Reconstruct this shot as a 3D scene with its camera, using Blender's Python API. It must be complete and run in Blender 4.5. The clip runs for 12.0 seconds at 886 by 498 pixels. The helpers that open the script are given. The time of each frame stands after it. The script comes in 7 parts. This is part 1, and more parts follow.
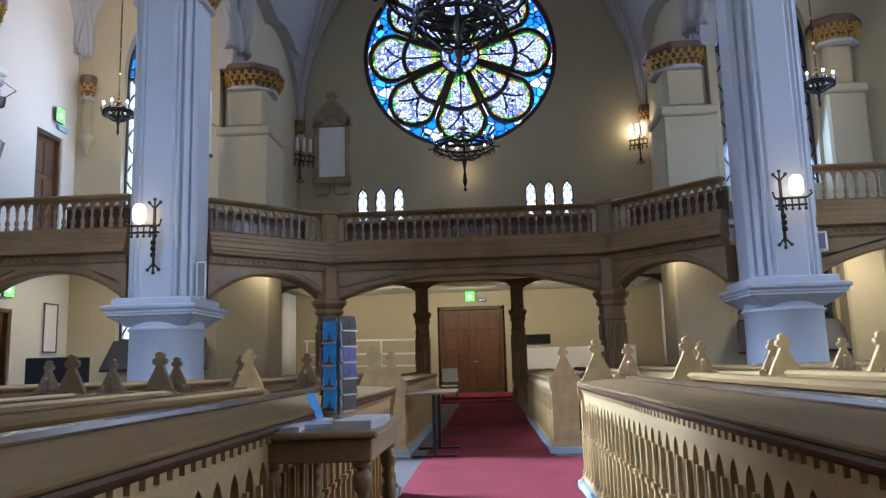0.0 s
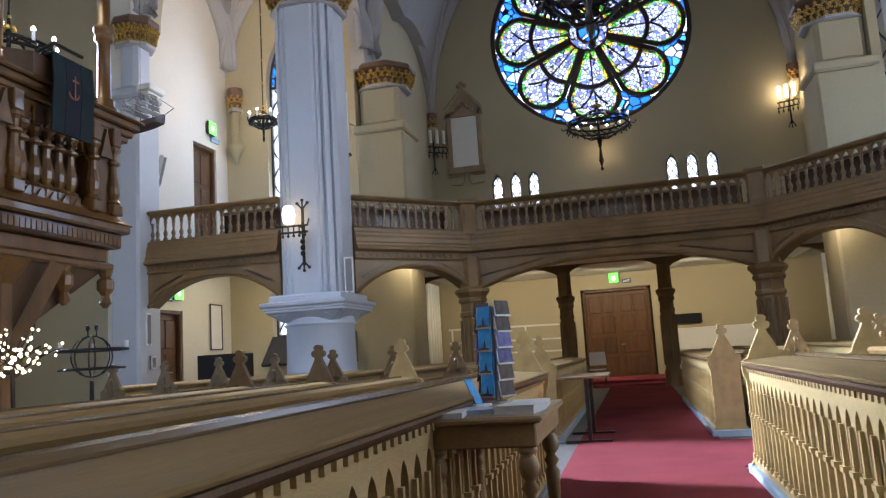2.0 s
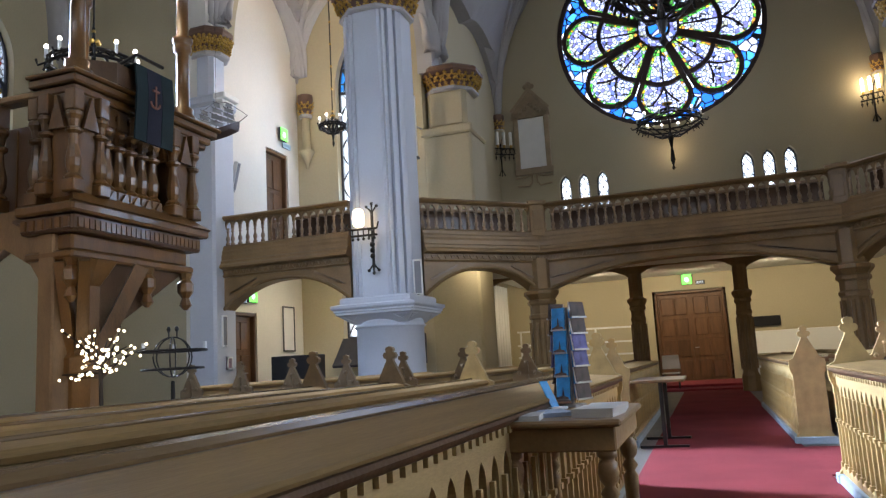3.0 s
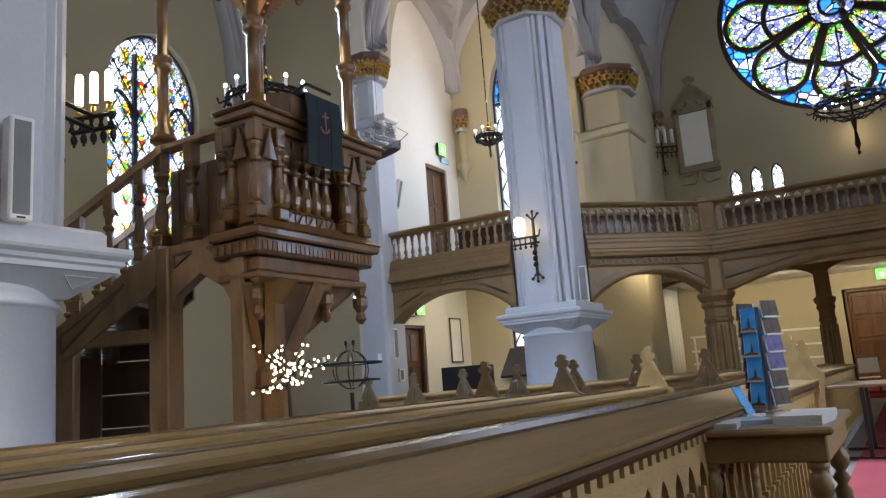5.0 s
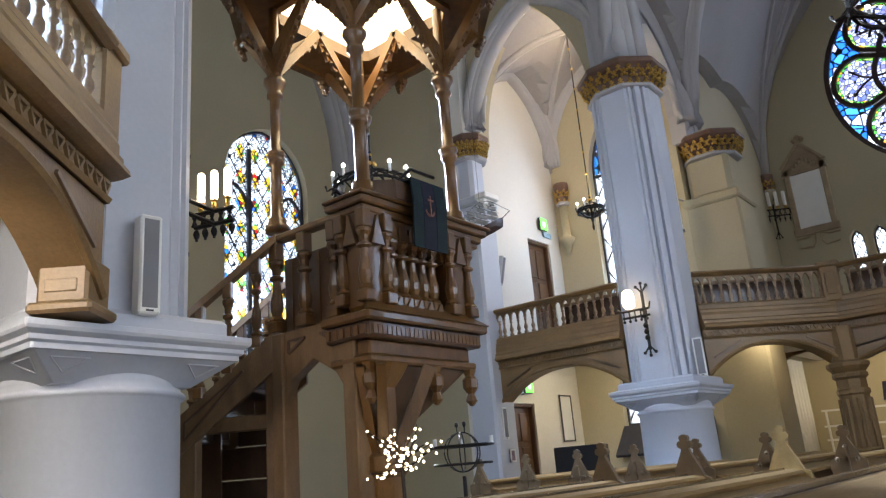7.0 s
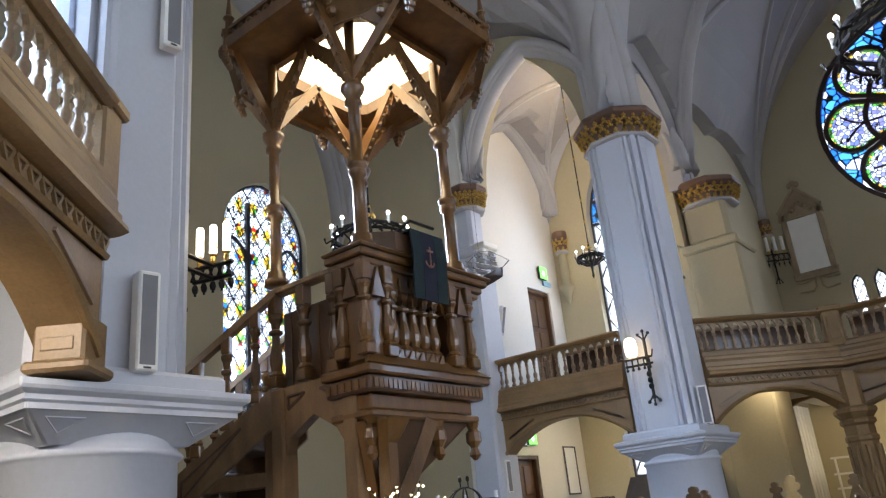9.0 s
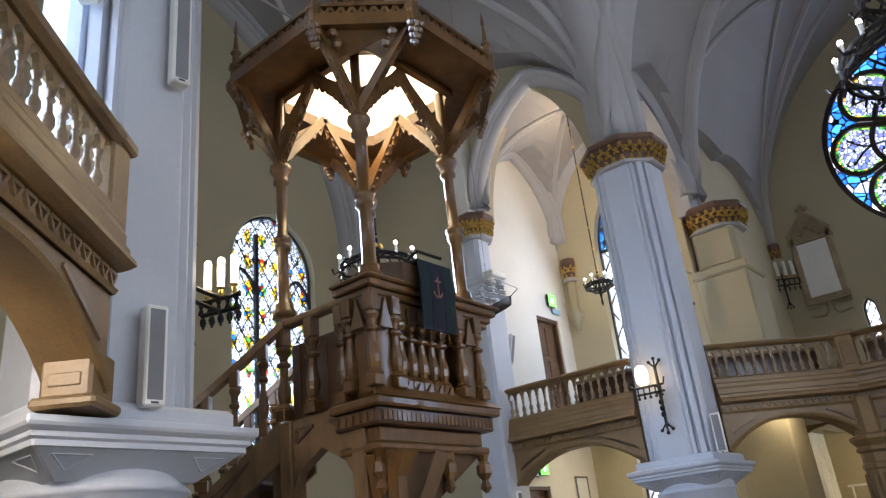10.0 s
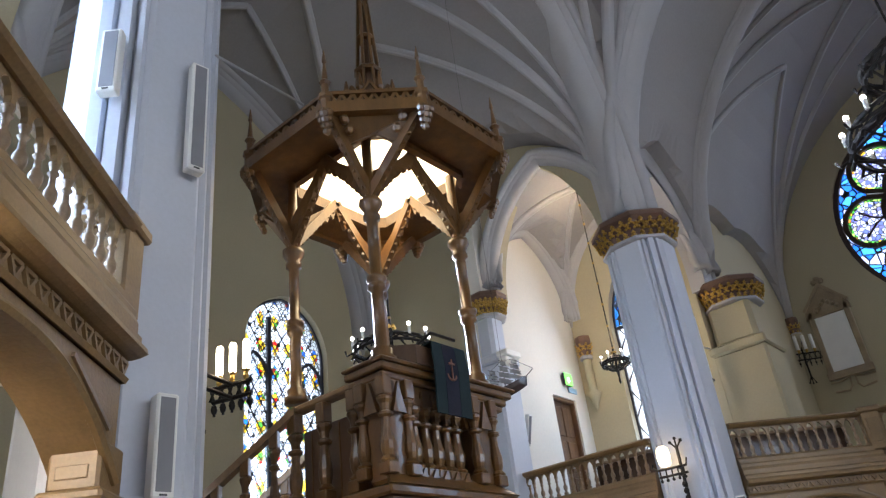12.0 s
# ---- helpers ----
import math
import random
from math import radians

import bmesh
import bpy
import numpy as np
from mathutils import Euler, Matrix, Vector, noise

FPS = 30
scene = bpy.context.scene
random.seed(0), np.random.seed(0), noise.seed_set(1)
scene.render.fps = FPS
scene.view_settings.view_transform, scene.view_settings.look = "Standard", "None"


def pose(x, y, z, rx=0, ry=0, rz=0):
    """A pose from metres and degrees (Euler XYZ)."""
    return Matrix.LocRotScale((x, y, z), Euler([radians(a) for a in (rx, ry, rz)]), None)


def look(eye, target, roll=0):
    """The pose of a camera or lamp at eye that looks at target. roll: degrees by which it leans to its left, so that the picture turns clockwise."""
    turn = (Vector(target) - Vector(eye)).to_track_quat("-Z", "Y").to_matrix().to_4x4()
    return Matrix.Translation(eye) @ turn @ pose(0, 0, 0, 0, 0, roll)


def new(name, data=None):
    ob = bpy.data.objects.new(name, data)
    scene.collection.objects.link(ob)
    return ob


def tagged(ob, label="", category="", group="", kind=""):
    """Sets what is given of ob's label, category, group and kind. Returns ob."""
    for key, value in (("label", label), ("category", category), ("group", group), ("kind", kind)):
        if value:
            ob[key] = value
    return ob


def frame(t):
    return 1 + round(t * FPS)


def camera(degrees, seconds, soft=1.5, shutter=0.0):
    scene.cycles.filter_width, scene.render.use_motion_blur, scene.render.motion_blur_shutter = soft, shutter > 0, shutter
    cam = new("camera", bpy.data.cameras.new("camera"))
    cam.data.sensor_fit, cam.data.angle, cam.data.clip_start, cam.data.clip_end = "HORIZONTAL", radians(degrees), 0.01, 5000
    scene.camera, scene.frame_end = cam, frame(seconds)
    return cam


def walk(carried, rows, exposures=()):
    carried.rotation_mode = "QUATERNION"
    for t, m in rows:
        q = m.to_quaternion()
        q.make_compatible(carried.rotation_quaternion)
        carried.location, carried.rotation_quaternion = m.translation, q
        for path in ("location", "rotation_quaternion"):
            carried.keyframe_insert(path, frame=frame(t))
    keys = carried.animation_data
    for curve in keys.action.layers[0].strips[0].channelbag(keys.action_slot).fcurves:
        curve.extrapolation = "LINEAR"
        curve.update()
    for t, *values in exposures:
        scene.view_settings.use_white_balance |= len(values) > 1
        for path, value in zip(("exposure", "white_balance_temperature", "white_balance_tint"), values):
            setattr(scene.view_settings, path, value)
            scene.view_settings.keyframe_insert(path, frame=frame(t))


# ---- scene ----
EXPOSURE = 0.03
cam = camera(60.40, 12.0, soft=1.3)
PATH = [
    (0.0, pose(-0.000, -0.000, 1.030, 98.57, 1.62, 3.36)),
    (0.5, pose(-0.017, 0.016, 1.028, 98.27, 2.00, 5.79)),
    (1.0, pose(-0.035, 0.030, 1.023, 98.15, 2.44, 8.40)),
    (1.5, pose(-0.051, 0.046, 1.021, 98.05, 3.04, 10.81)),
    (2.0, pose(-0.065, 0.055, 1.021, 98.08, 3.55, 14.04)),
    (2.5, pose(-0.082, 0.056, 1.021, 98.28, 3.45, 16.76)),
    (4.5, pose(-0.145, 0.083, 1.015, 99.55, 3.71, 27.58)),
    (5.0, pose(-0.164, 0.079, 1.016, 100.07, 4.19, 31.38)),
    (5.5, pose(-0.177, 0.077, 1.023, 100.90, 3.78, 33.59)),
    (6.0, pose(-0.188, 0.071, 1.035, 102.46, 4.16, 36.31)),
    (6.5, pose(-0.198, 0.068, 1.046, 104.46, 4.55, 38.69)),
    (7.0, pose(-0.203, 0.072, 1.057, 106.33, 4.55, 39.37)),
    (7.5, pose(-0.204, 0.078, 1.059, 107.64, 4.76, 39.54)),
    (9.5, pose(-0.233, 0.095, 1.084, 111.10, 5.70, 39.88)),
    (10.0, pose(-0.232, 0.101, 1.093, 112.33, 5.91, 40.41)),
    (10.5, pose(-0.235, 0.104, 1.103, 113.49, 5.83, 40.79)),
    (11.0, pose(-0.231, 0.107, 1.112, 115.00, 5.92, 41.24)),
    (11.5, pose(-0.236, 0.111, 1.121, 116.70, 6.05, 41.46)),
    (12.0, pose(-0.239, 0.118, 1.131, 118.33, 6.38, 41.71)),
]
walk(cam, PATH, [(0.0, EXPOSURE - 0.03, 5350, 18), (2.5, EXPOSURE + 0.07, 6000, 16), (7.5, EXPOSURE + 0.16, 6050, 16), (12.0, EXPOSURE + 0.13, 6050, 16)])

# ---- daylight ----
world = bpy.data.worlds.new("world")
scene.world = world
world.use_nodes = True
wn = world.node_tree.nodes
sky = wn.new("ShaderNodeTexSky")
sky.sky_type = "NISHITA"
sky.sun_disc = False
sky.sun_elevation, sky.sun_rotation = radians(28), radians(120)
wn["Background"].inputs["Strength"].default_value = 0.12
world.node_tree.links.new(sky.outputs["Color"], wn["Background"].inputs["Color"])


def lamp(name, kind, loc, power, color, size=0.1, target=None, size_y=None):
    data = bpy.data.lights.new(name, kind)
    data.energy, data.color = power, color
    if kind == "AREA":
        data.shape, data.size, data.size_y = "RECTANGLE", size, size_y or size
    elif kind == "SUN":
        data.angle = size
    else:
        data.shadow_soft_size = size
    ob = new(name, data)
    ob.matrix_world = look(loc, target) if target else Matrix.Translation(loc)
    return ob


SUN = lamp("sun", "SUN", (20, -8, 25), 2.0, (1.0, 0.95, 0.86), radians(0.6), target=(0, 4, 0))
COOL, NEUT = (0.55, 0.75, 1.0), (0.74, 0.86, 1.0)
WARM, GLOW = (1.0, 0.83, 0.52), (1.0, 0.76, 0.45)
# sky light that enters by the window openings; nave and opposite rose are unseen, added as fill
lamp("rose_daylight", "AREA", (-0.5, 23.2, 10.9), 130, NEUT, 5, (-0.5, 10, 3), 5)
lamp("unseen_rose_daylight", "AREA", (-0.5, -7.9, 10.5), 16, NEUT, 5, (-0.5, 6, 2), 5)
lamp("tall_window_daylight", "AREA", (-6.9, 15.5, 6.4), 80, COOL, 1.6, (-7.4, 8, 4), 4)
lamp("tall_window_daylight", "AREA", (6.05, 15.5, 6.4), 170, COOL, 1.6, (5.0, 8, 3), 4)
lamp("unseen_nave_daylight", "AREA", (13.6, 9.3, 6.0), 80, COOL, 2.6, (-6, 13, 4), 5).data.spread = radians(110)
lamp("unseen_nave_daylight", "AREA", (13.6, 5.0, 6.0), 110, COOL, 2.6, (0, 9, 3), 5)
lamp("chancel_daylight", "AREA", (-12.7, 10.27, 6.4), 800, NEUT, 2, (1.2, 6.6, 0.6), 4).data.spread = radians(46)
lamp("aisle_window_daylight", "AREA", (-7.2, -1.15, 6.2), 200, COOL, 1.7, (-5.4, 2.6, 4), 4).data.spread = radians(80)

# warm light of the lamps that the place shows
lamp("gallery_ceiling_lamp", "AREA", (-3.2, 21.2, 3.1), 46, WARM, 3.6, (-3.2, 23.4, 1.2), 0.4)
lamp("gallery_ceiling_lamp", "AREA", (2.2, 21.2, 3.1), 46, WARM, 3.6, (2.2, 23.4, 1.2), 0.4)
lamp("gallery_ceiling_lamp", "AREA", (-0.5, 22.0, 3.1), 16, WARM, 1.4, (-0.5, 23.4, 1.6), 0.4)
lamp("gallery_ceiling_lamp", "AREA", (-7.3, 14.2, 3.12), 40, WARM, 2.0, (-8.2, 14.6, 0), 1.0)
lamp("gallery_ceiling_lamp", "AREA", (7.2, 14.2, 3.12), 65, WARM, 2.0, (7.6, 14.6, 0), 1.0)
lamp("gallery_ceiling_lamp", "AREA", (-4.3, 15.6, 3.12), 24, WARM, 1.2, (-4.6, 16.4, 0), 1.2)
lamp("gallery_ceiling_lamp", "AREA", (3.5, 15.6, 3.12), 24, WARM, 1.2, (3.8, 16.4, 0), 1.2)
lamp("near_gallery_lamp", "AREA", (-3.7, 0.6, 2.85), 130, (1.0, 0.89, 0.7), 1.0, (-5.0, 2.5, 1.2), 0.6)
lamp("chandelier_glow", "POINT", (-7.07, 14.0, 6.75), 60, GLOW, 0.2)
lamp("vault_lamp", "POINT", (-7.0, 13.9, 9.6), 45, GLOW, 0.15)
lamp("chandelier_glow", "POINT", (6.38, 14.1, 6.7), 25, GLOW, 0.2)
lamp("bracket_glow", "POINT", (-5.52, 11.62, 3.55), 6, GLOW, 0.08)
lamp("bracket_glow", "POINT", (4.83, 11.62, 3.6), 6, GLOW, 0.08)
lamp("bracket_glow", "POINT", (4.92, 22.95, 8.17), 12, GLOW, 0.12)
lamp("candelabrum_glow", "POINT", (-0.5, 23.1, 7.0), 9, GLOW, 0.15)
lamp("canopy_glow", "POINT", (-4.84, 4.97, 5.2), 16, GLOW, 0.2)

# ---- materials ----


def mat(name, base, rough=0.6, metal=0.0, var=0.12, scale=3.0, fine=60.0, bump=0.05, stretch=(1, 1, 1), dark=None, spec=0.5, coat=0.0):
    """Painted or plastered surface with large stains, fine grain and slight relief."""
    m = bpy.data.materials.new(name)
    m.use_nodes = True
    n, l = m.node_tree.nodes, m.node_tree.links
    b = n["Principled BSDF"]
    b.inputs["Roughness"].default_value, b.inputs["Metallic"].default_value = rough, metal
    b.inputs["Specular IOR Level"].default_value = spec
    b.inputs["Coat Weight"].default_value = coat
    tc, mp = n.new("ShaderNodeTexCoord"), n.new("ShaderNodeMapping")
    mp.inputs["Scale"].default_value = stretch
    l.new(tc.outputs["Object"], mp.inputs["Vector"])
    big, small = n.new("ShaderNodeTexNoise"), n.new("ShaderNodeTexNoise")
    big.inputs["Scale"].default_value, small.inputs["Scale"].default_value = scale, fine
    big.inputs["Detail"].default_value, small.inputs["Detail"].default_value = 5, 4
    for q in (big, small):
        l.new(mp.outputs["Vector"], q.inputs["Vector"])
    info = n.new("ShaderNodeObjectInfo")
    ramp = n.new("ShaderNodeValToRGB")
    d = dark or tuple(c * (1 - 2.2 * var) for c in base)
    ramp.color_ramp.elements[0].color = (*d, 1)
    ramp.color_ramp.elements[1].color = (*tuple(min(1, c * (1 + var)) for c in base), 1)
    ramp.color_ramp.elements[0].position, ramp.color_ramp.elements[1].position = 0.3, 0.68
    add = n.new("ShaderNodeMath")
    add.operation = "MULTIPLY_ADD"
    add.inputs[1].default_value = 0.35
    l.new(small.outputs["Fac"], add.inputs[0])
    mul = n.new("ShaderNodeMath")
    mul.operation = "MULTIPLY_ADD"
    mul.inputs[1].default_value = 0.65
    l.new(big.outputs["Fac"], mul.inputs[0])
    rnd = n.new("ShaderNodeMath")
    rnd.operation = "MULTIPLY_ADD"
    rnd.inputs[1].default_value, rnd.inputs[2].default_value = 0.14, -0.07
    l.new(info.outputs["Random"], rnd.inputs[0])
    l.new(rnd.outputs[0], mul.inputs[2])
    l.new(mul.outputs[0], add.inputs[2])
    l.new(add.outputs[0], ramp.inputs["Fac"])
    l.new(ramp.outputs["Color"], b.inputs["Base Color"])
    if bump:
        bp = n.new("ShaderNodeBump")
        bp.inputs["Strength"].default_value, bp.inputs["Distance"].default_value = bump * 4, 0.01
        l.new(small.outputs["Fac"], bp.inputs["Height"])
        l.new(bp.outputs["Normal"], b.inputs["Normal"])
    return m


def glow(name, color, strength):
    m = bpy.data.materials.new(name)
    m.use_nodes = True
    b = m.node_tree.nodes["Principled BSDF"]
    b.inputs["Base Color"].default_value = (*color, 1)
    b.inputs["Emission Color"].default_value = (*color, 1)
    b.inputs["Emission Strength"].default_value = strength
    return m


def glass(name, stops, cell, lead, clear=0.5):
    """Leaded glass: see-through pieces of many colours with dark lead lines."""
    m = bpy.data.materials.new(name)
    m.use_nodes = True
    n, l = m.node_tree.nodes, m.node_tree.links
    n.remove(n["Principled BSDF"])
    out = n["Material Output"]
    tc = n.new("ShaderNodeTexCoord")
    v, e = n.new("ShaderNodeTexVoronoi"), n.new("ShaderNodeTexVoronoi")
    e.feature = "DISTANCE_TO_EDGE"
    for q in (v, e):
        q.inputs["Scale"].default_value = cell
        l.new(tc.outputs["Object"], q.inputs["Vector"])
    sep = n.new("ShaderNodeSeparateColor")
    l.new(v.outputs["Color"], sep.inputs[0])
    ramp = n.new("ShaderNodeValToRGB")
    ramp.color_ramp.interpolation = "CONSTANT"
    els = ramp.color_ramp.elements
    while len(els) < len(stops):
        els.new(0.5)
    for k, (p, c) in enumerate(stops):
        els[k].position, els[k].color = p, (*c, 1)
    l.new(sep.outputs[0], ramp.inputs["Fac"])
    tr, df, mx = n.new("ShaderNodeBsdfTransparent"), n.new("ShaderNodeBsdfTranslucent"), n.new("ShaderNodeMixShader")
    l.new(ramp.outputs["Color"], tr.inputs["Color"])
    l.new(ramp.outputs["Color"], df.inputs["Color"])
    mx.inputs[0].default_value = 1 - clear
    l.new(tr.outputs[0], mx.inputs[1])
    l.new(df.outputs[0], mx.inputs[2])
    blk, gt, fin = n.new("ShaderNodeBsdfPrincipled"), n.new("ShaderNodeMath"), n.new("ShaderNodeMixShader")
    blk.inputs["Base Color"].default_value = (0.02, 0.02, 0.02, 1)
    gt.operation = "LESS_THAN"
    gt.inputs[1].default_value = lead
    l.new(e.outputs["Distance"], gt.inputs[0])
    l.new(gt.outputs[0], fin.inputs[0])
    l.new(mx.outputs[0], fin.inputs[1])
    l.new(blk.outputs[0], fin.inputs[2])
    l.new(fin.outputs[0], out.inputs["Surface"])
    return m


WALL = mat("cream_plaster", (0.47, 0.41, 0.27), 0.85, var=0.05, scale=0.35, fine=25, bump=0.03)
WHITEWALL = mat("white_plaster", (0.76, 0.73, 0.66), 0.85, var=0.04, scale=0.4, fine=25, bump=0.03)
VAULT = mat("grey_plaster", (0.34, 0.325, 0.32), 0.9, var=0.05, scale=0.4, fine=18, bump=0.05)
RIB = mat("light_grey_paint", (0.44, 0.43, 0.435), 0.7, var=0.04, scale=0.8, fine=30, bump=0.02)
SHAFT = mat("column_paint", (0.52, 0.545, 0.61), 0.55, var=0.04, scale=0.7, fine=25, bump=0.02)
PALE = mat("pale_paint", (0.80, 0.79, 0.74), 0.6, var=0.03, scale=0.8, fine=25, bump=0.02)
GOLD = mat("gilding", (0.62, 0.40, 0.10), 0.35, metal=0.85, var=0.25, scale=20, fine=90, bump=0.05)
ABACUS = mat("brown_red_paint", (0.16, 0.09, 0.06), 0.5, var=0.12)
GALWOOD = mat("brown_gallery_wood", (0.23, 0.142, 0.058), 0.45, var=0.18, scale=2.0, fine=40, bump=0.05, stretch=(1, 1, 1))
BALWOOD = mat("baluster_wood", (0.28, 0.19, 0.11), 0.35, var=0.18, scale=3.0, fine=40, bump=0.04)
PEW = mat("yellow_oak_paint", (0.46, 0.335, 0.145), 0.45, var=0.14, scale=1.5, fine=30, bump=0.03, stretch=(6, 1, 6), coat=0.05)
# darker copy of the pew wood; its colour holds the shade of the left blocks
PEWSHADE = mat("shaded_pew_wood", (0.15, 0.10, 0.05), 0.4, var=0.16, scale=1.5, fine=30, bump=0.03, stretch=(6, 1, 6))
PEWTOP = mat("pew_rail_wood", (0.245, 0.16, 0.065), 0.62, var=0.16, scale=1.2, fine=22, bump=0.03, stretch=(8, 0.7, 8), spec=0.1)
PEWGLOSS = mat("polished_rail_wood", (0.16, 0.105, 0.05), 0.22, var=0.14, scale=1.2, fine=22, bump=0.02, stretch=(8, 0.7, 8))
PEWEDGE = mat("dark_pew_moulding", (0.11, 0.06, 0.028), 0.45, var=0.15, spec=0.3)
PULPIT = mat("pulpit_oak", (0.145, 0.07, 0.019), 0.36, var=0.22, scale=2.5, fine=35, bump=0.05, stretch=(4, 4, 1), coat=0.3)
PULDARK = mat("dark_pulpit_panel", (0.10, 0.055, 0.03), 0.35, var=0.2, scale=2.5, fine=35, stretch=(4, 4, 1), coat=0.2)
PULLIGHT = mat("weathered_pulpit_timber", (0.20, 0.12, 0.055), 0.5, var=0.18, scale=2.5, fine=35, stretch=(4, 4, 1))
DOOR = mat("door_oak", (0.14, 0.068, 0.028), 0.4, var=0.2, scale=2, fine=30, stretch=(5, 5, 0.8), coat=0.2)
IRON = mat("wrought_iron", (0.025, 0.022, 0.02), 0.5, metal=0.6, var=0.2)
DARKFRAME = mat("window_iron", (0.03, 0.03, 0.04), 0.5, var=0.2)
CARPET = mat("red_carpet", (0.23, 0.042, 0.05), 0.95, var=0.12, scale=1.5, fine=220, bump=0.12, spec=0.1)
FLOOR = mat("grey_board_floor", (0.13, 0.12, 0.11), 0.5, var=0.15, scale=1.5, fine=40, stretch=(8, 1, 1))
BLUESTONE = mat("blue_grey_plinth", (0.33, 0.42, 0.52), 0.5, var=0.1)
WHITE = mat("white_enamel", (0.80, 0.79, 0.76), 0.4, var=0.03, bump=0.0)
GREYCLOTH = mat("loudspeaker_mesh", (0.22, 0.22, 0.24), 0.7, var=0.08, fine=300)
BLACK = mat("black_plastic", (0.012, 0.012, 0.014), 0.3, var=0.1, bump=0.0)
STEEL = mat("dull_steel", (0.45, 0.45, 0.46), 0.35, metal=0.9, var=0.1)
PAPER = mat("paper", (0.75, 0.76, 0.78), 0.6, var=0.04, bump=0.0)
NAVY = mat("navy_velvet", (0.010, 0.012, 0.03), 0.9, var=0.15, scale=6)
TEAL = mat("green_velvet", (0.006, 0.02, 0.025), 0.9, var=0.15, scale=6)
EMBROID = mat("gold_thread", (0.22, 0.09, 0.06), 0.5, var=0.1)
CANDLE = glow("lit_tube", (1.0, 0.82, 0.5), 14)
BULB = glow("lit_bulb", (1.0, 0.90, 0.72), 18)
SHADEGLOW = glow("lit_glass_shade", (1.0, 0.72, 0.36), 9)
# glow put on the canopy's ceiling board to look lamp-lit
PANELGLOW = glow("lit_board_glow", (1.0, 0.84, 0.50), 5)
EXITGREEN = glow("lit_green_sign", (0.18, 0.9, 0.10), 1.6)
SIGNWHITE = glow("lit_white_sign", (0.75, 0.85, 1.0), 1.0)
W_, B_, G_, Y_, R_ = (0.34, 0.37, 0.56), (0.02, 0.12, 0.55), (0.06, 0.28, 0.04), (0.6, 0.36, 0.02), (0.4, 0.015, 0.012)
LILAC = (0.14, 0.14, 0.34)
ROSEGLASS = glass("rose_glass", [(0, W_), (0.40, LILAC), (0.52, W_), (0.82, (0.10, 0.13, 0.4)), (0.92, (0.25, 0.25, 0.2))], 8.5, 0.09)
BORDERGLASS = glass("border_glass", [(0, G_), (0.34, W_), (0.5, (0.3, 0.6, 0.1)), (0.66, Y_), (0.8, G_), (0.92, (0.5, 0.2, 0.03))], 9.0, 0.10)
BLUEGLASS = glass("blue_glass", [(0, B_), (0.35, (0.05, 0.24, 0.62)), (0.6, W_), (0.85, (0.02, 0.1, 0.5))], 4.0, 0.07)
CLEARGLASS = glass("pale_glass", [(0, (0.88, 0.94, 1.0)), (0.5, (0.95, 0.97, 1.0)), (0.8, (0.82, 0.9, 1.0))], 2.5, 0.0)
LANCETGLASS = glass("lancet_glass", [(0, W_), (0.6, Y_), (0.72, (0.7, 0.75, 0.5)), (0.8, G_), (0.88, B_), (0.95, R_)], 4.2, 0.05)



def lozenge_glass(name, w, h):
    """White lozenges with coloured pieces between them."""
    m = glass(name, [(0, Y_), (0.4, W_), (0.55, G_), (0.68, B_), (0.8, Y_), (0.92, R_)], 11, 0.09)
    n, l = m.node_tree.nodes, m.node_tree.links
    sep = n.new("ShaderNodeSeparateXYZ")
    l.new(n["Texture Coordinate"].outputs["Object"], sep.inputs[0])
    total = n.new("ShaderNodeMath")
    for k, (axis, size) in enumerate((("Y", w), ("Z", h))):
        a, b, c = (n.new("ShaderNodeMath") for _ in range(3))
        a.operation, b.operation, c.operation = "DIVIDE", "PINGPONG", "MULTIPLY"
        a.inputs[1].default_value, b.inputs[1].default_value, c.inputs[1].default_value = size, 0.5, 2.0
        l.new(sep.outputs[axis], a.inputs[0])
        l.new(a.outputs[0], b.inputs[0])
        l.new(b.outputs[0], c.inputs[0])
        l.new(c.outputs[0], total.inputs[k])
    lt = n.new("ShaderNodeMath")
    lt.operation, lt.inputs[1].default_value = "LESS_THAN", 1.3
    l.new(total.outputs[0], lt.inputs[0])
    mix = n.new("ShaderNodeMix")
    mix.data_type = "RGBA"
    ramp = next(q for q in n if q.bl_idname == "ShaderNodeValToRGB")
    l.new(lt.outputs[0], mix.inputs[0])
    l.new(ramp.outputs["Color"], mix.inputs[6])
    mix.inputs[7].default_value = (0.5, 0.56, 0.64, 1)
    for q in n:
        if q.bl_idname in ("ShaderNodeBsdfTransparent", "ShaderNodeBsdfTranslucent"):
            l.new(mix.outputs[2], q.inputs["Color"])
    return m


LOZENGE = lozenge_glass("lozenge_glass", 0.38, 0.613)

# ---- building helpers ----


def thing(name, label, category, group="", kind="", loc=(0, 0, 0)):
    ob = new(name)
    ob.empty_display_size = 0.1
    ob.location = loc
    return tagged(ob, label, category, group, kind)


def part(name, bm, material, parent=None, label="", smooth=False):
    me = bpy.data.meshes.new(name)
    bmesh.ops.recalc_face_normals(bm, faces=bm.faces)
    bm.to_mesh(me)
    bm.free()
    if smooth:
        for p in me.polygons:
            p.use_smooth = True
    me.materials.append(material)
    ob = new(name, me)
    if parent:
        ob.parent = parent
    if label:
        ob["label"] = label
    return ob


def again(ob, m, parent=None):
    """Another piece on the same mesh."""
    o = ob.copy()
    scene.collection.objects.link(o)
    o.parent = parent or ob.parent
    o.matrix_basis = m
    return o


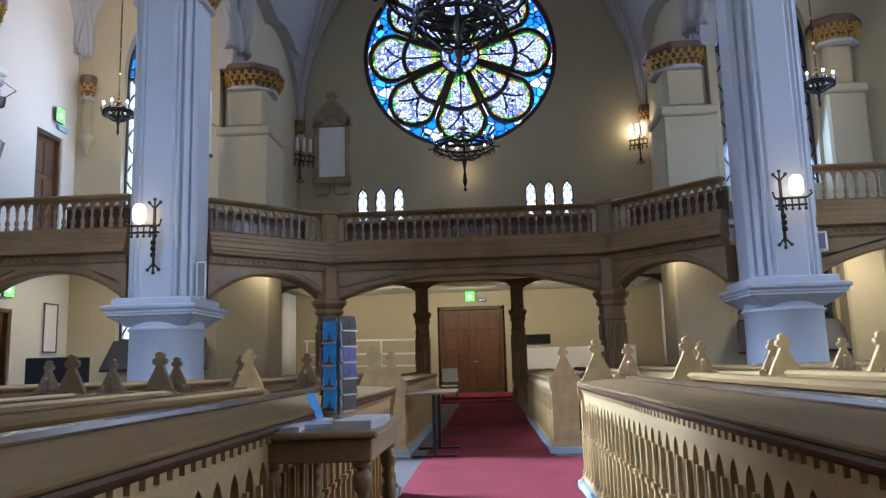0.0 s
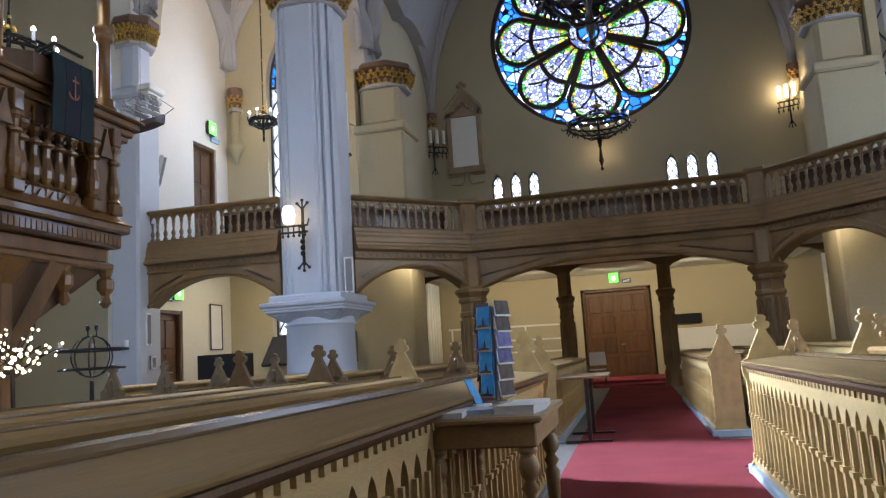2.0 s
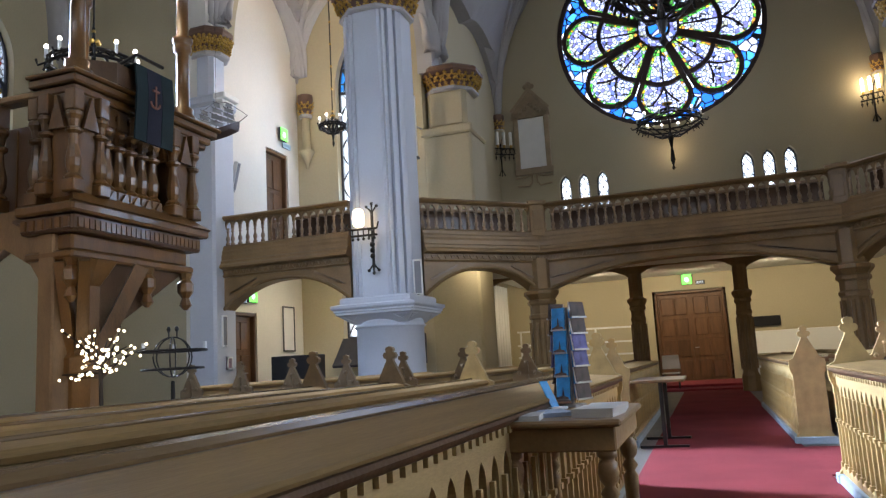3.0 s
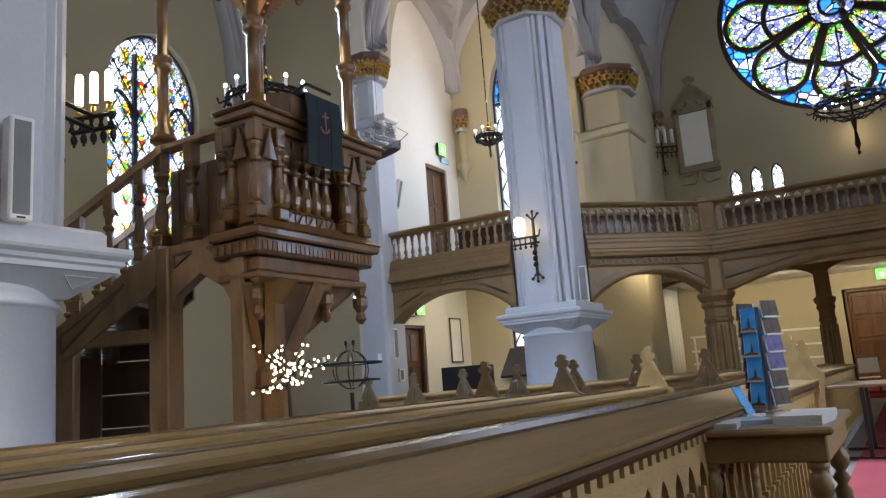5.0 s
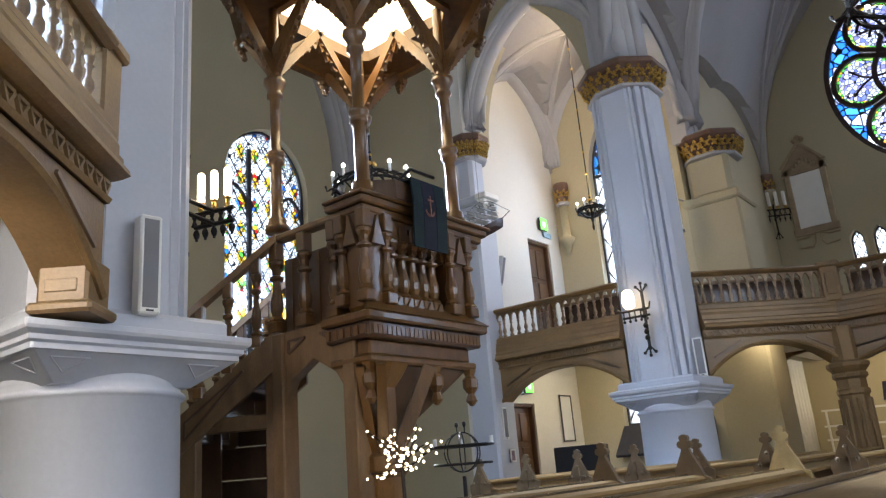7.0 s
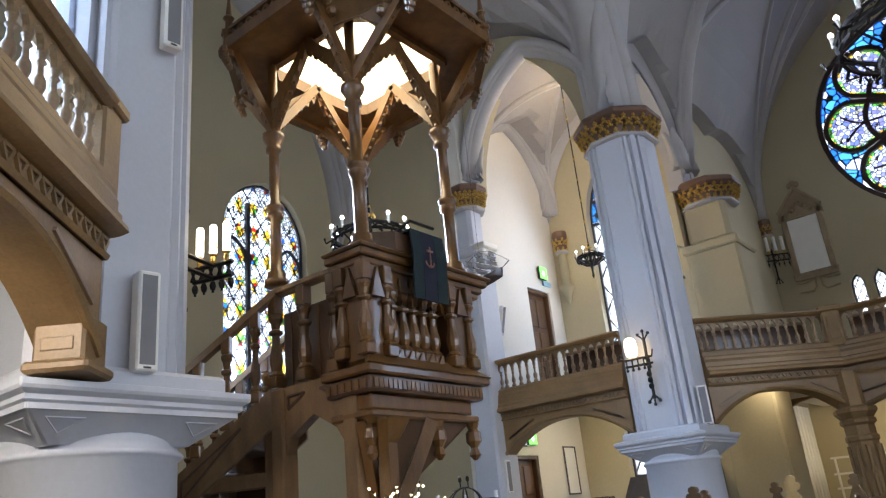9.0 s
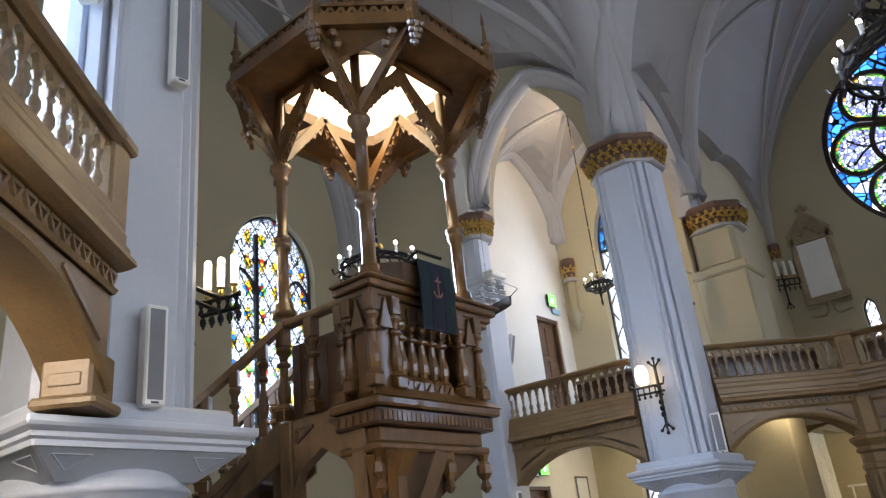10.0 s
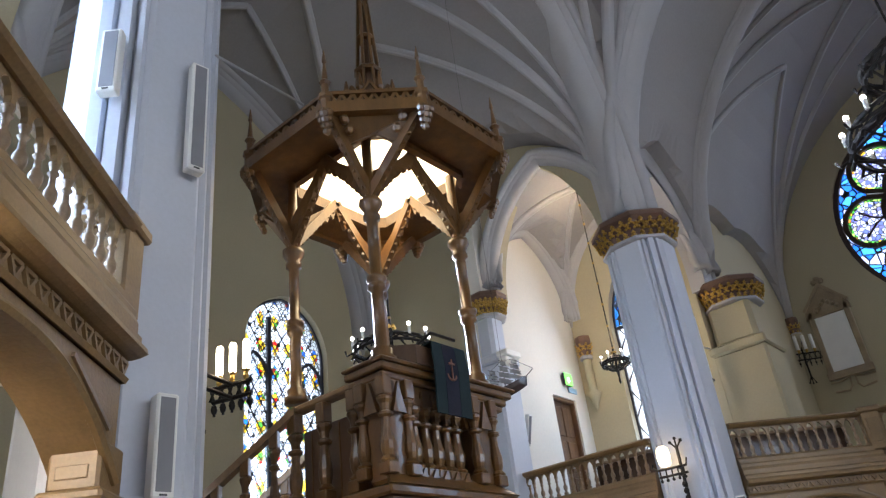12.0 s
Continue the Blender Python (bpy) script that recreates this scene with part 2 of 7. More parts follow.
def box(bm, x0, x1, y0, y1, z0, z1, bevel=0.0):
    r = bmesh.ops.create_cube(bm, size=1, matrix=Matrix.Translation(((x0 + x1) / 2, (y0 + y1) / 2, (z0 + z1) / 2)) @ Matrix.Diagonal((x1 - x0, y1 - y0, z1 - z0, 1)))
    if bevel:
        es = {e for v in r["verts"] for e in v.link_edges}
        bmesh.ops.bevel(bm, geom=list(es), offset=bevel, segments=1, affect="EDGES")
    return bm


def beam(bm, a, b, w, h, up=(0, 0, 1)):
    """A bar of section w x h from a to b."""
    a, b = Vector(a), Vector(b)
    d = b - a
    x = d.normalized()
    y = Vector(up).cross(x)
    if y.length < 1e-4:
        y = Vector((0, 1, 0)).cross(x)
    y.normalize()
    z = x.cross(y)
    y, z = y * (w / 2), z * (h / 2)
    lo, hi = ([bm.verts.new(q + y * i + z * j) for i, j in ((-1, -1), (1, -1), (1, 1), (-1, 1))] for q in (a, b))
    bm.faces.new(lo[::-1])
    bm.faces.new(hi)
    for k in range(4):
        bm.faces.new((lo[k], lo[(k + 1) % 4], hi[(k + 1) % 4], hi[k]))
    return bm


def slab(bm, pts, off):
    """A polygon in space, thickened by the vector off."""
    off = Vector(off)
    lo = [bm.verts.new(p) for p in pts]
    hi = [bm.verts.new(Vector(p) + off) for p in pts]
    bm.faces.new(lo)
    bm.faces.new(hi[::-1])
    for i in range(len(lo)):
        j = (i + 1) % len(lo)
        bm.faces.new((lo[i], lo[j], hi[j], hi[i]))
    return bm


def lathe(bm, prof, seg=12, c=(0, 0, 0), turn=0.0, sx=1.0, sy=1.0):
    """Turned shape: rows of (radius, height) round a vertical line."""
    rings = []
    for r, z in prof:
        rings.append([bm.verts.new((c[0] + sx * r * math.cos(2 * math.pi * k / seg + turn), c[1] + sy * r * math.sin(2 * math.pi * k / seg + turn), c[2] + z)) for k in range(seg)])
    for a, b in zip(rings, rings[1:]):
        for k in range(seg):
            bm.faces.new((a[k], a[(k + 1) % seg], b[(k + 1) % seg], b[k]))
    bm.faces.new(rings[0][::-1])
    bm.faces.new(rings[-1])
    return bm


def tube(bm, pts, r, seg=6, flat=1.0):
    """A round bar along points."""
    pts = [Vector(p) for p in pts]
    rings = []
    for i, p in enumerate(pts):
        d = (pts[min(i + 1, len(pts) - 1)] - pts[max(i - 1, 0)]).normalized()
        s = d.cross(Vector((0, 0, 1)))
        if s.length < 0.05:
            s = d.cross(Vector((0, 1, 0)))
        s.normalize()
        u = s.cross(d)
        rings.append([bm.verts.new(p + r * (math.cos(2 * math.pi * k / seg) * s + flat * math.sin(2 * math.pi * k / seg) * u)) for k in range(seg)])
    for a, b in zip(rings, rings[1:]):
        for k in range(seg):
            bm.faces.new((a[k], a[(k + 1) % seg], b[(k + 1) % seg], b[k]))
    bm.faces.new(rings[0][::-1])
    bm.faces.new(rings[-1])
    return bm


def ball(bm, c, r, seg=8, squash=1.0):
    rows = max(3, seg // 2 + 1)
    rings = [[bm.verts.new((c[0] + r * math.sin(math.pi * j / rows) * math.cos(2 * math.pi * k / seg), c[1] + r * math.sin(math.pi * j / rows) * math.sin(2 * math.pi * k / seg), c[2] - r * squash * math.cos(math.pi * j / rows))) for k in range(seg)] for j in range(1, rows)]
    low, top = bm.verts.new((c[0], c[1], c[2] - r * squash)), bm.verts.new((c[0], c[1], c[2] + r * squash))
    for k in range(seg):
        k1 = (k + 1) % seg
        bm.faces.new((low, rings[0][k1], rings[0][k]))
        bm.faces.new((top, rings[-1][k], rings[-1][k1]))
        for a, b in zip(rings, rings[1:]):
            bm.faces.new((a[k], a[k1], b[k1], b[k]))
    return bm


def lancet(c, w, z0, zs, rise, n=8):
    """Outline of a pointed opening: centre, width, sill, springing and rise of the arch."""
    h = w / 2
    R = (h * h + rise * rise) / (2 * h)
    pts = [(c - h, z0), (c + h, z0)]
    for k in range(n + 1):
        a = math.asin(rise / R) if R > rise else math.pi / 2
        t = a * k / n
        pts.append((c + h - R + R * math.cos(t), zs + R * math.sin(t)))
    for k in range(n - 1, -1, -1):
        t = a * k / n
        pts.append((c - h + R - R * math.cos(t), zs + R * math.sin(t)))
    return pts


def circle(c, z, r, n=48):
    return [(c + r * math.cos(2 * math.pi * k / n), z + r * math.sin(2 * math.pi * k / n)) for k in range(n)]


def sheet(outer, holes, at, thick):
    """A wall: outline and openings in (along, up); at(u, z) gives its near face, thick the way to its far face."""
    bm = bmesh.new()
    edges = []
    for loop in (outer, *holes):
        vs = [bm.verts.new(at(u, z)) for u, z in loop]
        edges += [bm.edges.new((vs[i], vs[(i + 1) % len(vs)])) for i in range(len(vs))]
    bmesh.ops.triangle_fill(bm, use_beauty=True, use_dissolve=False, edges=edges)
    r = bmesh.ops.extrude_face_region(bm, geom=bm.faces[:])
    bmesh.ops.translate(bm, vec=Vector(thick), verts=[v for v in r["geom"] if isinstance(v, bmesh.types.BMVert)])
    return bm


def ring(bm, c, z, r, w, at, d, n=40):
    """A flat-sided hoop standing in a wall plane."""
    d = Vector(d)
    for k in range(n):
        a, b = 2 * math.pi * k / n, 2 * math.pi * (k + 1) / n
        q = [(c + rr * math.cos(t), z + rr * math.sin(t)) for rr, t in ((r - w / 2, a), (r + w / 2, a), (r + w / 2, b), (r - w / 2, b))]
        slab(bm, [at(*p) for p in q], d)
    return bm


def strip(bm, loop, w, at, d):
    """A moulding that follows an open or closed outline in a wall plane."""
    pts = [at(*p) for p in loop]
    for a, b in zip(pts, pts[1:]):
        beam(bm, a, b, w, w, up=d)
    return bm

# ---- the setting: floor, walls, vaults ----
XL, XR, YN, YS, YB = -5.38, 4.78, 12.6, 2.6, 23.6
XC = (XL + XR) / 2
SPRING, RISE = 8.05, 7.6
XL2, XR2 = -5.92, 5.32      # side walls of the back bay


def north(y0):
    return lambda u, z: (u, y0, z)


def along(x0):
    return lambda u, z: (x0, u, z)


def struct(name, bm, material, label, smooth=False):
    return tagged(part(name, bm, material, None, label, smooth), category=name.split("_")[0], kind="structure")


struct("floor", box(bmesh.new(), -14, 15, -9, 24.5, -0.3, 0.0), FLOOR, "grey-brown board floor under the pews")
struct("carpet_crossing", box(bmesh.new(), 0.70, 4.2, 6.72, 8.5, 0.0, 0.012), CARPET, "red carpet in the gap between the pew blocks")
struct("carpet", box(bmesh.new(), -0.745, 0.70, -6, 19.9, 0.0, 0.012), CARPET, "long red carpet runner along the aisle")

# back wall of the transept with the rose and two groups of small lights
ROSE = (-0.57, 11.0, 3.16)
small_l = [lancet(-3.83 + 0.58 * k, 0.36, 5.55, 6.35, 0.34, 5) for k in range(3)]
small_r = [lancet(1.55 + 0.58 * k, 0.36, 5.55, 6.35, 0.34, 5) for k in range(3)]
DOOR_N = [(-1.46, 0.0), (0.50, 0.0), (0.50, 2.74), (-1.46, 2.74)]
struct("wall_north", sheet([(-9, -0.1), (-1.46, -0.1), (-1.46, 2.74), (0.5, 2.74), (0.5, -0.1), (8, -0.1), (8, 17.5), (-9, 17.5)],
                           [circle(ROSE[0], ROSE[1], ROSE[2]), *small_l, *small_r], north(YB), (0, 0.5, 0)), WALL, "cream plastered end wall under the vault")
# walls beside the transept, pierced by arches between column and pier
for name, x, x2, t in (("wall_transept_west", XL, XL2, -0.35), ("wall_transept_east", XR, XR2, 0.35)):
    arch = lancet(14.4, 2.6, 7.9, 8.0, 1.95, 10)
    struct(name, sheet([(YN, 7.6), (13.1, 7.6)] + arch[2:][::-1] + [(15.7, 7.6), (16.3, 7.6), (16.3, 17.5), (YN, 17.5)], [], along(x), (t, 0, 0)), RIB, "grey plastered side wall with a pointed arch")
    struct(name + "_back", sheet([(16.3, -0.1), (YB, -0.1), (YB, 17.5), (16.3, 17.5)], [], along(x2), (t, 0, 0)), WALL, "cream plastered side wall of the back bay")
    struct(name + "_return", box(bmesh.new(), min(x, x2) - 0.02, max(x, x2) + 0.02, 16.25, 16.45, 7.0, 17.5), RIB, "grey plastered return above the pier")
# wall with the aisle doors
struct("wall_west", sheet([(12.2, -0.1), (12.97, -0.1), (12.97, 2.27), (13.83, 2.27), (13.83, -0.1), (17.0, -0.1), (17.0, 13), (12.2, 13)],
                          [[(14.32, 3.4), (15.25, 3.4), (15.25, 6.0), (14.32, 6.0)]], along(-8.9), (-0.5, 0, 0)), WHITEWALL, "white plastered aisle wall with two doors")
struct("wall_east", sheet([(12.2, -0.1), (17.0, -0.1), (17.0, 13), (12.2, 13)], [], along(9.6), (0.5, 0, 0)), WHITEWALL, "white plastered aisle wall")
# aisle end walls with a tall and a low window each
WINS = []
for name, a, b, c in (("wall_aisle_west", -9.4, -5.68, -6.88), ("wall_aisle_east", 4.9, 10.1, 6.05)):
    tall, low = lancet(c, 1.95, 4.5, 7.6, 1.75, 8), [(c - 0.97, 1.7), (c + 0.97, 1.7), (c + 0.97, 3.0), (c - 0.97, 3.0)]
    WINS.append((c, tall, low))
    struct(name, sheet([(a, -0.1), (b, -0.1), (b, 13), (a, 13)], [tall, low], north(15.75), (0, 0.45, 0)), WALL, "cream plastered aisle end wall with windows")
# chancel
APSE = lancet(10.27, 2.3, 3.6, 7.55, 1.35, 8)
struct("wall_chancel_end", sheet([(1.5, -0.1), (13.0, -0.1), (13.0, 17.5), (1.5, 17.5)], [APSE], along(-13.0), (-0.5, 0, 0)), WALL, "cream plastered chancel wall with a stained window")
NARCH = lancet(-7.4, 2.7, 8.0, 7.8, 2.85, 10)
struct("wall_chancel_north", sheet([(-13, -0.1), (-9.1, -0.1), (-9.1, 7.7)] + NARCH[2:][::-1] + [(XL, 7.7), (XL, 17.5), (-13, 17.5)], [], north(YN), (0, 0.35, 0)), WALL, "cream plastered chancel side wall with a pointed arch")
struct("wall_chancel_south", sheet([(-13, -0.1), (-9.1, -0.1), (-9.1, 7.7)] + NARCH[2:][::-1] + [(XL, 7.7), (XL, 17.5), (-13, 17.5)], [], north(YS - 0.2), (0, -0.35, 0)), WALL, "cream plastered chancel side wall with a pointed arch")
# plain walls that close the place
SWIN = lancet(-7.2, 1.8, 3.6, 7.9, 1.7, 8)
struct("wall_aisle_south", sheet([(-9.4, -0.1), (-5.9, -0.1), (-5.9, 13), (-9.4, 13)], [SWIN], north(-1.4), (0, -0.45, 0)), WALL, "cream plastered aisle wall")
struct("wall_aisle_southwest", sheet([(-1.4, -0.1), (2.6, -0.1), (2.6, 13), (-1.4, 13)], [], along(-8.9), (-0.4, 0, 0)), WHITEWALL, "white plastered aisle wall")
# unseen end wall; its round opening is added for the fill lamp
struct("wall_south", sheet([(-9, -0.1), (9, -0.1), (9, 17.5), (-9, 17.5)], [circle(-0.5, 10.5, 2.9)], north(-8.4), (0, -0.5, 0)), WALL, "cream plastered end wall")
for x, t in ((XL, -0.35), (XR, 0.35)):
    struct("wall_south_transept", sheet([(-8.4, -0.1), (-1.8, -0.1), (-1.8, 8.0), (1.9, 8.0), (1.9, 17.5), (-8.4, 17.5)], [], along(x), (t, 0, 0)), WALL, "cream plastered side wall")
# unseen wall; both windows are added to go with the nave lamps
struct("wall_nave_end", sheet([(1.5, -0.1), (13.4, -0.1), (13.4, 17.5), (1.5, 17.5)], [lancet(9.3, 2.6, 3.2, 8.0, 2.2), lancet(5.0, 2.6, 3.2, 8.0, 2.2)], along(14.0), (0.5, 0, 0)), WALL, "cream plastered nave wall")
struct("wall_nave_north", sheet([(XR + 0.4, -0.1), (14, -0.1), (14, 17.5), (XR + 0.4, 17.5)], [], north(16.9), (0, 0.35, 0)), WALL, "cream plastered nave wall")
struct("wall_nave_south", sheet([(XR + 0.4, -0.1), (14, -0.1), (14, 17.5), (XR + 0.4, 17.5)], [], north(-1.6), (0, -0.35, 0)), WALL, "cream plastered nave wall")
struct("roof", box(bmesh.new(), -14, 15, -9.5, 24.6, 17.5, 17.9), VAULT, "plain roof over the vaults")


def profile(t, H, w):
    R = (w * w + H * H) / (2 * w)
    return math.sqrt(max(0, R * R - (abs(t) * w + R - w) ** 2))


def vault(name, x0, x1, y0, y1, spring, rise, n=26, ribs=True, star=True, arches="nesw", side=None, crown=0.35):
    """Pointed cross vault over a bay, with ribs; side: the lower rise of the arches along y."""
    cx, cy, wx, wy = (x0 + x1) / 2, (y0 + y1) / 2, (x1 - x0) / 2, (y1 - y0) / 2

    def z(u, v):
        a, b = profile(u, rise, wx), profile(v, side or rise, wy)
        return spring + max(a, b) + crown * (1 - u * u) * (1 - v * v)

    def p(u, v, drop=0.0):
        return Vector((cx + u * wx, cy + v * wy, z(u, v) - drop))
    bm = bmesh.new()
    g = [[bm.verts.new(p(-math.cos(math.pi * i / n), -math.cos(math.pi * j / n))) for j in range(n + 1)] for i in range(n + 1)]
    for i in range(n):
        for j in range(n):
            bm.faces.new((g[i][j], g[i + 1][j], g[i + 1][j + 1], g[i][j + 1]))
    r = bmesh.ops.extrude_face_region(bm, geom=bm.faces[:])
    bmesh.ops.translate(bm, vec=(0, 0, 0.12), verts=[q for q in r["geom"] if isinstance(q, bmesh.types.BMVert)])
    ob = struct(name, bm, VAULT, "grey plastered pointed cross vault", False)
    k = 20

    def rib(path, r):
        pts = [p(*path(i / k), 0.02) for i in range(k + 1)]
        part("rib", tube(bmesh.new(), pts, r, 8), RIB, ob, "", True)
        part("rib_moulding", tube(bmesh.new(), [q - Vector((0, 0, r * 1.0)) for q in pts], r * 0.5, 6), RIB, ob, "", True)
    s = min(wx, wy)
    if ribs:
        for a in (-1, 1):
            for b in (-1, 1):
                rib(lambda t, a=a, b=b: (a * (1 - t), b * (1 - t)), 0.05 + 0.016 * s)
                if star:
                    rib(lambda t, a=a, b=b: (a * (1 - t), b * (1 - 0.55 * t)), 0.04 + 0.012 * s)
                    rib(lambda t, a=a, b=b: (a * (1 - 0.55 * t), b * (1 - t)), 0.04 + 0.012 * s)
    for edge in arches:
        path = {"n": lambda t: (2 * t - 1, 1), "s": lambda t: (2 * t - 1, -1), "e": lambda t: (1, 2 * t - 1), "w": lambda t: (-1, 2 * t - 1)}[edge]
        m = 32
        pts = [p(*path((1 - math.cos(math.pi * i / m)) / 2), 0.0) for i in range(m + 1)]
        half = 0.14 + 0.05 * s
        d = Vector((0, 1, 0)) if edge in "ns" else Vector((1, 0, 0))
        for off, rr in ((0, half), (-half * 1.15, half * 0.35), (half * 1.15, half * 0.35), (-half * 0.6, half * 0.62), (half * 0.6, half * 0.62)):
            part("arch_band", tube(bmesh.new(), [q + off * d + Vector((0, 0, 0.1)) for q in pts], rr, 8), RIB, ob, "", True)
    return ob


vault("vault_crossing", XL, XR, YS, YN, SPRING, RISE)
vault("vault_transept_front", XL, XR, YN, 16.3, SPRING, RISE, arches="n", side=2.7, ribs=False)
vault("vault_transept_back", XL2, XR2, 16.3, YB, SPRING + 0.3, RISE - 0.2, arches="", side=2.3)
vault("vault_chancel", -13.0, XL, YS, YN, SPRING, 3.3, arches="w", side=RISE - 1.2)
vault("vault_aisle_west", -8.9, XL, YN, 15.8, 7.95, 2.6, 20, star=False, side=2.1, crown=0.0, arches="nsw")
vault("vault_aisle_east", XR, 9.6, YN, 15.8, 7.95, 2.6, 20, star=False, side=2.1, crown=0.0, arches="nse")
vault("vault_aisle_southwest", -8.9, XL, -1.4, YS, 7.95, 3.1, 16, star=False)
vault("vault_south_transept", XL, XR, -8.4, YS, SPRING, RISE, 18, ribs=False, arches="")

# ---- windows ----


def stained_rose(x, y, z, R, N=8):
    """Eight petals, each with a white field, a coloured border and a round head, blue glass between them."""
    w = thing("window_rose", "round stained-glass rose window with dark tracery", "window", kind="structure", loc=(x, y, z))
    half = math.pi / N

    def put(pts, m):
        bm = bmesh.new()
        bm.faces.new([bm.verts.new((u, 0.17, h)) for u, h in pts])
        part("pane", bm, m, w).visible_shadow = False

    def polar(r, t):
        return (r * math.cos(t), r * math.sin(t))
    put([polar(0.34, 2 * math.pi * k / 24) for k in range(24)], BLUEGLASS)
    RI, RH, HR = 1.72, 2.16, 0.80      # inner ring, centre and radius of the round heads

    def petal(c, d, r0):
        """Outline inset by d, from the hub to the round head."""
        pts = []
        a = half - 0.035
        for r in (r0 + d, 1.0, 1.5, 1.95):
            tt = a - math.asin(min(0.99, d / r))
            pts.append((r, tt))
        loop = [polar(r, c - t) for r, t in pts]
        hr = HR - d
        for i in range(13):
            b = -math.pi * 0.52 + math.pi * 1.04 * i / 12
            u, v = RH + hr * math.cos(b), hr * math.sin(b)
            loop.append((u * math.cos(c) - v * math.sin(c), u * math.sin(c) + v * math.cos(c)))
        loop += [polar(r, c + t) for r, t in pts[::-1]]
        return loop
    bars = bmesh.new()

    def bar(p, q, wd, dp=0.14):
        beam(bars, (p[0], 0.15, p[1]), (q[0], 0.15, q[1]), dp, wd, up=(0, 1, 0))
    for k in range(N):
        c = 2 * math.pi * k / N
        out, core = petal(c, 0.02, 0.62), petal(c, 0.17, 0.75)
        put(core, ROSEGLASS)
        n = len(out)
        bm = bmesh.new()
        for i in range(n):
            jx = (i + 1) % n
            bm.faces.new([bm.verts.new((q[0], 0.17, q[1])) for q in (out[i], out[jx], core[jx], core[i])])
        part("pane", bm, BORDERGLASS, w).visible_shadow = False
        # hub cell and spandrel to the next petal
        put([polar(0.34, c - half), polar(0.36, c), polar(0.34, c + half), polar(0.62, c + half), polar(0.62, c), polar(0.62, c - half)], ROSEGLASS)
        nx = petal(c + 2 * half, 0.02, 0.62)
        a = out[9:17]
        b = nx[4:9]
        arc = [polar(R, c + half * t) for t in (1.75, 1.4, 1.0, 0.6, 0.25)]
        put(a[2:] + b[:-1] + arc, BLUEGLASS)
        bars = bmesh.new()
        for p, q in zip(out, out[1:]):
            bar(p, q, 0.13)
        prev = None
        for i in range(9):               # scalloped inner ring
            t = c - half + 2 * half * i / 8
            q = polar(RI + 0.12 * math.cos((t - c) / half * math.pi / 2), t)
            if prev:
                bar(prev, q, 0.12)
            prev = q
        bar(polar(0.62, c), polar(RI + 0.1, c), 0.022, 0.05)
        for sg in (1, -1):               # curved leads in the head
            prev = polar(RI + 0.12, c)
            for i in range(1, 7):
                v = sg * 0.42 * (i / 6) ** 1.8
                u = RI + 0.12 + 0.62 * i / 6
                q = (u * math.cos(c) - v * math.sin(c), u * math.sin(c) + v * math.cos(c))
                bar(prev, q, 0.03, 0.06)
                prev = q
        part("petal_tracery", bars, ROSEFRAME, w)
    for r, t in ((0.34, 0.07), (0.62, 0.06), (R - 0.04, 0.2)):
        part("tracery_ring", ring(bmesh.new(), 0, 0, r, t, lambda u, h: (u, 0.1, h), (0, 0.14, 0)), ROSEFRAME, w)
    return w


ROSEFRAME = mat("dark_brown_tracery", (0.045, 0.022, 0.014), 0.5, var=0.2)
stained_rose(ROSE[0], YB, ROSE[1], ROSE[2])


def lead_net(bm, at, x0, x1, z0, z1, step, inside, up, r=0.016):
    """Crossing diagonal leads, cut to the opening."""
    n = int((x1 - x0 + z1 - z0) / step) + 2
    for sgn in (1, -1):
        for k in range(-n, n):
            run = []
            for i in range(41):
                z = z0 + (z1 - z0) * i / 40
                u = (x0 + x1) / 2 + k * step + sgn * (z - z0) * 0.62
                run.append((u, z) if inside(u, z) else None)
            i = 0
            while i < 41:
                if run[i]:
                    j = i
                    while j + 1 < 41 and run[j + 1]:
                        j += 1
                    if j > i:
                        beam(bm, at(*run[i]), at(*run[j]), r * 2, r * 2, up=up)
                    i = j + 1
                else:
                    i += 1


def in_lancet(c, w, z0, zs, rise):
    h = w / 2
    R = (h * h + rise * rise) / (2 * h)

    def f(u, z):
        if z < z0 or abs(u - c) > h:
            return False
        return z < zs or math.hypot(abs(u - c) + R - h, z - zs) < R
    return f


def tall_window(name, c, y, tall, sill, inside):
    w = thing(name, "tall pointed leaded window of pale glass with blue head", "window", kind="structure")
    at = lambda u, z: (u, y + 0.22, z)
    bm = bmesh.new()
    bm.faces.new([bm.verts.new(at(*p)) for p in tall])
    part("pane", bm, CLEARGLASS, w).visible_shadow = False
    bm = bmesh.new()
    head = [p for p in tall if p[1] >= 7.55]
    bm.faces.new([bm.verts.new((u, y + 0.2, z)) for u, z in head])
    part("pane", bm, BLUEGLASS, w).visible_shadow = False
    bm = bmesh.new()
    strip(bm, tall + [tall[0]], 0.09, at, (0, 1, 0))
    beam(bm, (c, y + 0.22, sill), (c, y + 0.22, 9.2), 0.07, 0.09, up=(0, 1, 0))
    beam(bm, (c - 0.95, y + 0.22, 7.55), (c + 0.95, y + 0.22, 7.55), 0.07, 0.09, up=(0, 1, 0))
    part("window_frame", bm, DARKFRAME, w)
    bm = bmesh.new()
    lead_net(bm, at, c - 0.97, c + 0.97, sill, 7.5, 0.5, inside, (0, 1, 0))
    part("leading", bm, DARKFRAME, w)
    return w


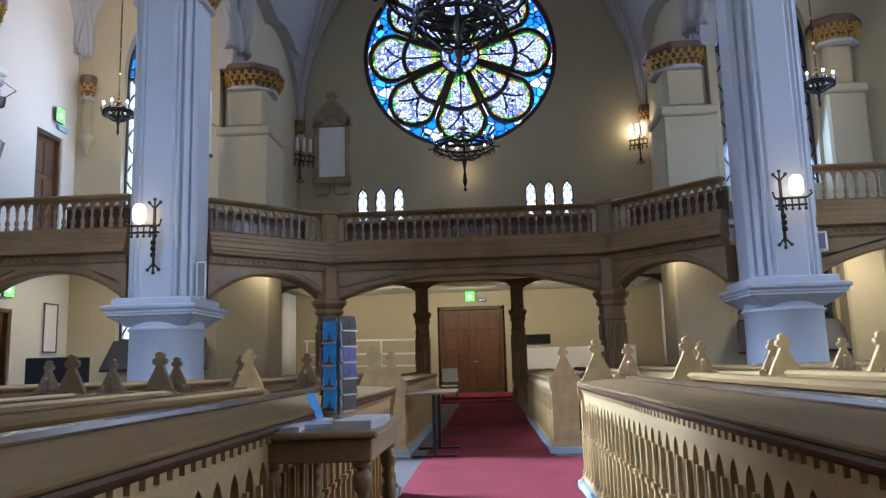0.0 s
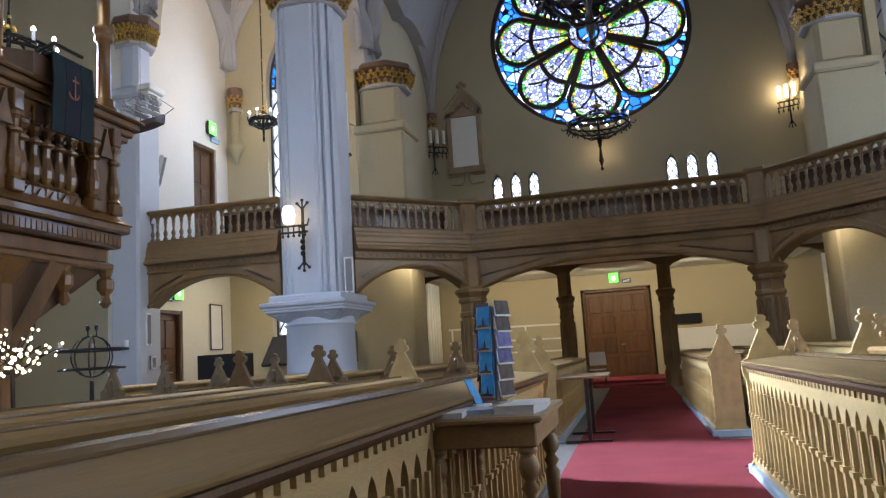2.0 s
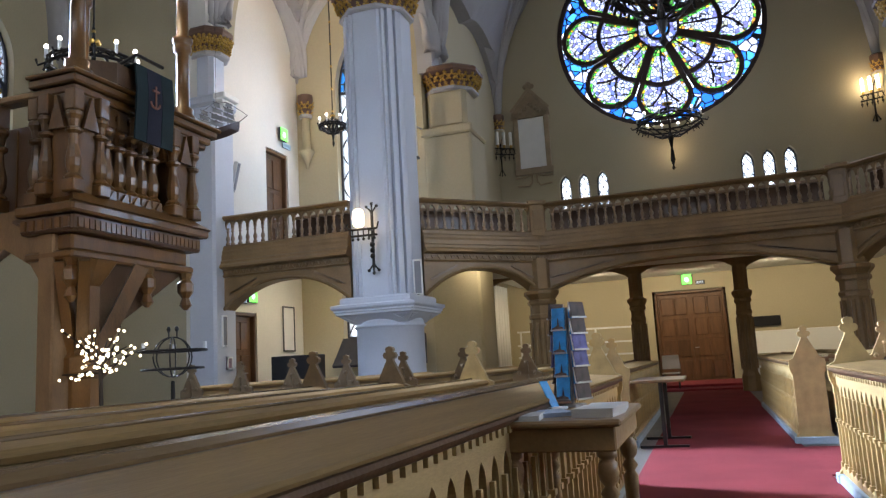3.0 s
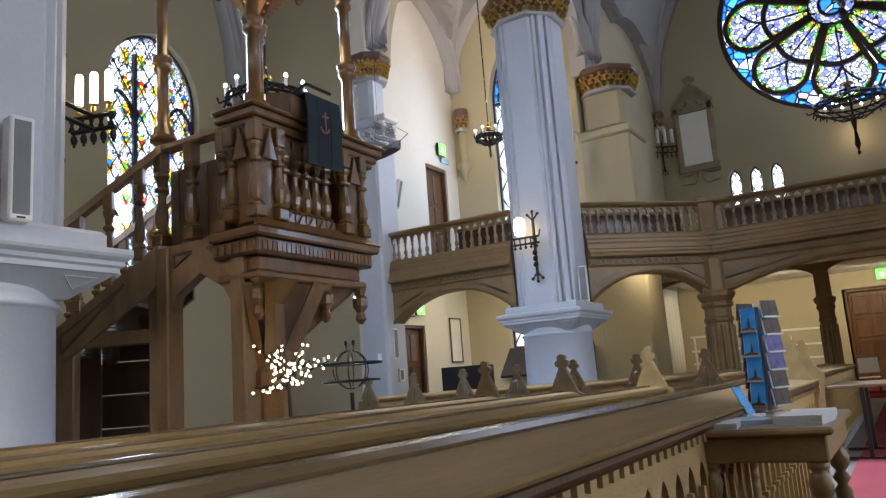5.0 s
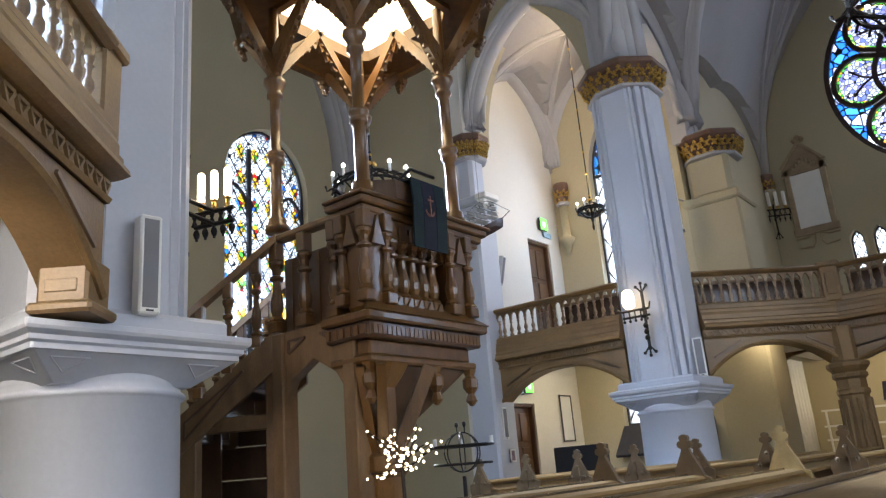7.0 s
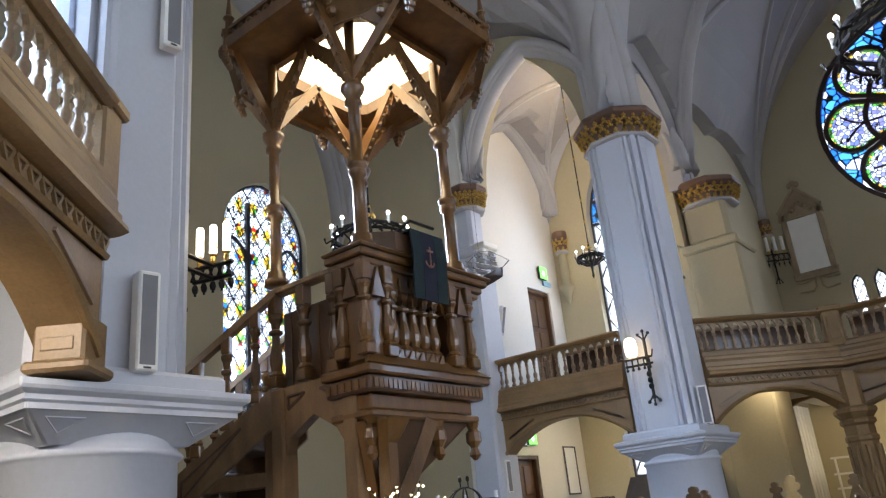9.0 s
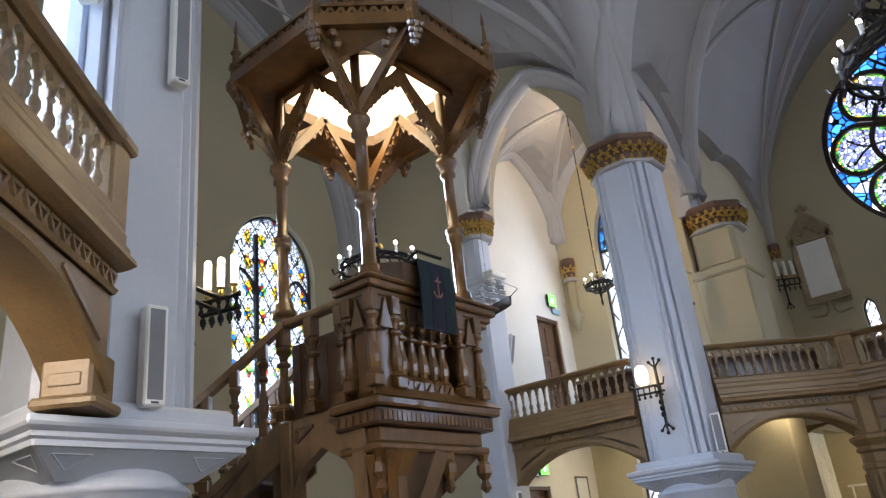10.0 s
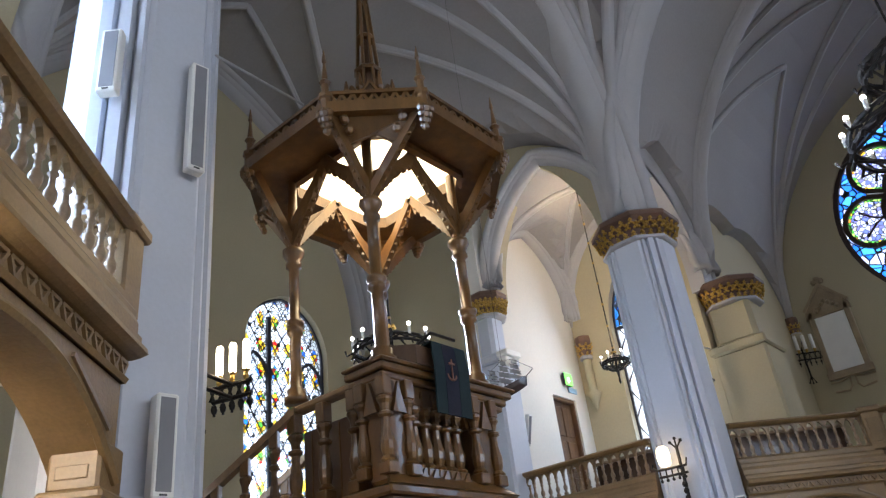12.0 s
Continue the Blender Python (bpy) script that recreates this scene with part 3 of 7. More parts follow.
for k, (c, tall, low) in enumerate(WINS):
    tall_window("window_tall_%d" % (k + 1), c, 15.75, tall, 4.5, in_lancet(c, 1.95, 4.5, 7.6, 1.75))
    w = thing("window_low_%d" % (k + 1), "low leaded aisle window of pale glass over a dark sill", "window", kind="structure")
    at = lambda u, z: (u, 15.97, z)
    bm = bmesh.new()
    bm.faces.new([bm.verts.new(at(*p)) for p in low])
    part("pane", bm, CLEARGLASS, w).visible_shadow = False
    bm = bmesh.new()
    strip(bm, low + [low[0]], 0.09, at, (0, 1, 0))
    lead_net(bm, at, c - 0.97, c + 0.97, 1.7, 3.0, 0.5, lambda u, z, c=c: abs(u - c) < 0.97, (0, 1, 0))
    part("window_frame", bm, DARKFRAME, w)
    part("window_sill", slab(bmesh.new(), [(c - 1.0, 15.75, 1.7), (c + 1.0, 15.75, 1.7), (c + 1.12, 15.4, 1.1), (c - 1.12, 15.4, 1.1)], (0, 0.04, -0.05)), DARKFRAME, w)

for k, (c0, grp) in enumerate(((-3.83, small_l), (1.55, small_r))):
    w = thing("window_small_%d" % (k + 1), "three small pointed leaded lights", "window", kind="structure")
    for i, loop in enumerate(grp):
        at = lambda u, z: (u, YB + 0.2, z)
        bm = bmesh.new()
        bm.faces.new([bm.verts.new(at(*p)) for p in loop])
        part("pane", bm, CLEARGLASS, w).visible_shadow = False
        bm = bmesh.new()
        strip(bm, loop + [loop[0]], 0.085, at, (0, 1, 0))
        c = c0 + 0.58 * i
        lead_net(bm, at, c - 0.18, c + 0.18, 5.55, 6.6, 0.2, in_lancet(c, 0.36, 5.55, 6.35, 0.34), (0, 1, 0), 0.013)
        part("window_frame", bm, DARKFRAME, w)
        # moulded surround
        part("surround", strip(bmesh.new(), [(c + (u - c) * 1.25, z + (0.03 if z > 6.3 else -0.02)) for u, z in loop] + [], 0.06, lambda u, z: (u, YB - 0.01, z), (0, 1, 0)), WALL, w)


def chancel_window(yc, name):
    w = thing(name, "three-light stained-glass chancel window with dark mullions", "window", kind="structure")
    at = lambda u, z: (-13.22, u, z)
    loop = lancet(yc, 2.3, 3.6, 7.55, 1.35, 8)
    ins = in_lancet(yc, 2.3, 3.6, 7.55, 1.35)
    bm = bmesh.new()
    bm.faces.new([bm.verts.new(at(*p)) for p in loop])
    part("pane", bm, LOZENGE, w).visible_shadow = False
    bm = bmesh.new()
    strip(bm, loop + [loop[0]], 0.1, at, (1, 0, 0))
    for u in (-0.38, 0.38):
        beam(bm, at(yc + u, 3.6), at(yc + u, 8.35), 0.09, 0.12, up=(1, 0, 0))
    for u in (-0.76, 0.76):
        hd = lancet(yc + u, 0.7, 3.7, 6.9, 0.55, 5)
        strip(bm, hd[2:], 0.07, at, (1, 0, 0))
    part("window_frame", bm, DARKFRAME, w)
    bm = bmesh.new()
    lead_net(bm, at, yc - 1.15, yc + 1.15, 3.6, 8.8, 0.38, ins, (1, 0, 0), 0.011)
    part("leading", bm, DARKFRAME, w)


chancel_window(10.27, "window_chancel_1")

# ---- columns and piers ----


def capital(par, r, z, seg, c, turn=0.0, s=1.0):
    part("astragal", lathe(bmesh.new(), [(r * 1.0, z - 0.02), (r * 1.07, z), (r * 1.07, z + 0.05), (r * 1.0, z + 0.07)], seg, c, turn), RIB, par)
    part("bell", lathe(bmesh.new(), [(r * 1.0, z + 0.05), (r * 1.03, z + 0.2), (r * 1.15, z + 0.36)], seg, c, turn), ABACUS, par)
    bm = bmesh.new()
    rng = random.Random(3)
    n = max(8, int(26 * s))
    for row, (zz, rr, size) in enumerate(((0.09, 1.04, 0.75), (0.22, 1.12, 1.0), (0.31, 1.20, 0.8))):
        for k in range(n):
            t = 2 * math.pi * (k + 0.5 * row) / n
            # follow the flat sides
            q = (t - turn) % (2 * math.pi / seg) - math.pi / seg
            rad = r * rr * math.cos(math.pi / seg) / math.cos(q)
            e = size * rng.uniform(0.85, 1.15) * (1.0 if s > 0.5 else 0.7)
            h = c[2] + z + zz + rng.uniform(-0.015, 0.015)
            for du, dz, br, out in ((0, 0, 0.038, 0.0), (-0.045, -0.025, 0.03, -0.005), (0.045, -0.025, 0.03, -0.005), (0, 0.055, 0.034, 0.03), (-0.035, 0.04, 0.022, 0.02), (0.035, 0.04, 0.022, 0.02)):
                ball(bm, (c[0] + (rad + out) * math.cos(t) - du * e * math.sin(t), c[1] + (rad + out) * math.sin(t) + du * e * math.cos(t), h + dz * e), br * e, 5, 1.15)
    part("gilt_foliage", bm, GOLD, par, "gilded carved leaf band")
    part("abacus", lathe(bmesh.new(), [(r * 1.16, z + 0.36), (r * 1.27, z + 0.42), (r * 1.27, z + 0.5), (r * 1.18, z + 0.55)], seg, c, turn), ABACUS, par, "dark red-brown abacus")


def column(x, y, label):
    c = thing("column", label, "column", group="crossing columns", loc=(x, y, 0))
    part("pedestal", lathe(bmesh.new(), [(0.68, 0), (0.68, 0.25), (0.61, 0.3), (0.595, 1.68), (0.62, 1.695), (0.635, 1.715), (0.62, 1.735), (0.595, 1.75), (0.595, 1.79), (0.56, 1.88), (0.46, 1.96)], 56), SHAFT, c, "round pedestal", True)
    t8, q = math.pi / 8, math.sqrt(2)
    bm = bmesh.new()
    lathe(bm, [(w * q, z) for w, z in ((0.485, 1.765), (0.70, 1.925), (0.72, 1.93), (0.72, 1.965), (0.74, 1.98), (0.74, 2.01), (0.775, 2.035), (0.785, 2.055), (0.785, 2.09), (0.66, 2.12))], 4, turn=math.pi / 4)
    bmesh.ops.bevel(bm, geom=[e for e in bm.edges if abs(e.verts[0].co.z - e.verts[1].co.z) > 0.03], offset=0.012, segments=1, affect="EDGES")
    part("ledge", bm, SHAFT, c, "moulded square ledge on broach spurs")
    # sunk triangles on the spurs
    for k in range(4):
        m = Matrix.Rotation(k * math.pi / 2, 4, "Z")
        for sg in (-1, 1):
            tri = [m @ Vector((0.487 + 0.214 * t + 0.002, sg * u, 1.765 + 0.16 * t)) for t, u in ((0.35, 0.46), (0.82, 0.58), (0.82, 0.34), (0.35, 0.46))]
            part("sunk_triangle", strip(bmesh.new(), tri, 0.007, lambda *v: v, m @ Vector((1, 0, 0))), SHAFT, c)
    bm = bmesh.new()
    lathe(bm, [(0.655 * q, 2.11), (0.655 * q, 2.2), (0.63 * q, 2.23)], 4, turn=math.pi / 4)
    part("base", bm, SHAFT, c)
    # shaft: flat faces with triple rolls on the four cardinal sides
    prof = []
    for k in range(8):
        a = k * math.pi / 4 + t8
        b = a + math.pi / 4
        r = 0.61
        p, q = Vector((r * math.cos(a), r * math.sin(a))), Vector((r * math.cos(b), r * math.sin(b)))
        nrm = ((p + q) / 2).normalized()
        if k % 2 == 0:
            for s, o in ((0, 0), (0.12, 0), (0.16, 0.05), (0.26, 0.05), (0.30, -0.02), (0.36, -0.02), (0.40, 0.07), (0.60, 0.07), (0.64, -0.02), (0.70, -0.02), (0.74, 0.05), (0.84, 0.05), (0.88, 0)):
                prof.append(p.lerp(q, s) + nrm * o)
        else:
            prof.append(p)
    bm = bmesh.new()
    slab(bm, [(v.x, v.y, 2.2) for v in prof], (0, 0, 5.3))
    part("shaft", bm, SHAFT, c, "fluted shaft")
    capital(c, 0.66, 7.45, 8, (0, 0, 0), t8, 1.0)
    return c


column(XL, YN, "tall pale grey-blue fluted column with gilded capital")
column(XR, YN, "tall pale grey-blue fluted column with gilded capital")
column(-5.46, 2.69, "tall pale grey-blue fluted column beside the pulpit")


def pier(name, x0, x1, y0, y1, ztop, label, material=WALL):
    p = thing(name, label, "pier", loc=((x0 + x1) / 2, (y0 + y1) / 2, 0))
    hx, hy = (x1 - x0) / 2, (y1 - y0) / 2
    part("body", box(bmesh.new(), -hx, hx, -hy, hy, 0, ztop - 1.6, 0.05), material, p)
    part("collar", box(bmesh.new(), -hx - 0.05, hx + 0.05, -hy - 0.05, hy + 0.05, ztop - 1.62, ztop - 1.42, 0.04), material, p)
    part("neck", box(bmesh.new(), -hx + 0.1, hx - 0.1, -hy + 0.1, hy - 0.1, ztop - 1.45, ztop - 0.5, min(0.1, hx * 0.25)), material, p)
    r = math.hypot(hx, hy)
    capital(p, max(hx, hy) * 1.05, ztop - 0.55, 8, (0, 0, 0), math.pi / 8)
    return p


pier("pier", -5.72, -4.58, 15.75, 16.9, 7.7, "square cream pier with gilded capital")
pier("pier", 3.86, 4.98, 15.75, 16.9, 7.7, "square cream pier with gilded capital")
pier("pilaster", -9.25, -8.65, 12.06, 12.75, 7.85, "grey-blue corner pilaster with gilded capital", SHAFT)
pier("pilaster", 7.1, 7.9, 15.35, 15.9, 7.9, "cream wall pilaster with gilded capital")


def wall_shaft(x, y, z, zb):
    p = thing("wall_corbel", "small corner corbel shaft with gilded cap", "corbel", loc=(x, y, 0))
    part("shaft", lathe(bmesh.new(), [(0.02, zb - 0.35), (0.1, zb - 0.1), (0.2, zb + 0.05), (0.1, zb + 0.12), (0.1, z - 0.4)], 10), WALL, p, "", True)
    capital(p, 0.15, z - 0.4, 8, (0, 0, 0), 0.0, 0.3)


wall_shaft(-8.62, 15.68, 7.4, 6.1)
wall_shaft(-5.8, 23.4, 8.75, 8.3)
wall_shaft(5.2, 23.4, 8.75, 8.3)

# ---- bright overcast distance outside the windows ----
OUTSIDE = glow("overcast_sky", (0.86, 0.93, 1.0), 3.4)
for q in ([(-12, 27, -2), (12, 27, -2), (12, 27, 20), (-12, 27, 20)], [(-12, 18.6, -2), (-6.2, 18.6, -2), (-6.2, 18.6, 12), (-12, 18.6, 12)], [(5.4, 18.6, -2), (12, 18.6, -2), (12, 18.6, 12), (5.4, 18.6, 12)],
          [(-16, -2, -2), (-16, 16, -2), (-16, 16, 14), (-16, -2, 14)], [(17, -2, -2), (17, 18, -2), (17, 18, 14), (17, -2, 14)], [(-10, -12, -2), (10, -12, -2), (10, -12, 16), (-10, -12, 16)],
          [(-11, -3.6, -2), (-6.2, -3.6, -2), (-6.2, -3.6, 12), (-11, -3.6, 12)]):
    bm = bmesh.new()
    bm.faces.new([bm.verts.new(v) for v in q])
    struct("backdrop", bm, OUTSIDE, "plain bright overcast sky outside the windows")

# ---- gallery ----
ZR, ZF = 4.05, 3.38          # top of the handrail, top of the floor cornice


def baluster_mesh(h):
    s = h / 0.36
    bm = bmesh.new()
    lathe(bm, [(0.042, 0), (0.042, 0.05 * s), (0.022, 0.07 * s), (0.04, 0.12 * s), (0.04, 0.16 * s), (0.022, 0.2 * s), (0.018, 0.27 * s), (0.034, 0.29 * s), (0.02, 0.31 * s), (0.036, 0.36 * s)], 8)
    return bm


def gallery_section(a, b, label, arch=True, post_a=True, post_b=True, depth=1.0):
    """A bay of the gallery front between two plan points; its inner side lies to the left of a > b."""
    a, b = Vector((*a, 0)), Vector((*b, 0))
    L = (b - a).length
    d = (b - a) / L
    g = thing("balcony", label, "gallery", group="gallery bays")
    g.matrix_world = Matrix.Translation(a) @ Matrix.Rotation(math.atan2(d.y, d.x), 4, "Z")
    X0, X1 = 0.0, L
    part("handrail", slab(bmesh.new(), [(X0, y, z) for y, z in ((-0.10, ZR - 0.06), (-0.12, ZR - 0.03), (-0.09, ZR), (0.11, ZR), (0.14, ZR - 0.03), (0.08, ZR - 0.07), (-0.05, ZR - 0.09))], (L, 0, 0)), GALWOOD, g)
    # pierced arcade under the handrail
    n = max(3, round(L / 0.17))
    bm = bmesh.new()
    at = lambda u, z: (u, -0.02, z)
    st = L / n
    top = ZR - 0.08
    outer = [(0, top), (0, top - 0.03)]
    for k in range(n):
        c = (k + 0.5) * st
        h = st * 0.36
        outer += [(c - h, top - 0.17), (c - h, top - 0.1), (c - h * 0.6, top - 0.05), (c, top - 0.025), (c + h * 0.6, top - 0.05), (c + h, top - 0.1), (c + h, top - 0.17)]
    outer += [(L, top - 0.03), (L, top)]
    slab(bm, [at(*p) for p in outer], (0, 0.04, 0))
    part("arcade", bm, GALWOOD, g)
    zb = ZF + 0.1
    base = part("lower_rail", slab(bmesh.new(), [(X0, y, z) for y, z in ((-0.1, ZF), (-0.1, ZF + 0.06), (-0.06, zb), (0.06, zb), (0.1, ZF + 0.06), (0.1, ZF))], (L, 0, 0)), GALWOOD, g)
    h = top - 0.15 - zb
    first = None
    for k in range(n):
        m = Matrix.Translation(((k + 0.5) * st - st / 2 + (0.06 if k == 0 else 0), 0, zb))
        if first is None:
            first = part("baluster", baluster_mesh(h), BALWOOD, g, "", True)
            first.matrix_basis = m
        else:
            again(first, m)
    # cornice and fascia
    part("cornice", slab(bmesh.new(), [(X0, y, z) for y, z in ((-0.11, ZF), (-0.13, ZF - 0.03), (-0.13, ZF - 0.07), (-0.15, ZF - 0.12), (-0.15, ZF - 0.19), (-0.18, ZF - 0.22), (-0.18, ZF - 0.26), (-0.22, ZF - 0.30), (-0.23, ZF - 0.34), (-0.18, ZF - 0.36), (-0.13, ZF - 0.37), (0.1, ZF - 0.37), (0.1, ZF))], (L, 0, 0)), GALWOOD, g)
    part("frieze_board", box(bmesh.new(), X0, X1, -0.09, 0.08, ZF - 0.52, ZF - 0.37), GALWOOD, g)
    # raised triangles along the frieze
    bm = bmesh.new()
    m_ = max(4, int(L / 0.13))
    for k in range(m_):
        u, e = (k + 0.5) * L / m_, 0.42 * L / m_
        strip(bm, [(u - e, ZF - 0.39), (u + e, ZF - 0.39), (u, ZF - 0.48), (u - e, ZF - 0.39)], 0.022, lambda p, z: (p, -0.1, z), (0, 1, 0))
    tagged(part("carved_frieze", bm, GALWOOD, g), kind="stuff")
    part("drip_moulding", slab(bmesh.new(), [(X0, y, z) for y, z in ((-0.10, ZF - 0.47), (-0.12, ZF - 0.49), (-0.10, ZF - 0.52), (0.0, ZF - 0.52), (0.0, ZF - 0.47))], (L, 0, 0)), GALWOOD, g)
    if arch:
        # flat arch with panelled spandrels
        zt, za, zs = ZF - 0.50, ZF - 0.64, ZF - 1.14
        ns = 18
        low = [(L * i / ns, zs + (za - zs) * (1 - abs(2 * i / ns - 1) ** 2.3)) for i in range(ns + 1)]
        part("spandrel_arch", slab(bmesh.new(), [(0, -0.07, zt), *[(u, -0.07, z) for u, z in low], (L, -0.07, zt)], (0, 0.34, 0)), GALWOOD, g)
        part("arch_moulding", tube(bmesh.new(), [(u, -0.08, z + 0.015) for u, z in low], 0.035, 6), GALWOOD, g)
        for s in (0, 1):
            pts = [(0.14, zt - 0.06), (0.14, zs + 0.30), (L * 0.16, za - 0.07), (L * 0.27, zt - 0.08)]
            if s:
                pts = [(L - u, z) for u, z in pts]
            part("spandrel_moulding", strip(bmesh.new(), [*pts[1:], pts[1]], 0.03, lambda u, z: (u, -0.075, z), (0, 1, 0)), BALWOOD, g)
    part("soffit", box(bmesh.new(), X0, X1, 0.1, depth, ZF - 0.45, ZF - 0.2), PALE, g, "pale soffit under the gallery")
    return g


def gallery_post(x, y, turn, z0=0.0, big=True):
    p = thing("gallery_post", "brown wooden gallery post with moulded capital", "post", group="gallery posts", loc=(x, y, 0))
    p.rotation_euler.z = turn
    r = 0.24 if big else 0.17
    prof = [(r * 1.25, 0), (r * 1.25, 0.35), (r * 1.05, 0.42), (r, 0.45), (r, 1.75), (r * 1.12, 1.78), (r * 1.12, 1.84), (r, 1.87), (r, 2.02), (r * 1.2, 2.06), (r * 1.2, 2.11), (r * 1.1, 2.14), (r * 1.45, 2.24), (r * 1.45, 2.3), (r, 2.34), (r, ZF - 0.45)]
    part("shaft", lathe(bmesh.new(), [q for q in prof], 8, turn=math.pi / 8), GALWOOD, p)
    for k in range(8):
        t = k * math.pi / 4
        bm = bmesh.new()
        tube(bm, [(r * 0.98 * math.cos(t), r * 0.98 * math.sin(t), z) for z in (0.5, 1.7)], r * 0.16, 6)
        part("fillet", bm, GALWOOD, p)
    return p


def rail_pier(x, y, turn):
    p = thing("balustrade_pier", "square brown pier between balustrade bays", "post", group="balustrade piers", loc=(x, y, 0))
    p.rotation_euler.z = turn
    part("block", box(bmesh.new(), -0.15, 0.15, -0.16, 0.16, ZF, ZR - 0.02, 0.02), GALWOOD, p)
    part("cap", box(bmesh.new(), -0.19, 0.19, -0.2, 0.2, ZR - 0.05, ZR + 0.05, 0.02), GALWOOD, p)
    part("panel", box(bmesh.new(), -0.09, 0.09, -0.17, -0.155, ZF + 0.12, ZR - 0.14, 0.01), GALWOOD, p)
    return p


PL, PR, YG = -3.07, 2.40, 14.76
EL, ER = (-4.85, 12.95), (4.08, 12.9)
gallery_section((PL, YG), (PR, YG), "straight carved wooden gallery front with turned balusters", depth=1.0)
gallery_section(EL, (PL, YG), "slanting carved wooden gallery front between column and post", depth=1.2)
gallery_section((PR, YG), ER, "slanting carved wooden gallery front between post and column", depth=1.2)
gallery_section((-8.66, 12.42), (-6.0, 12.42), "carved wooden gallery front between pilaster and column", depth=1.0)
gallery_section((5.2, 12.42), (9.5, 12.42), "carved wooden gallery front beyond the column", depth=1.0)
# the same gallery on the other side of the crossing, close to the camera
gallery_section((-3.0, 0.35), (-4.72, 2.28), "slanting carved wooden gallery front beside the column", depth=1.2)
gallery_section((2.2, 0.30), (-3.0, 0.30), "straight carved wooden gallery front with turned balusters", depth=1.0, arch=False)
for x, y, t in ((PL, YG, 0.4), (PR, YG, -0.4)):
    gallery_post(x, y, t)
    rail_pier(x, y, t)
rail_pier(-4.86, 2.28, -0.85)
cb = thing("gallery_corbel", "panelled wooden corbel block under the gallery arch", "corbel", loc=(-4.76, 2.20, 0))
cb.rotation_euler.z = -0.85 + math.pi / 2
part("block", box(bmesh.new(), -0.14, 0.16, -0.17, 0.17, 2.18, ZF - 0.9, 0.02), GALWOOD, cb)
part("panel", box(bmesh.new(), -0.09, 0.10, -0.178, 0.178, 2.25, ZF - 1.05, 0.006), GALWOOD, cb)
part("foot_moulding", box(bmesh.new(), -0.18, 0.2, -0.21, 0.21, 2.12, 2.19, 0.02), GALWOOD, cb)
for x in (-1.62, 0.78):
    gallery_post(x, 19.2, 0, big=False)
# second row of brackets and beams under the gallery
gb = thing("gallery_beam", "brown beam with flat arches on the inner gallery posts", "beam")
lo = []
bm = bmesh.new()
for x0, x1 in ((-5.5, -1.62), (-1.62, 0.78), (0.78, 4.6)):
    L = x1 - x0
    low = [(x0 + L * i / 16, 2.72 + 0.36 * (1 - abs(2 * i / 16 - 1) ** 6)) for i in range(17)]
    slab(bm, [(x0, 19.12, 3.1), *[(u, 19.12, z) for u, z in low], (x1, 19.12, 3.1)], (0, 0.16, 0))
part("arched_beam", bm, GALWOOD, gb)
struct("gallery_floor", box(bmesh.new(), -5.5, 4.6, 15.0, 23.55, 3.22, 3.36), PALE, "pale gallery floor over the entrance")
struct("gallery_floor_west", box(bmesh.new(), -8.88, -5.6, 12.55, 15.73, 3.22, 3.36), PALE, "pale gallery floor over the aisle")
struct("gallery_floor_east", box(bmesh.new(), 4.8, 9.58, 12.55, 15.73, 3.22, 3.36), PALE, "pale gallery floor over the aisle")
tri = slab(bmesh.new(), [(EL[0], EL[1] + 0.15, 3.24), (PL, YG + 0.15, 3.24), (-3.0, 16.5, 3.24), (-5.5, 16.5, 3.24), (-5.5, 13.1, 3.24)], (0, 0, 0.1))
struct("gallery_floor_corner", tri, PALE, "pale gallery floor behind the slanting front")
tri = slab(bmesh.new(), [(ER[0], ER[1] + 0.15, 3.24), (PR, YG + 0.15, 3.24), (2.4, 16.5, 3.24), (4.6, 16.5, 3.24), (4.6, 13.1, 3.24)], (0, 0, 0.1))
struct("gallery_floor_corner", tri, PALE, "pale gallery floor behind the slanting front")
tri = slab(bmesh.new(), [(-3.0, 0.15, 3.24), (-4.8, 2.1, 3.24), (-8.8, 2.1, 3.24), (-8.8, -1.3, 3.24), (-3.0, -1.3, 3.24)], (0, 0, 0.1))
struct("gallery_floor_southwest", tri, PALE, "pale gallery floor behind the slanting front")


def gallery_bench(a, b, off):
    """A dark bench behind the balustrade."""
    a, b = Vector((*a, 0)), Vector((*b, 0))
    d = (b - a).normalized()
    g = thing("gallery_bench", "dark wooden bench behind the gallery balustrade", "bench", group="gallery benches")
    g.matrix_world = Matrix.Translation(a) @ Matrix.Rotation(math.atan2(d.y, d.x), 4, "Z")
    L = (b - a).length
    part("backrest", box(bmesh.new(), 0.2, L - 0.2, off, off + 0.04, ZF + 0.12, ZF + 0.58), PULDARK, g)
    part("top_rail", box(bmesh.new(), 0.18, L - 0.18, off - 0.03, off + 0.06, ZF + 0.55, ZF + 0.61, 0.01), BALWOOD, g)
    part("seat", box(bmesh.new(), 0.2, L - 0.2, off + 0.04, off + 0.4, ZF + 0.3, ZF + 0.34), PULDARK, g)
    for x in (0.25, L / 2, L - 0.25):
        part("leg", box(bmesh.new(), x - 0.03, x + 0.03, off, off + 0.38, ZF - 0.03, ZF + 0.3), PULDARK, g)


gallery_bench((PL, YG), (PR, YG), 0.55)
gallery_bench(EL, (PL, YG), 0.5)
gallery_bench((PR, YG), ER, 0.5)
gallery_bench((-7.6, 12.42), (-6.0, 12.42), 0.5)

# ---- pews ----


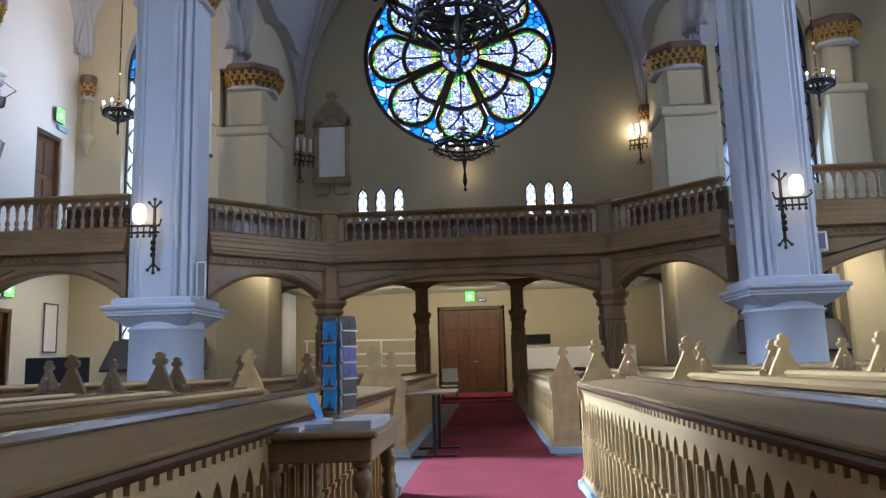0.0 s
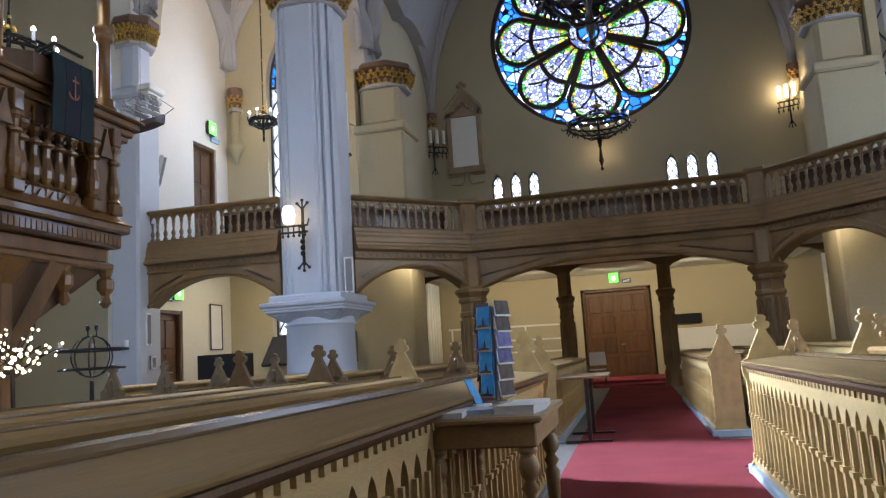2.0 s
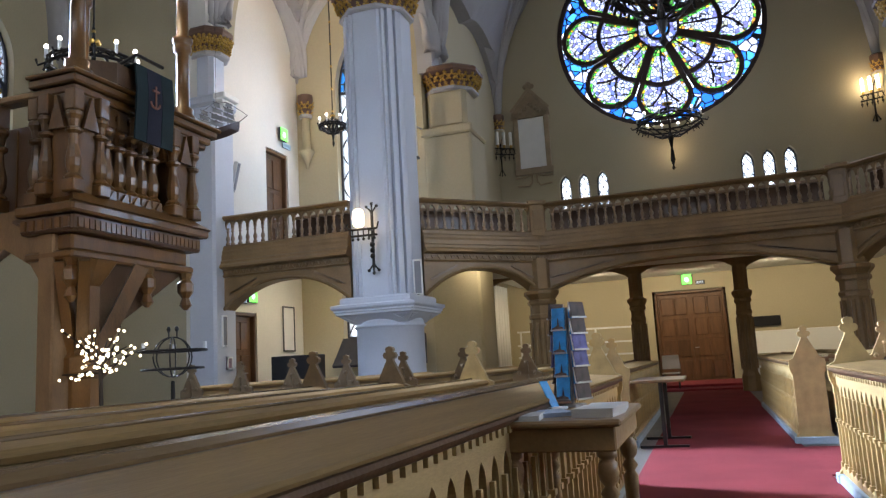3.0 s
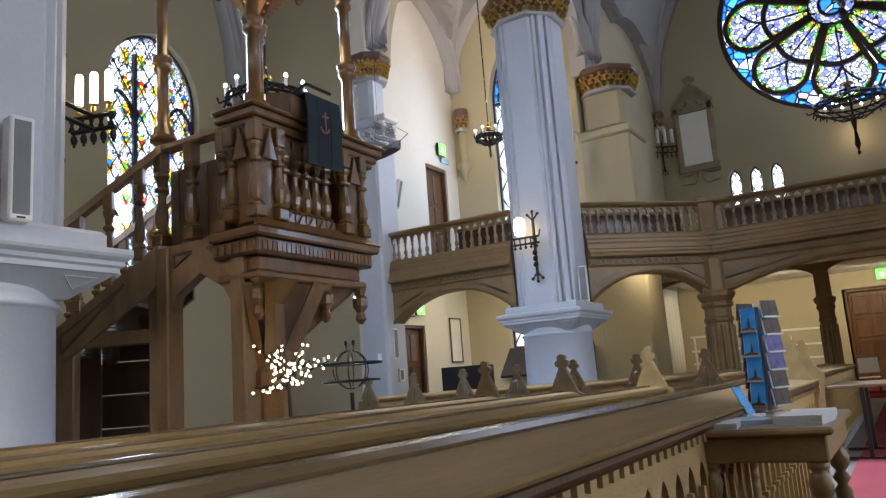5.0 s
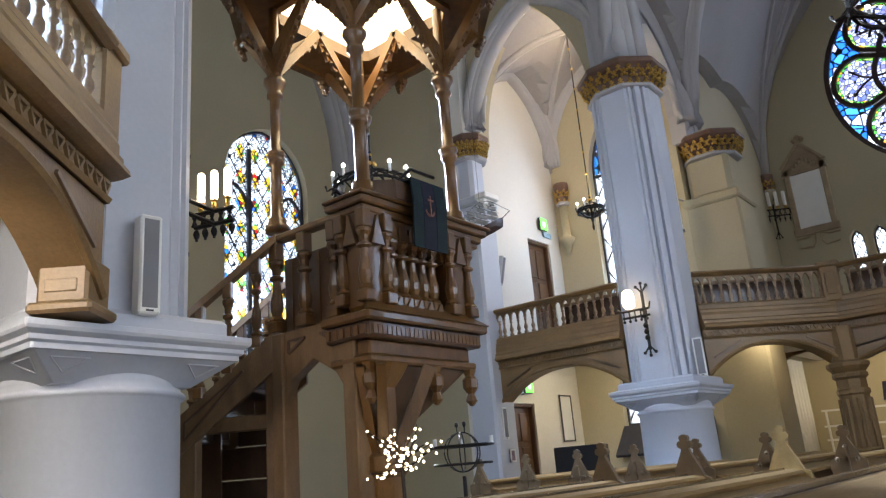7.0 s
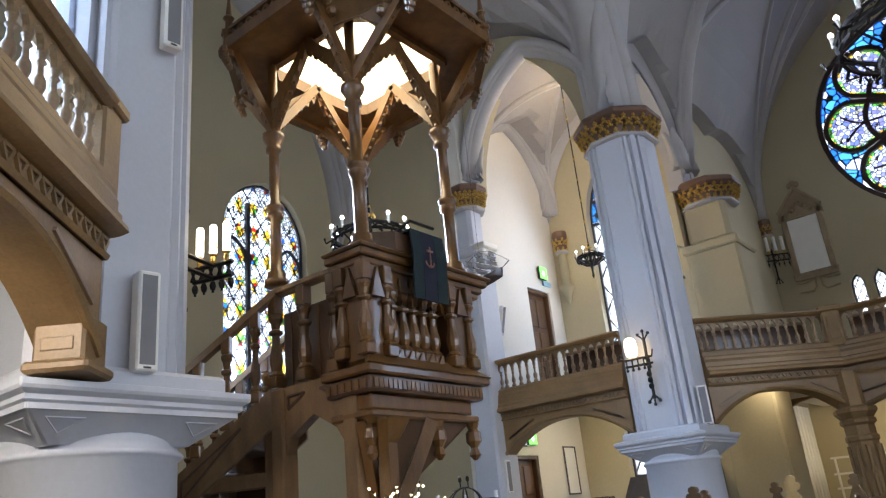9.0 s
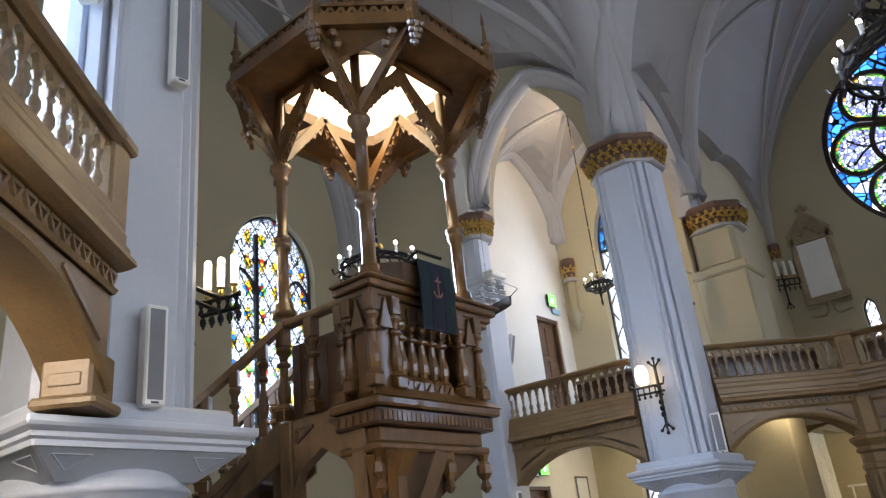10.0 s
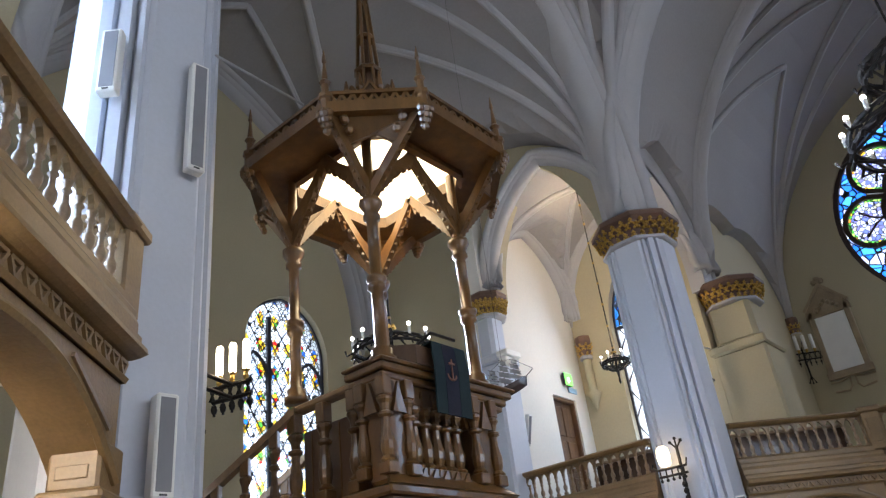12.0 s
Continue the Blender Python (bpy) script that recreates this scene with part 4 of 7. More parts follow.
def end_board(side_label=""):
    """Outline of a pew end with gable, shoulders and trefoil finial, in (across, up)."""
    half = [(0.18, 0.0), (0.18, 0.08), (0.15, 0.12), (0.15, 0.70), (0.165, 0.73), (0.175, 0.78), (0.17, 0.85), (0.125, 0.87), (0.10, 0.93), (0.035, 1.06), (0.028, 1.08), (0.055, 1.095), (0.062, 1.12), (0.05, 1.14), (0.03, 1.145), (0.038, 1.165), (0.03, 1.185), (0.0, 1.195)]
    return half + [(-u, z) for u, z in half[-2::-1]]


def pew(x, y0, y1, face=-1, ends="01", wood=None, drop=0.0):
    """A long bench along y; face: the way its sitters look along x."""
    wood = wood or PEW
    p = thing("pew", "long wooden pew with gabled ends, coloured darker for shade" if wood is PEWSHADE else "long yellow-brown wooden pew with gabled ends", "pew", group="pews", loc=(x, (y0 + y1) / 2, 0))
    h = (y1 - y0) / 2
    f = face
    wood = wood or PEW
    part("backrest", slab(bmesh.new(), [(0.02 * -f, -h, 0.3), (0.06 * -f, -h, 0.86 - drop), (0.03 * -f, -h, 0.86 - drop), (-0.01 * -f, -h, 0.3)], (0, 2 * h, 0)), wood, p)
    part("top_rail", slab(bmesh.new(), [(u * -f, -h, z - drop) for u, z in ((-0.03, 0.85), (-0.045, 0.875), (-0.03, 0.90), (0.03, 0.905), (0.10, 0.89), (0.115, 0.87), (0.10, 0.85))], (0, 2 * h, 0)), PEWTOP, p)
    if drop:
        part("top_bead", tube(bmesh.new(), [(0.035 * f, -h, 0.878), (0.035 * f, h, 0.878)], 0.009, 8), PEWGLOSS, p, "polished bead", True)
    part("book_ledge", slab(bmesh.new(), [(u * -f, -h, z) for u, z in ((0.05, 0.83), (0.05, 0.80), (0.27, 0.74), (0.28, 0.77))], (0, 2 * h, 0)), PEWTOP, p)
    part("seat", box(bmesh.new(), min(0, 0.42 * f), max(0, 0.42 * f), -h, h, 0.42, 0.46, 0.01), wood, p)
    part("kick_board", box(bmesh.new(), -0.02, 0.0, -h, h, 0.0, 0.42), wood, p)
    for e in ends:
        s = -h if e == "0" else h
        bm = slab(bmesh.new(), [(u + 0.02 * f, s - 0.025, z) for u, z in end_board()], (0, 0.05, 0))
        board = part("end_board", bm, wood, p)
        bm = bmesh.new()
        so = s - 0.035 if e == "0" else s + 0.035
        beam(bm, (0.02 * f, so, 0.70), (0.02 * f, so, 0.98), 0.035, 0.02, up=(0, 1, 0))
        beam(bm, (0.02 * f - 0.09, so, 0.86), (0.02 * f + 0.09, so, 0.86), 0.035, 0.02, up=(0, 1, 0))
        for u, z in ((0, 0.70), (0, 0.98), (-0.09, 0.86), (0.09, 0.86)):
            ball(bm, (0.02 * f + u, so, z), 0.026, 6)
        part("carved_cross", bm, wood, board)
        part("foot", box(bmesh.new(), -0.21 + 0.02 * f, 0.21 + 0.02 * f, s - 0.05, s + 0.05, 0.0, 0.07, 0.008), BLUESTONE, p, "blue-grey plinth")
    return p


def pew_front(x, y0, y1, out, label, ends="1"):
    """Pierced gothic screen with a sloping book desk, closing a block of pews; out: the way it faces along x."""
    p = thing("pew_screen", label, "pew", group="pew screens", loc=(x, y0, 0))
    L = y1 - y0
    n = max(4, round(L / 0.15))
    st = L / n
    at = lambda u, z: (0, u, z)
    holes = [lancet((k + 0.5) * st, st * 0.56, 0.46, 0.635, 0.075, 4) for k in range(n)]
    bm = sheet([(0, 0.08), (L, 0.08), (L, 0.79), (0, 0.79)], holes, at, (-0.035 * out, 0, 0))
    part("arcade_panel", bm, PEW, p)
    part("backing", box(bmesh.new(), min(-0.09 * out, -0.11 * out), max(-0.09 * out, -0.11 * out), 0, L, 0.06, 0.83), PEW, p)
    # slender ribs with small caps, one between each pair of arches
    rib = None
    for k in range(n + 1):
        u = min(max(k * st, 0.015), L - 0.015)
        if rib is None:
            bm = bmesh.new()
            box(bm, -0.012, 0.012, -0.015, 0.015, 0.1, 0.44)
            box(bm, -0.02, 0.02, -0.028, 0.028, 0.44, 0.465)
            box(bm, -0.008, 0.008, -0.012, 0.012, 0.465, 0.64)
            box(bm, -0.02, 0.02, -0.024, 0.024, 0.1, 0.16)
            rib = part("mullion", bm, PEW, p)
            rib.matrix_basis = Matrix.Translation((0.012 * out, u, 0))
        else:
            again(rib, Matrix.Translation((0.012 * out, u, 0)))
    # notched frieze
    bm = bmesh.new()
    m = n * 2
    for k in range(m):
        u = (k + 0.5) * L / m
        box(bm, min(0, 0.015 * out), max(0, 0.015 * out), u - 0.02, u + 0.02, 0.765, 0.79)
    tagged(part("notched_frieze", bm, PEW, p, "notched frieze"), kind="stuff")
    part("plinth", box(bmesh.new(), min(-0.06 * out, 0.03 * out), max(-0.06 * out, 0.03 * out), 0, L, 0.07, 0.13, 0.01), PEW, p)
    part("floor_plinth", box(bmesh.new(), min(-0.08 * out, 0.06 * out), max(-0.08 * out, 0.06 * out), 0, L, 0.0, 0.07, 0.008), BLUESTONE, p, "blue-grey floor plinth")
    part("edge_moulding", slab(bmesh.new(), [(u * out, 0, z) for u, z in ((-0.06, 0.79), (0.012, 0.79), (0.02, 0.80), (0.04, 0.806), (0.046, 0.817), (0.042, 0.828), (0.03, 0.832), (-0.06, 0.834))], (0, L, 0)), PEWEDGE, p, "dark edge moulding")
    part("desk", slab(bmesh.new(), [(u * out, 0, z) for u, z in ((0.045, 0.834), (0.048, 0.842), (0.04, 0.85), (-0.25, 0.872), (-0.30, 0.868), (-0.30, 0.84), (-0.06, 0.835))], (0, L, 0)), PEWTOP, p, "smooth sloping book desk")
    # dark-coloured strip for the shadow line between desk and back rail
    part("shadow_fillet", box(bmesh.new(), min(-0.34 * out, -0.30 * out), max(-0.34 * out, -0.30 * out), 0, L, 0.82, 0.866), PEWEDGE, p, "dark strip drawing the shadow line behind the desk")
    part("back_rail", slab(bmesh.new(), [(u * out, 0, z) for u, z in ((-0.335, 0.85), (-0.33, 0.875), (-0.345, 0.89), (-0.37, 0.896), (-0.395, 0.89), (-0.41, 0.875), (-0.41, 0.85))], (0, L, 0)), PEWGLOSS, p, "polished rounded back rail")
    for e in ends:
        u = L if e == "1" else 0
        bm = slab(bmesh.new(), [(a - 0.13 * out, u - 0.025, z) for a, z in end_board()], (0, 0.05, 0))
        part("end_board", bm, PEW, p)
        part("foot", box(bmesh.new(), -0.13 * out - 0.2, -0.13 * out + 0.2, u - 0.06, u + 0.06, 0.0, 0.075, 0.008), BLUESTONE, p, "blue-grey plinth")
    return p


pew_front(-0.80, -2.5, 6.25, 1, "pierced gothic pew screen of yellow-brown wood beside the aisle")
pew_front(0.76, -2.5, 6.35, -1, "pierced gothic pew screen of yellow-brown wood beside the aisle")
pew_front(-0.98, 8.8, 14.2, 1, "pierced gothic pew screen farther down the aisle", ends="0")
pew_front(0.72, 8.8, 14.2, -1, "pierced gothic pew screen farther down the aisle", ends="0")
# left of the aisle all but the first pew take the shade colour
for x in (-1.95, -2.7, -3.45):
    pew(x, -2.5, 6.25, -1, "1", PEW if x > -2 else PEWSHADE, 0.028)
for x in (1.65, 2.42, 3.2, 3.97):
    pew(x, -2.5, 6.4, -1, "1")
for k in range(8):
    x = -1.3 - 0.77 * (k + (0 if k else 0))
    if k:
        pew(x, 8.8, 14.2 if k < 4 else 11.6, -1, "0", PEWSHADE)
for x in (1.6, 2.42, 3.2, 3.97, 4.74, 5.5):
    pew(x, 8.8, 14.2 if x < 3.5 else 11.6, -1, "0")

# ---- pulpit ----
PX0, PX1, PY0, PY1 = -5.22, -4.14, 4.12, 5.28
LY0 = 4.12      # platform
PZ, PT = 2.27, 3.2                                   # floor and parapet top


def turned_post(h, r, seg=10, waist=0.62):
    """A heavy turned baluster with square blocks."""
    bm = bmesh.new()
    b = r * 1.0
    box(bm, -b, b, -b, b, 0, 0.12 * h, 0.008)
    lathe(bm, [(r, 0.12 * h), (r * 1.15, 0.14 * h), (r * 0.7, 0.18 * h), (r * 0.95, 0.24 * h), (r, 0.32 * h), (r * waist, 0.46 * h), (r * waist * 0.95, 0.56 * h), (r * 1.05, 0.585 * h), (r * 1.05, 0.61 * h), (r * 0.6, 0.63 * h), (r * 0.75, 0.70 * h), (r * 1.1, 0.74 * h), (r * 1.1, 0.77 * h), (r * 0.8, 0.79 * h)], seg)
    box(bm, -b * 0.85, b * 0.85, -b * 0.85, b * 0.85, 0.79 * h, h, 0.008)
    return bm


pulpit = thing("pulpit", "carved dark oak pulpit on posts with turned balusters", "pulpit")
# floor with deep moulded cornice
for name, g, z0, z1, m in (("floor_slab", 0.0, PZ - 0.12, PZ - 0.02, PULPIT), ("cornice_upper", 0.16, PZ - 0.10, PZ - 0.03, PULPIT), ("cornice_middle", 0.11, PZ - 0.22, PZ - 0.10, PULDARK), ("cornice_lower", 0.03, PZ - 0.34, PZ - 0.22, PULPIT), ("cornice_base", 0.07, PZ - 0.40, PZ - 0.34, PULPIT)):
    part(name, box(bmesh.new(), PX0 if g == 0 else -4.5, PX1 + g, PY0 - g, PY1 + g, z0, z1, 0.015), m, pulpit)
part("sloping_skirt", slab(bmesh.new(), [(PX1 + 0.17, PY0 - 0.17, PZ - 0.03), (PX1 + 0.17, PY1 + 0.17, PZ - 0.03), (PX1 + 0.02, PY1 + 0.02, PZ + 0.09), (PX1 + 0.02, PY0 - 0.02, PZ + 0.09)], (-0.03, 0, -0.01)), PULPIT, pulpit)
bm = bmesh.new()
for k in range(26):
    y = PY0 - 0.05 + k * (PY1 - PY0 + 0.1) / 25
    box(bm, PX1 + 0.10, PX1 + 0.125, y - 0.02, y + 0.02, PZ - 0.2, PZ - 0.13)
for k in range(6):
    x = -4.45 + k * 0.075
    box(bm, x - 0.02, x + 0.02, PY0 - 0.125, PY0 - 0.10, PZ - 0.2, PZ - 0.13)
tagged(part("carved_frieze", bm, PULPIT, pulpit), kind="stuff")
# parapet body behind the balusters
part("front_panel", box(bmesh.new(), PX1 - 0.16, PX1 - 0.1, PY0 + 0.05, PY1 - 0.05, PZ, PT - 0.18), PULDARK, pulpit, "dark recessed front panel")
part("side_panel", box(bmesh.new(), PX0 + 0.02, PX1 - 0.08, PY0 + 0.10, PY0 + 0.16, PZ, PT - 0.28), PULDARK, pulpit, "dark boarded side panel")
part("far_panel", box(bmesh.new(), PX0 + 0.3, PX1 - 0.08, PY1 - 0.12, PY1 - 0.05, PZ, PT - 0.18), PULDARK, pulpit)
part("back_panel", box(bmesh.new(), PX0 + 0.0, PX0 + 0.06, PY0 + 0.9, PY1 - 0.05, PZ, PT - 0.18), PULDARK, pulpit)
bm = bmesh.new()
for k in range(6):
    x = PX0 + 0.12 + k * 0.17
    box(bm, x - 0.006, x + 0.006, PY0 + 0.092, PY0 + 0.10, PZ, PT - 0.3)
tagged(part("panel_groove", bm, PULPIT, pulpit), kind="stuff")
# newels: clusters at the front corners
for k, (x, y) in enumerate(((PX1 - 0.06, PY0 + 0.06), (PX1 - 0.06, PY1 - 0.06))):
    nw = part("newel", box(bmesh.new(), x - 0.11, x + 0.11, y - 0.11, y + 0.11, PZ, PT - 0.13, 0.03), PULPIT, pulpit, "clustered carved corner newel")
    for dx, dy in ((0.12, -0.12), (0.12, 0.12), (-0.12, -0.12)):
        c = part("colonnette", turned_post(PT - PZ - 0.2, 0.055), PULPIT, nw)
        c.location = (x + dx, y + dy, PZ + 0.05)
    for dx, dy, sx in ((0.13, 0, 0), (0, -0.13, 1)):
        g = slab(bmesh.new(), [(x + dx - 0.07 * sx, y + dy - 0.07 * (1 - sx), PT - 0.42), (x + dx + 0.07 * sx, y + dy + 0.07 * (1 - sx), PT - 0.42), (x + dx, y + dy, PT - 0.18)], (0.03 * (1 - sx), -0.03 * sx, 0))
        part("gablet", g, PULPIT, nw)
# front balusters and arches between them
n = 5
h = PT - PZ - 0.22
for k in range(n):
    y = PY0 + 0.33 + k * (PY1 - PY0 - 0.66) / (n - 1)
    b = part("baluster", turned_post(h, 0.06), PULPIT, pulpit)
    b.location = (PX1 - 0.03, y, PZ + 0.06)
    foot = part("bracket_foot", slab(bmesh.new(), [(PX1 + 0.05, y - 0.07, PZ + 0.02), (PX1 + 0.05, y + 0.07, PZ + 0.02), (PX1 + 0.05, y, PZ + 0.13)], (-0.03, 0, 0)), PULPIT, pulpit)
at = lambda u, z: (PX1 - 0.01, u, z)
for k in range(n + 1):
    s = (PY1 - PY0 - 0.66) / (n - 1)
    c = PY0 + 0.33 + (k - 0.5) * s
    pts = lancet(c, s * 0.86, PT - 0.42, PT - 0.40, 0.15, 4)[2:]
    if PY0 + 0.12 < c < PY1 - 0.12:
        part("arch", strip(bmesh.new(), pts, 0.045, at, (1, 0, 0)), PULPIT, pulpit)
# parapet top: moulded shelf, deep over the front
for g, z0, z1 in ((0.02, PT - 0.2, PT - 0.15), (0.05, PT - 0.15, PT - 0.09), (0.09, PT - 0.09, PT - 0.03), (0.12, PT - 0.03, PT)):
    part("shelf_moulding", box(bmesh.new(), PX1 - 0.34, PX1 + g, PY0 - g, PY1 + g + 0.3, z0, z1, 0.012), PULPIT, pulpit)
part("side_rail", box(bmesh.new(), PX0 - 0.03, PX1 - 0.30, LY0 - 0.04, LY0 + 0.08, PT - 0.14, PT - 0.08, 0.015), PULLIGHT, pulpit)
for k in range(3):
    b = part("side_baluster", turned_post(PT - 0.14 - PZ, 0.058), PULPIT, pulpit)
    b.location = (PX0 + 0.03 + k * 0.36, LY0 + 0.0, PZ)
# support frame under the side: two posts with an arched head, struts
for x in (-5.12, -4.30):
    part("leg", box(bmesh.new(), x - 0.07, x + 0.07, LY0 - 0.07, LY0 + 0.09, 0, PZ - 0.02, 0.012), PULLIGHT, pulpit)
head = [(-5.05, PZ - 0.02), (-5.05, PZ - 0.55), (-4.98, PZ - 0.42), (-4.71, PZ - 0.28), (-4.46, PZ - 0.42), (-4.37, PZ - 0.55), (-4.37, PZ - 0.02)]
part("arched_head", slab(bmesh.new(), [(u, LY0 - 0.04, z) for u, z in head], (0, 0.09, 0)), PULLIGHT, pulpit)
for tr in ([(-5.0, PZ - 0.1), (-4.8, PZ - 0.1), (-5.0, PZ - 0.2)], [(-4.42, PZ - 0.1), (-4.62, PZ - 0.1), (-4.42, PZ - 0.2)]):
    part("sunk_triangle", strip(bmesh.new(), tr + [tr[0]], 0.02, lambda u, z: (u, LY0 - 0.045, z), (0, 1, 0)), PULDARK, pulpit)
bm = bmesh.new()
beam(bm, (-5.06, LY0 + 0.02, 0.62), (-4.80, LY0 + 0.02, 0.02), 0.11, 0.09)
part("strut", bm, PULLIGHT, pulpit)
bm = bmesh.new()
beam(bm, (-4.36, LY0 + 0.02, 0.62), (-4.66, LY0 + 0.02, 0.02), 0.11, 0.09)
part("strut", bm, PULLIGHT, pulpit)
# carved core post under the body, with raking brackets
part("core_post", lathe(bmesh.new(), [(0.21, 0), (0.21, 0.3), (0.16, 0.36), (0.16, 0.62), (0.2, 0.66), (0.2, 0.74), (0.15, 0.8), (0.15, 1.05), (0.2, 1.1), (0.2, 1.2), (0.12, 1.28), (0.12, 1.7), (0.18, 1.78), (0.24, 1.87)], 8, (-4.26, 4.34, 0), math.pi / 8), PULPIT, pulpit)
for dx, dy in ((0.26, -0.36), (0.28, 0.2), (0.1, -0.4)):
    bm = bmesh.new()
    beam(bm, (-4.26 + dx * 0.2, 4.34 + dy * 0.2, 1.15), (-4.26 + dx * 0.95, 4.44 + dy * 0.95, PZ - 0.42), 0.07, 0.1)
    part("raking_bracket", bm, PULPIT, pulpit)
for x, y in ((PX1 + 0.02, PY0 - 0.02), (PX1 + 0.02, PY0 + 0.72), (PX1 + 0.02, PY1 + 0.02)):
    part("drop_pendant", lathe(bmesh.new(), [(0.015, -0.30), (0.05, -0.26), (0.03, -0.2), (0.065, -0.15), (0.065, -0.08), (0.04, -0.05), (0.06, 0.0)], 8, (x, y, PZ - 0.40)), PULPIT, pulpit)
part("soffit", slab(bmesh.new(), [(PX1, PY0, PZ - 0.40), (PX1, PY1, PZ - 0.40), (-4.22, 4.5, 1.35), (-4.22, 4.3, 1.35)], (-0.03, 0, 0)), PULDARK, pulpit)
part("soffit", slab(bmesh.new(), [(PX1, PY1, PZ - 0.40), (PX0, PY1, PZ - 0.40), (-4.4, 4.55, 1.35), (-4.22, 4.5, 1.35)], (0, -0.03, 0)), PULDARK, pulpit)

# stair down towards the chancel
stair = thing("pulpit_stair", "steep brown wooden stair with turned balusters up to the pulpit", "stairs")
stair.matrix_world = Matrix.Translation((PX0 + 0.05, LY0, 0)) @ Matrix.Rotation(radians(31), 4, "Z") @ Matrix.Translation((-PX0 - 0.05, -LY0, 0))
N = 11
run = 0.25
for k in range(N):
    x, z = PX0 - k * run, PZ - 0.02 - (k + 1) * (PZ / (N + 1))
    part("tread", box(bmesh.new(), x - run - 0.03, x, LY0, LY0 + 0.85, z - 0.04, z, 0.008), PULDARK, stair)
    part("riser", box(bmesh.new(), x - 0.02, x, LY0 + 0.02, LY0 + 0.83, z, z + PZ / (N + 1) - 0.04), PULDARK, stair)
sl = (PZ / (N + 1)) / run
xe = PX0 - N * run
for y in (LY0 - 0.04, LY0 + 0.85):
    part("string_board", slab(bmesh.new(), [(PX0, y, PZ), (PX0, y, PZ - 0.32), (xe, y, PZ - 0.32 - sl * N * run), (xe, y, PZ - sl * N * run)], (0, 0.05, 0)), PULLIGHT, stair)
    part("stair_rail", slab(bmesh.new(), [(PX0 + 0.05, y - 0.02, PT - 0.08), (PX0 + 0.05, y - 0.02, PT - 0.15), (xe, y - 0.02, PT - 0.15 - sl * N * run), (xe, y - 0.02, PT - 0.08 - sl * N * run)], (0, 0.09, 0)), PULLIGHT, stair)
for k in range(N):
    x = PX0 - 0.14 - k * run
    for y in (LY0 - 0.015, LY0 + 0.875):
        b = part("stair_baluster", turned_post(PT - 0.13 - PZ, 0.045, 8), PULPIT, stair)
        b.location = (x, y, PZ - sl * (k + 0.56) * run)
part("stair_post", box(bmesh.new(), -6.02, -5.88, LY0 - 0.02, LY0 + 0.1, 0, 1.6, 0.01), PULLIGHT, stair)
part("stair_post", box(bmesh.new(), -5.30, -5.15, LY0 + 0.0, LY0 + 0.16, 0, PZ - 0.1, 0.012), PULLIGHT, stair)
for k in range(6):
    z = 0.15 + 0.28 * k
    part("back_board", box(bmesh.new(), -7.2 + 0.28 * k, -5.28, LY0 + 0.62, LY0 + 0.66, z - 0.135, z + 0.135, 0.01), PULDARK, stair)
part("cross_rail", box(bmesh.new(), -5.9, -5.28, LY0 + 0.0, LY0 + 0.08, 1.5, 1.62, 0.01), PULLIGHT, stair)
for k in range(3):
    x = PX0 - 0.25 - 0.75 * k
    tri = [(x, PZ - 0.1 - sl * (PX0 - x)), (x - 0.5, PZ - 0.1 - sl * (PX0 - x + 0.5)), (x - 0.5, PZ - 0.24 - sl * (PX0 - x + 0.5)), (x, PZ - 0.1 - sl * (PX0 - x))]
    part("sunk_triangle", strip(bmesh.new(), tri, 0.018, lambda u, z: (u, LY0 - 0.045, z), (0, 1, 0)), PULDARK, stair)
part("side_boarding", slab(bmesh.new(), [(-5.9, LY0 + 0.5, 0), (-7.4, LY0 + 0.5, 0), (-7.4, LY0 + 0.5, 0.4), (-5.9, LY0 + 0.5, 1.6)], (0, 0.03, 0)), PULDARK, stair)

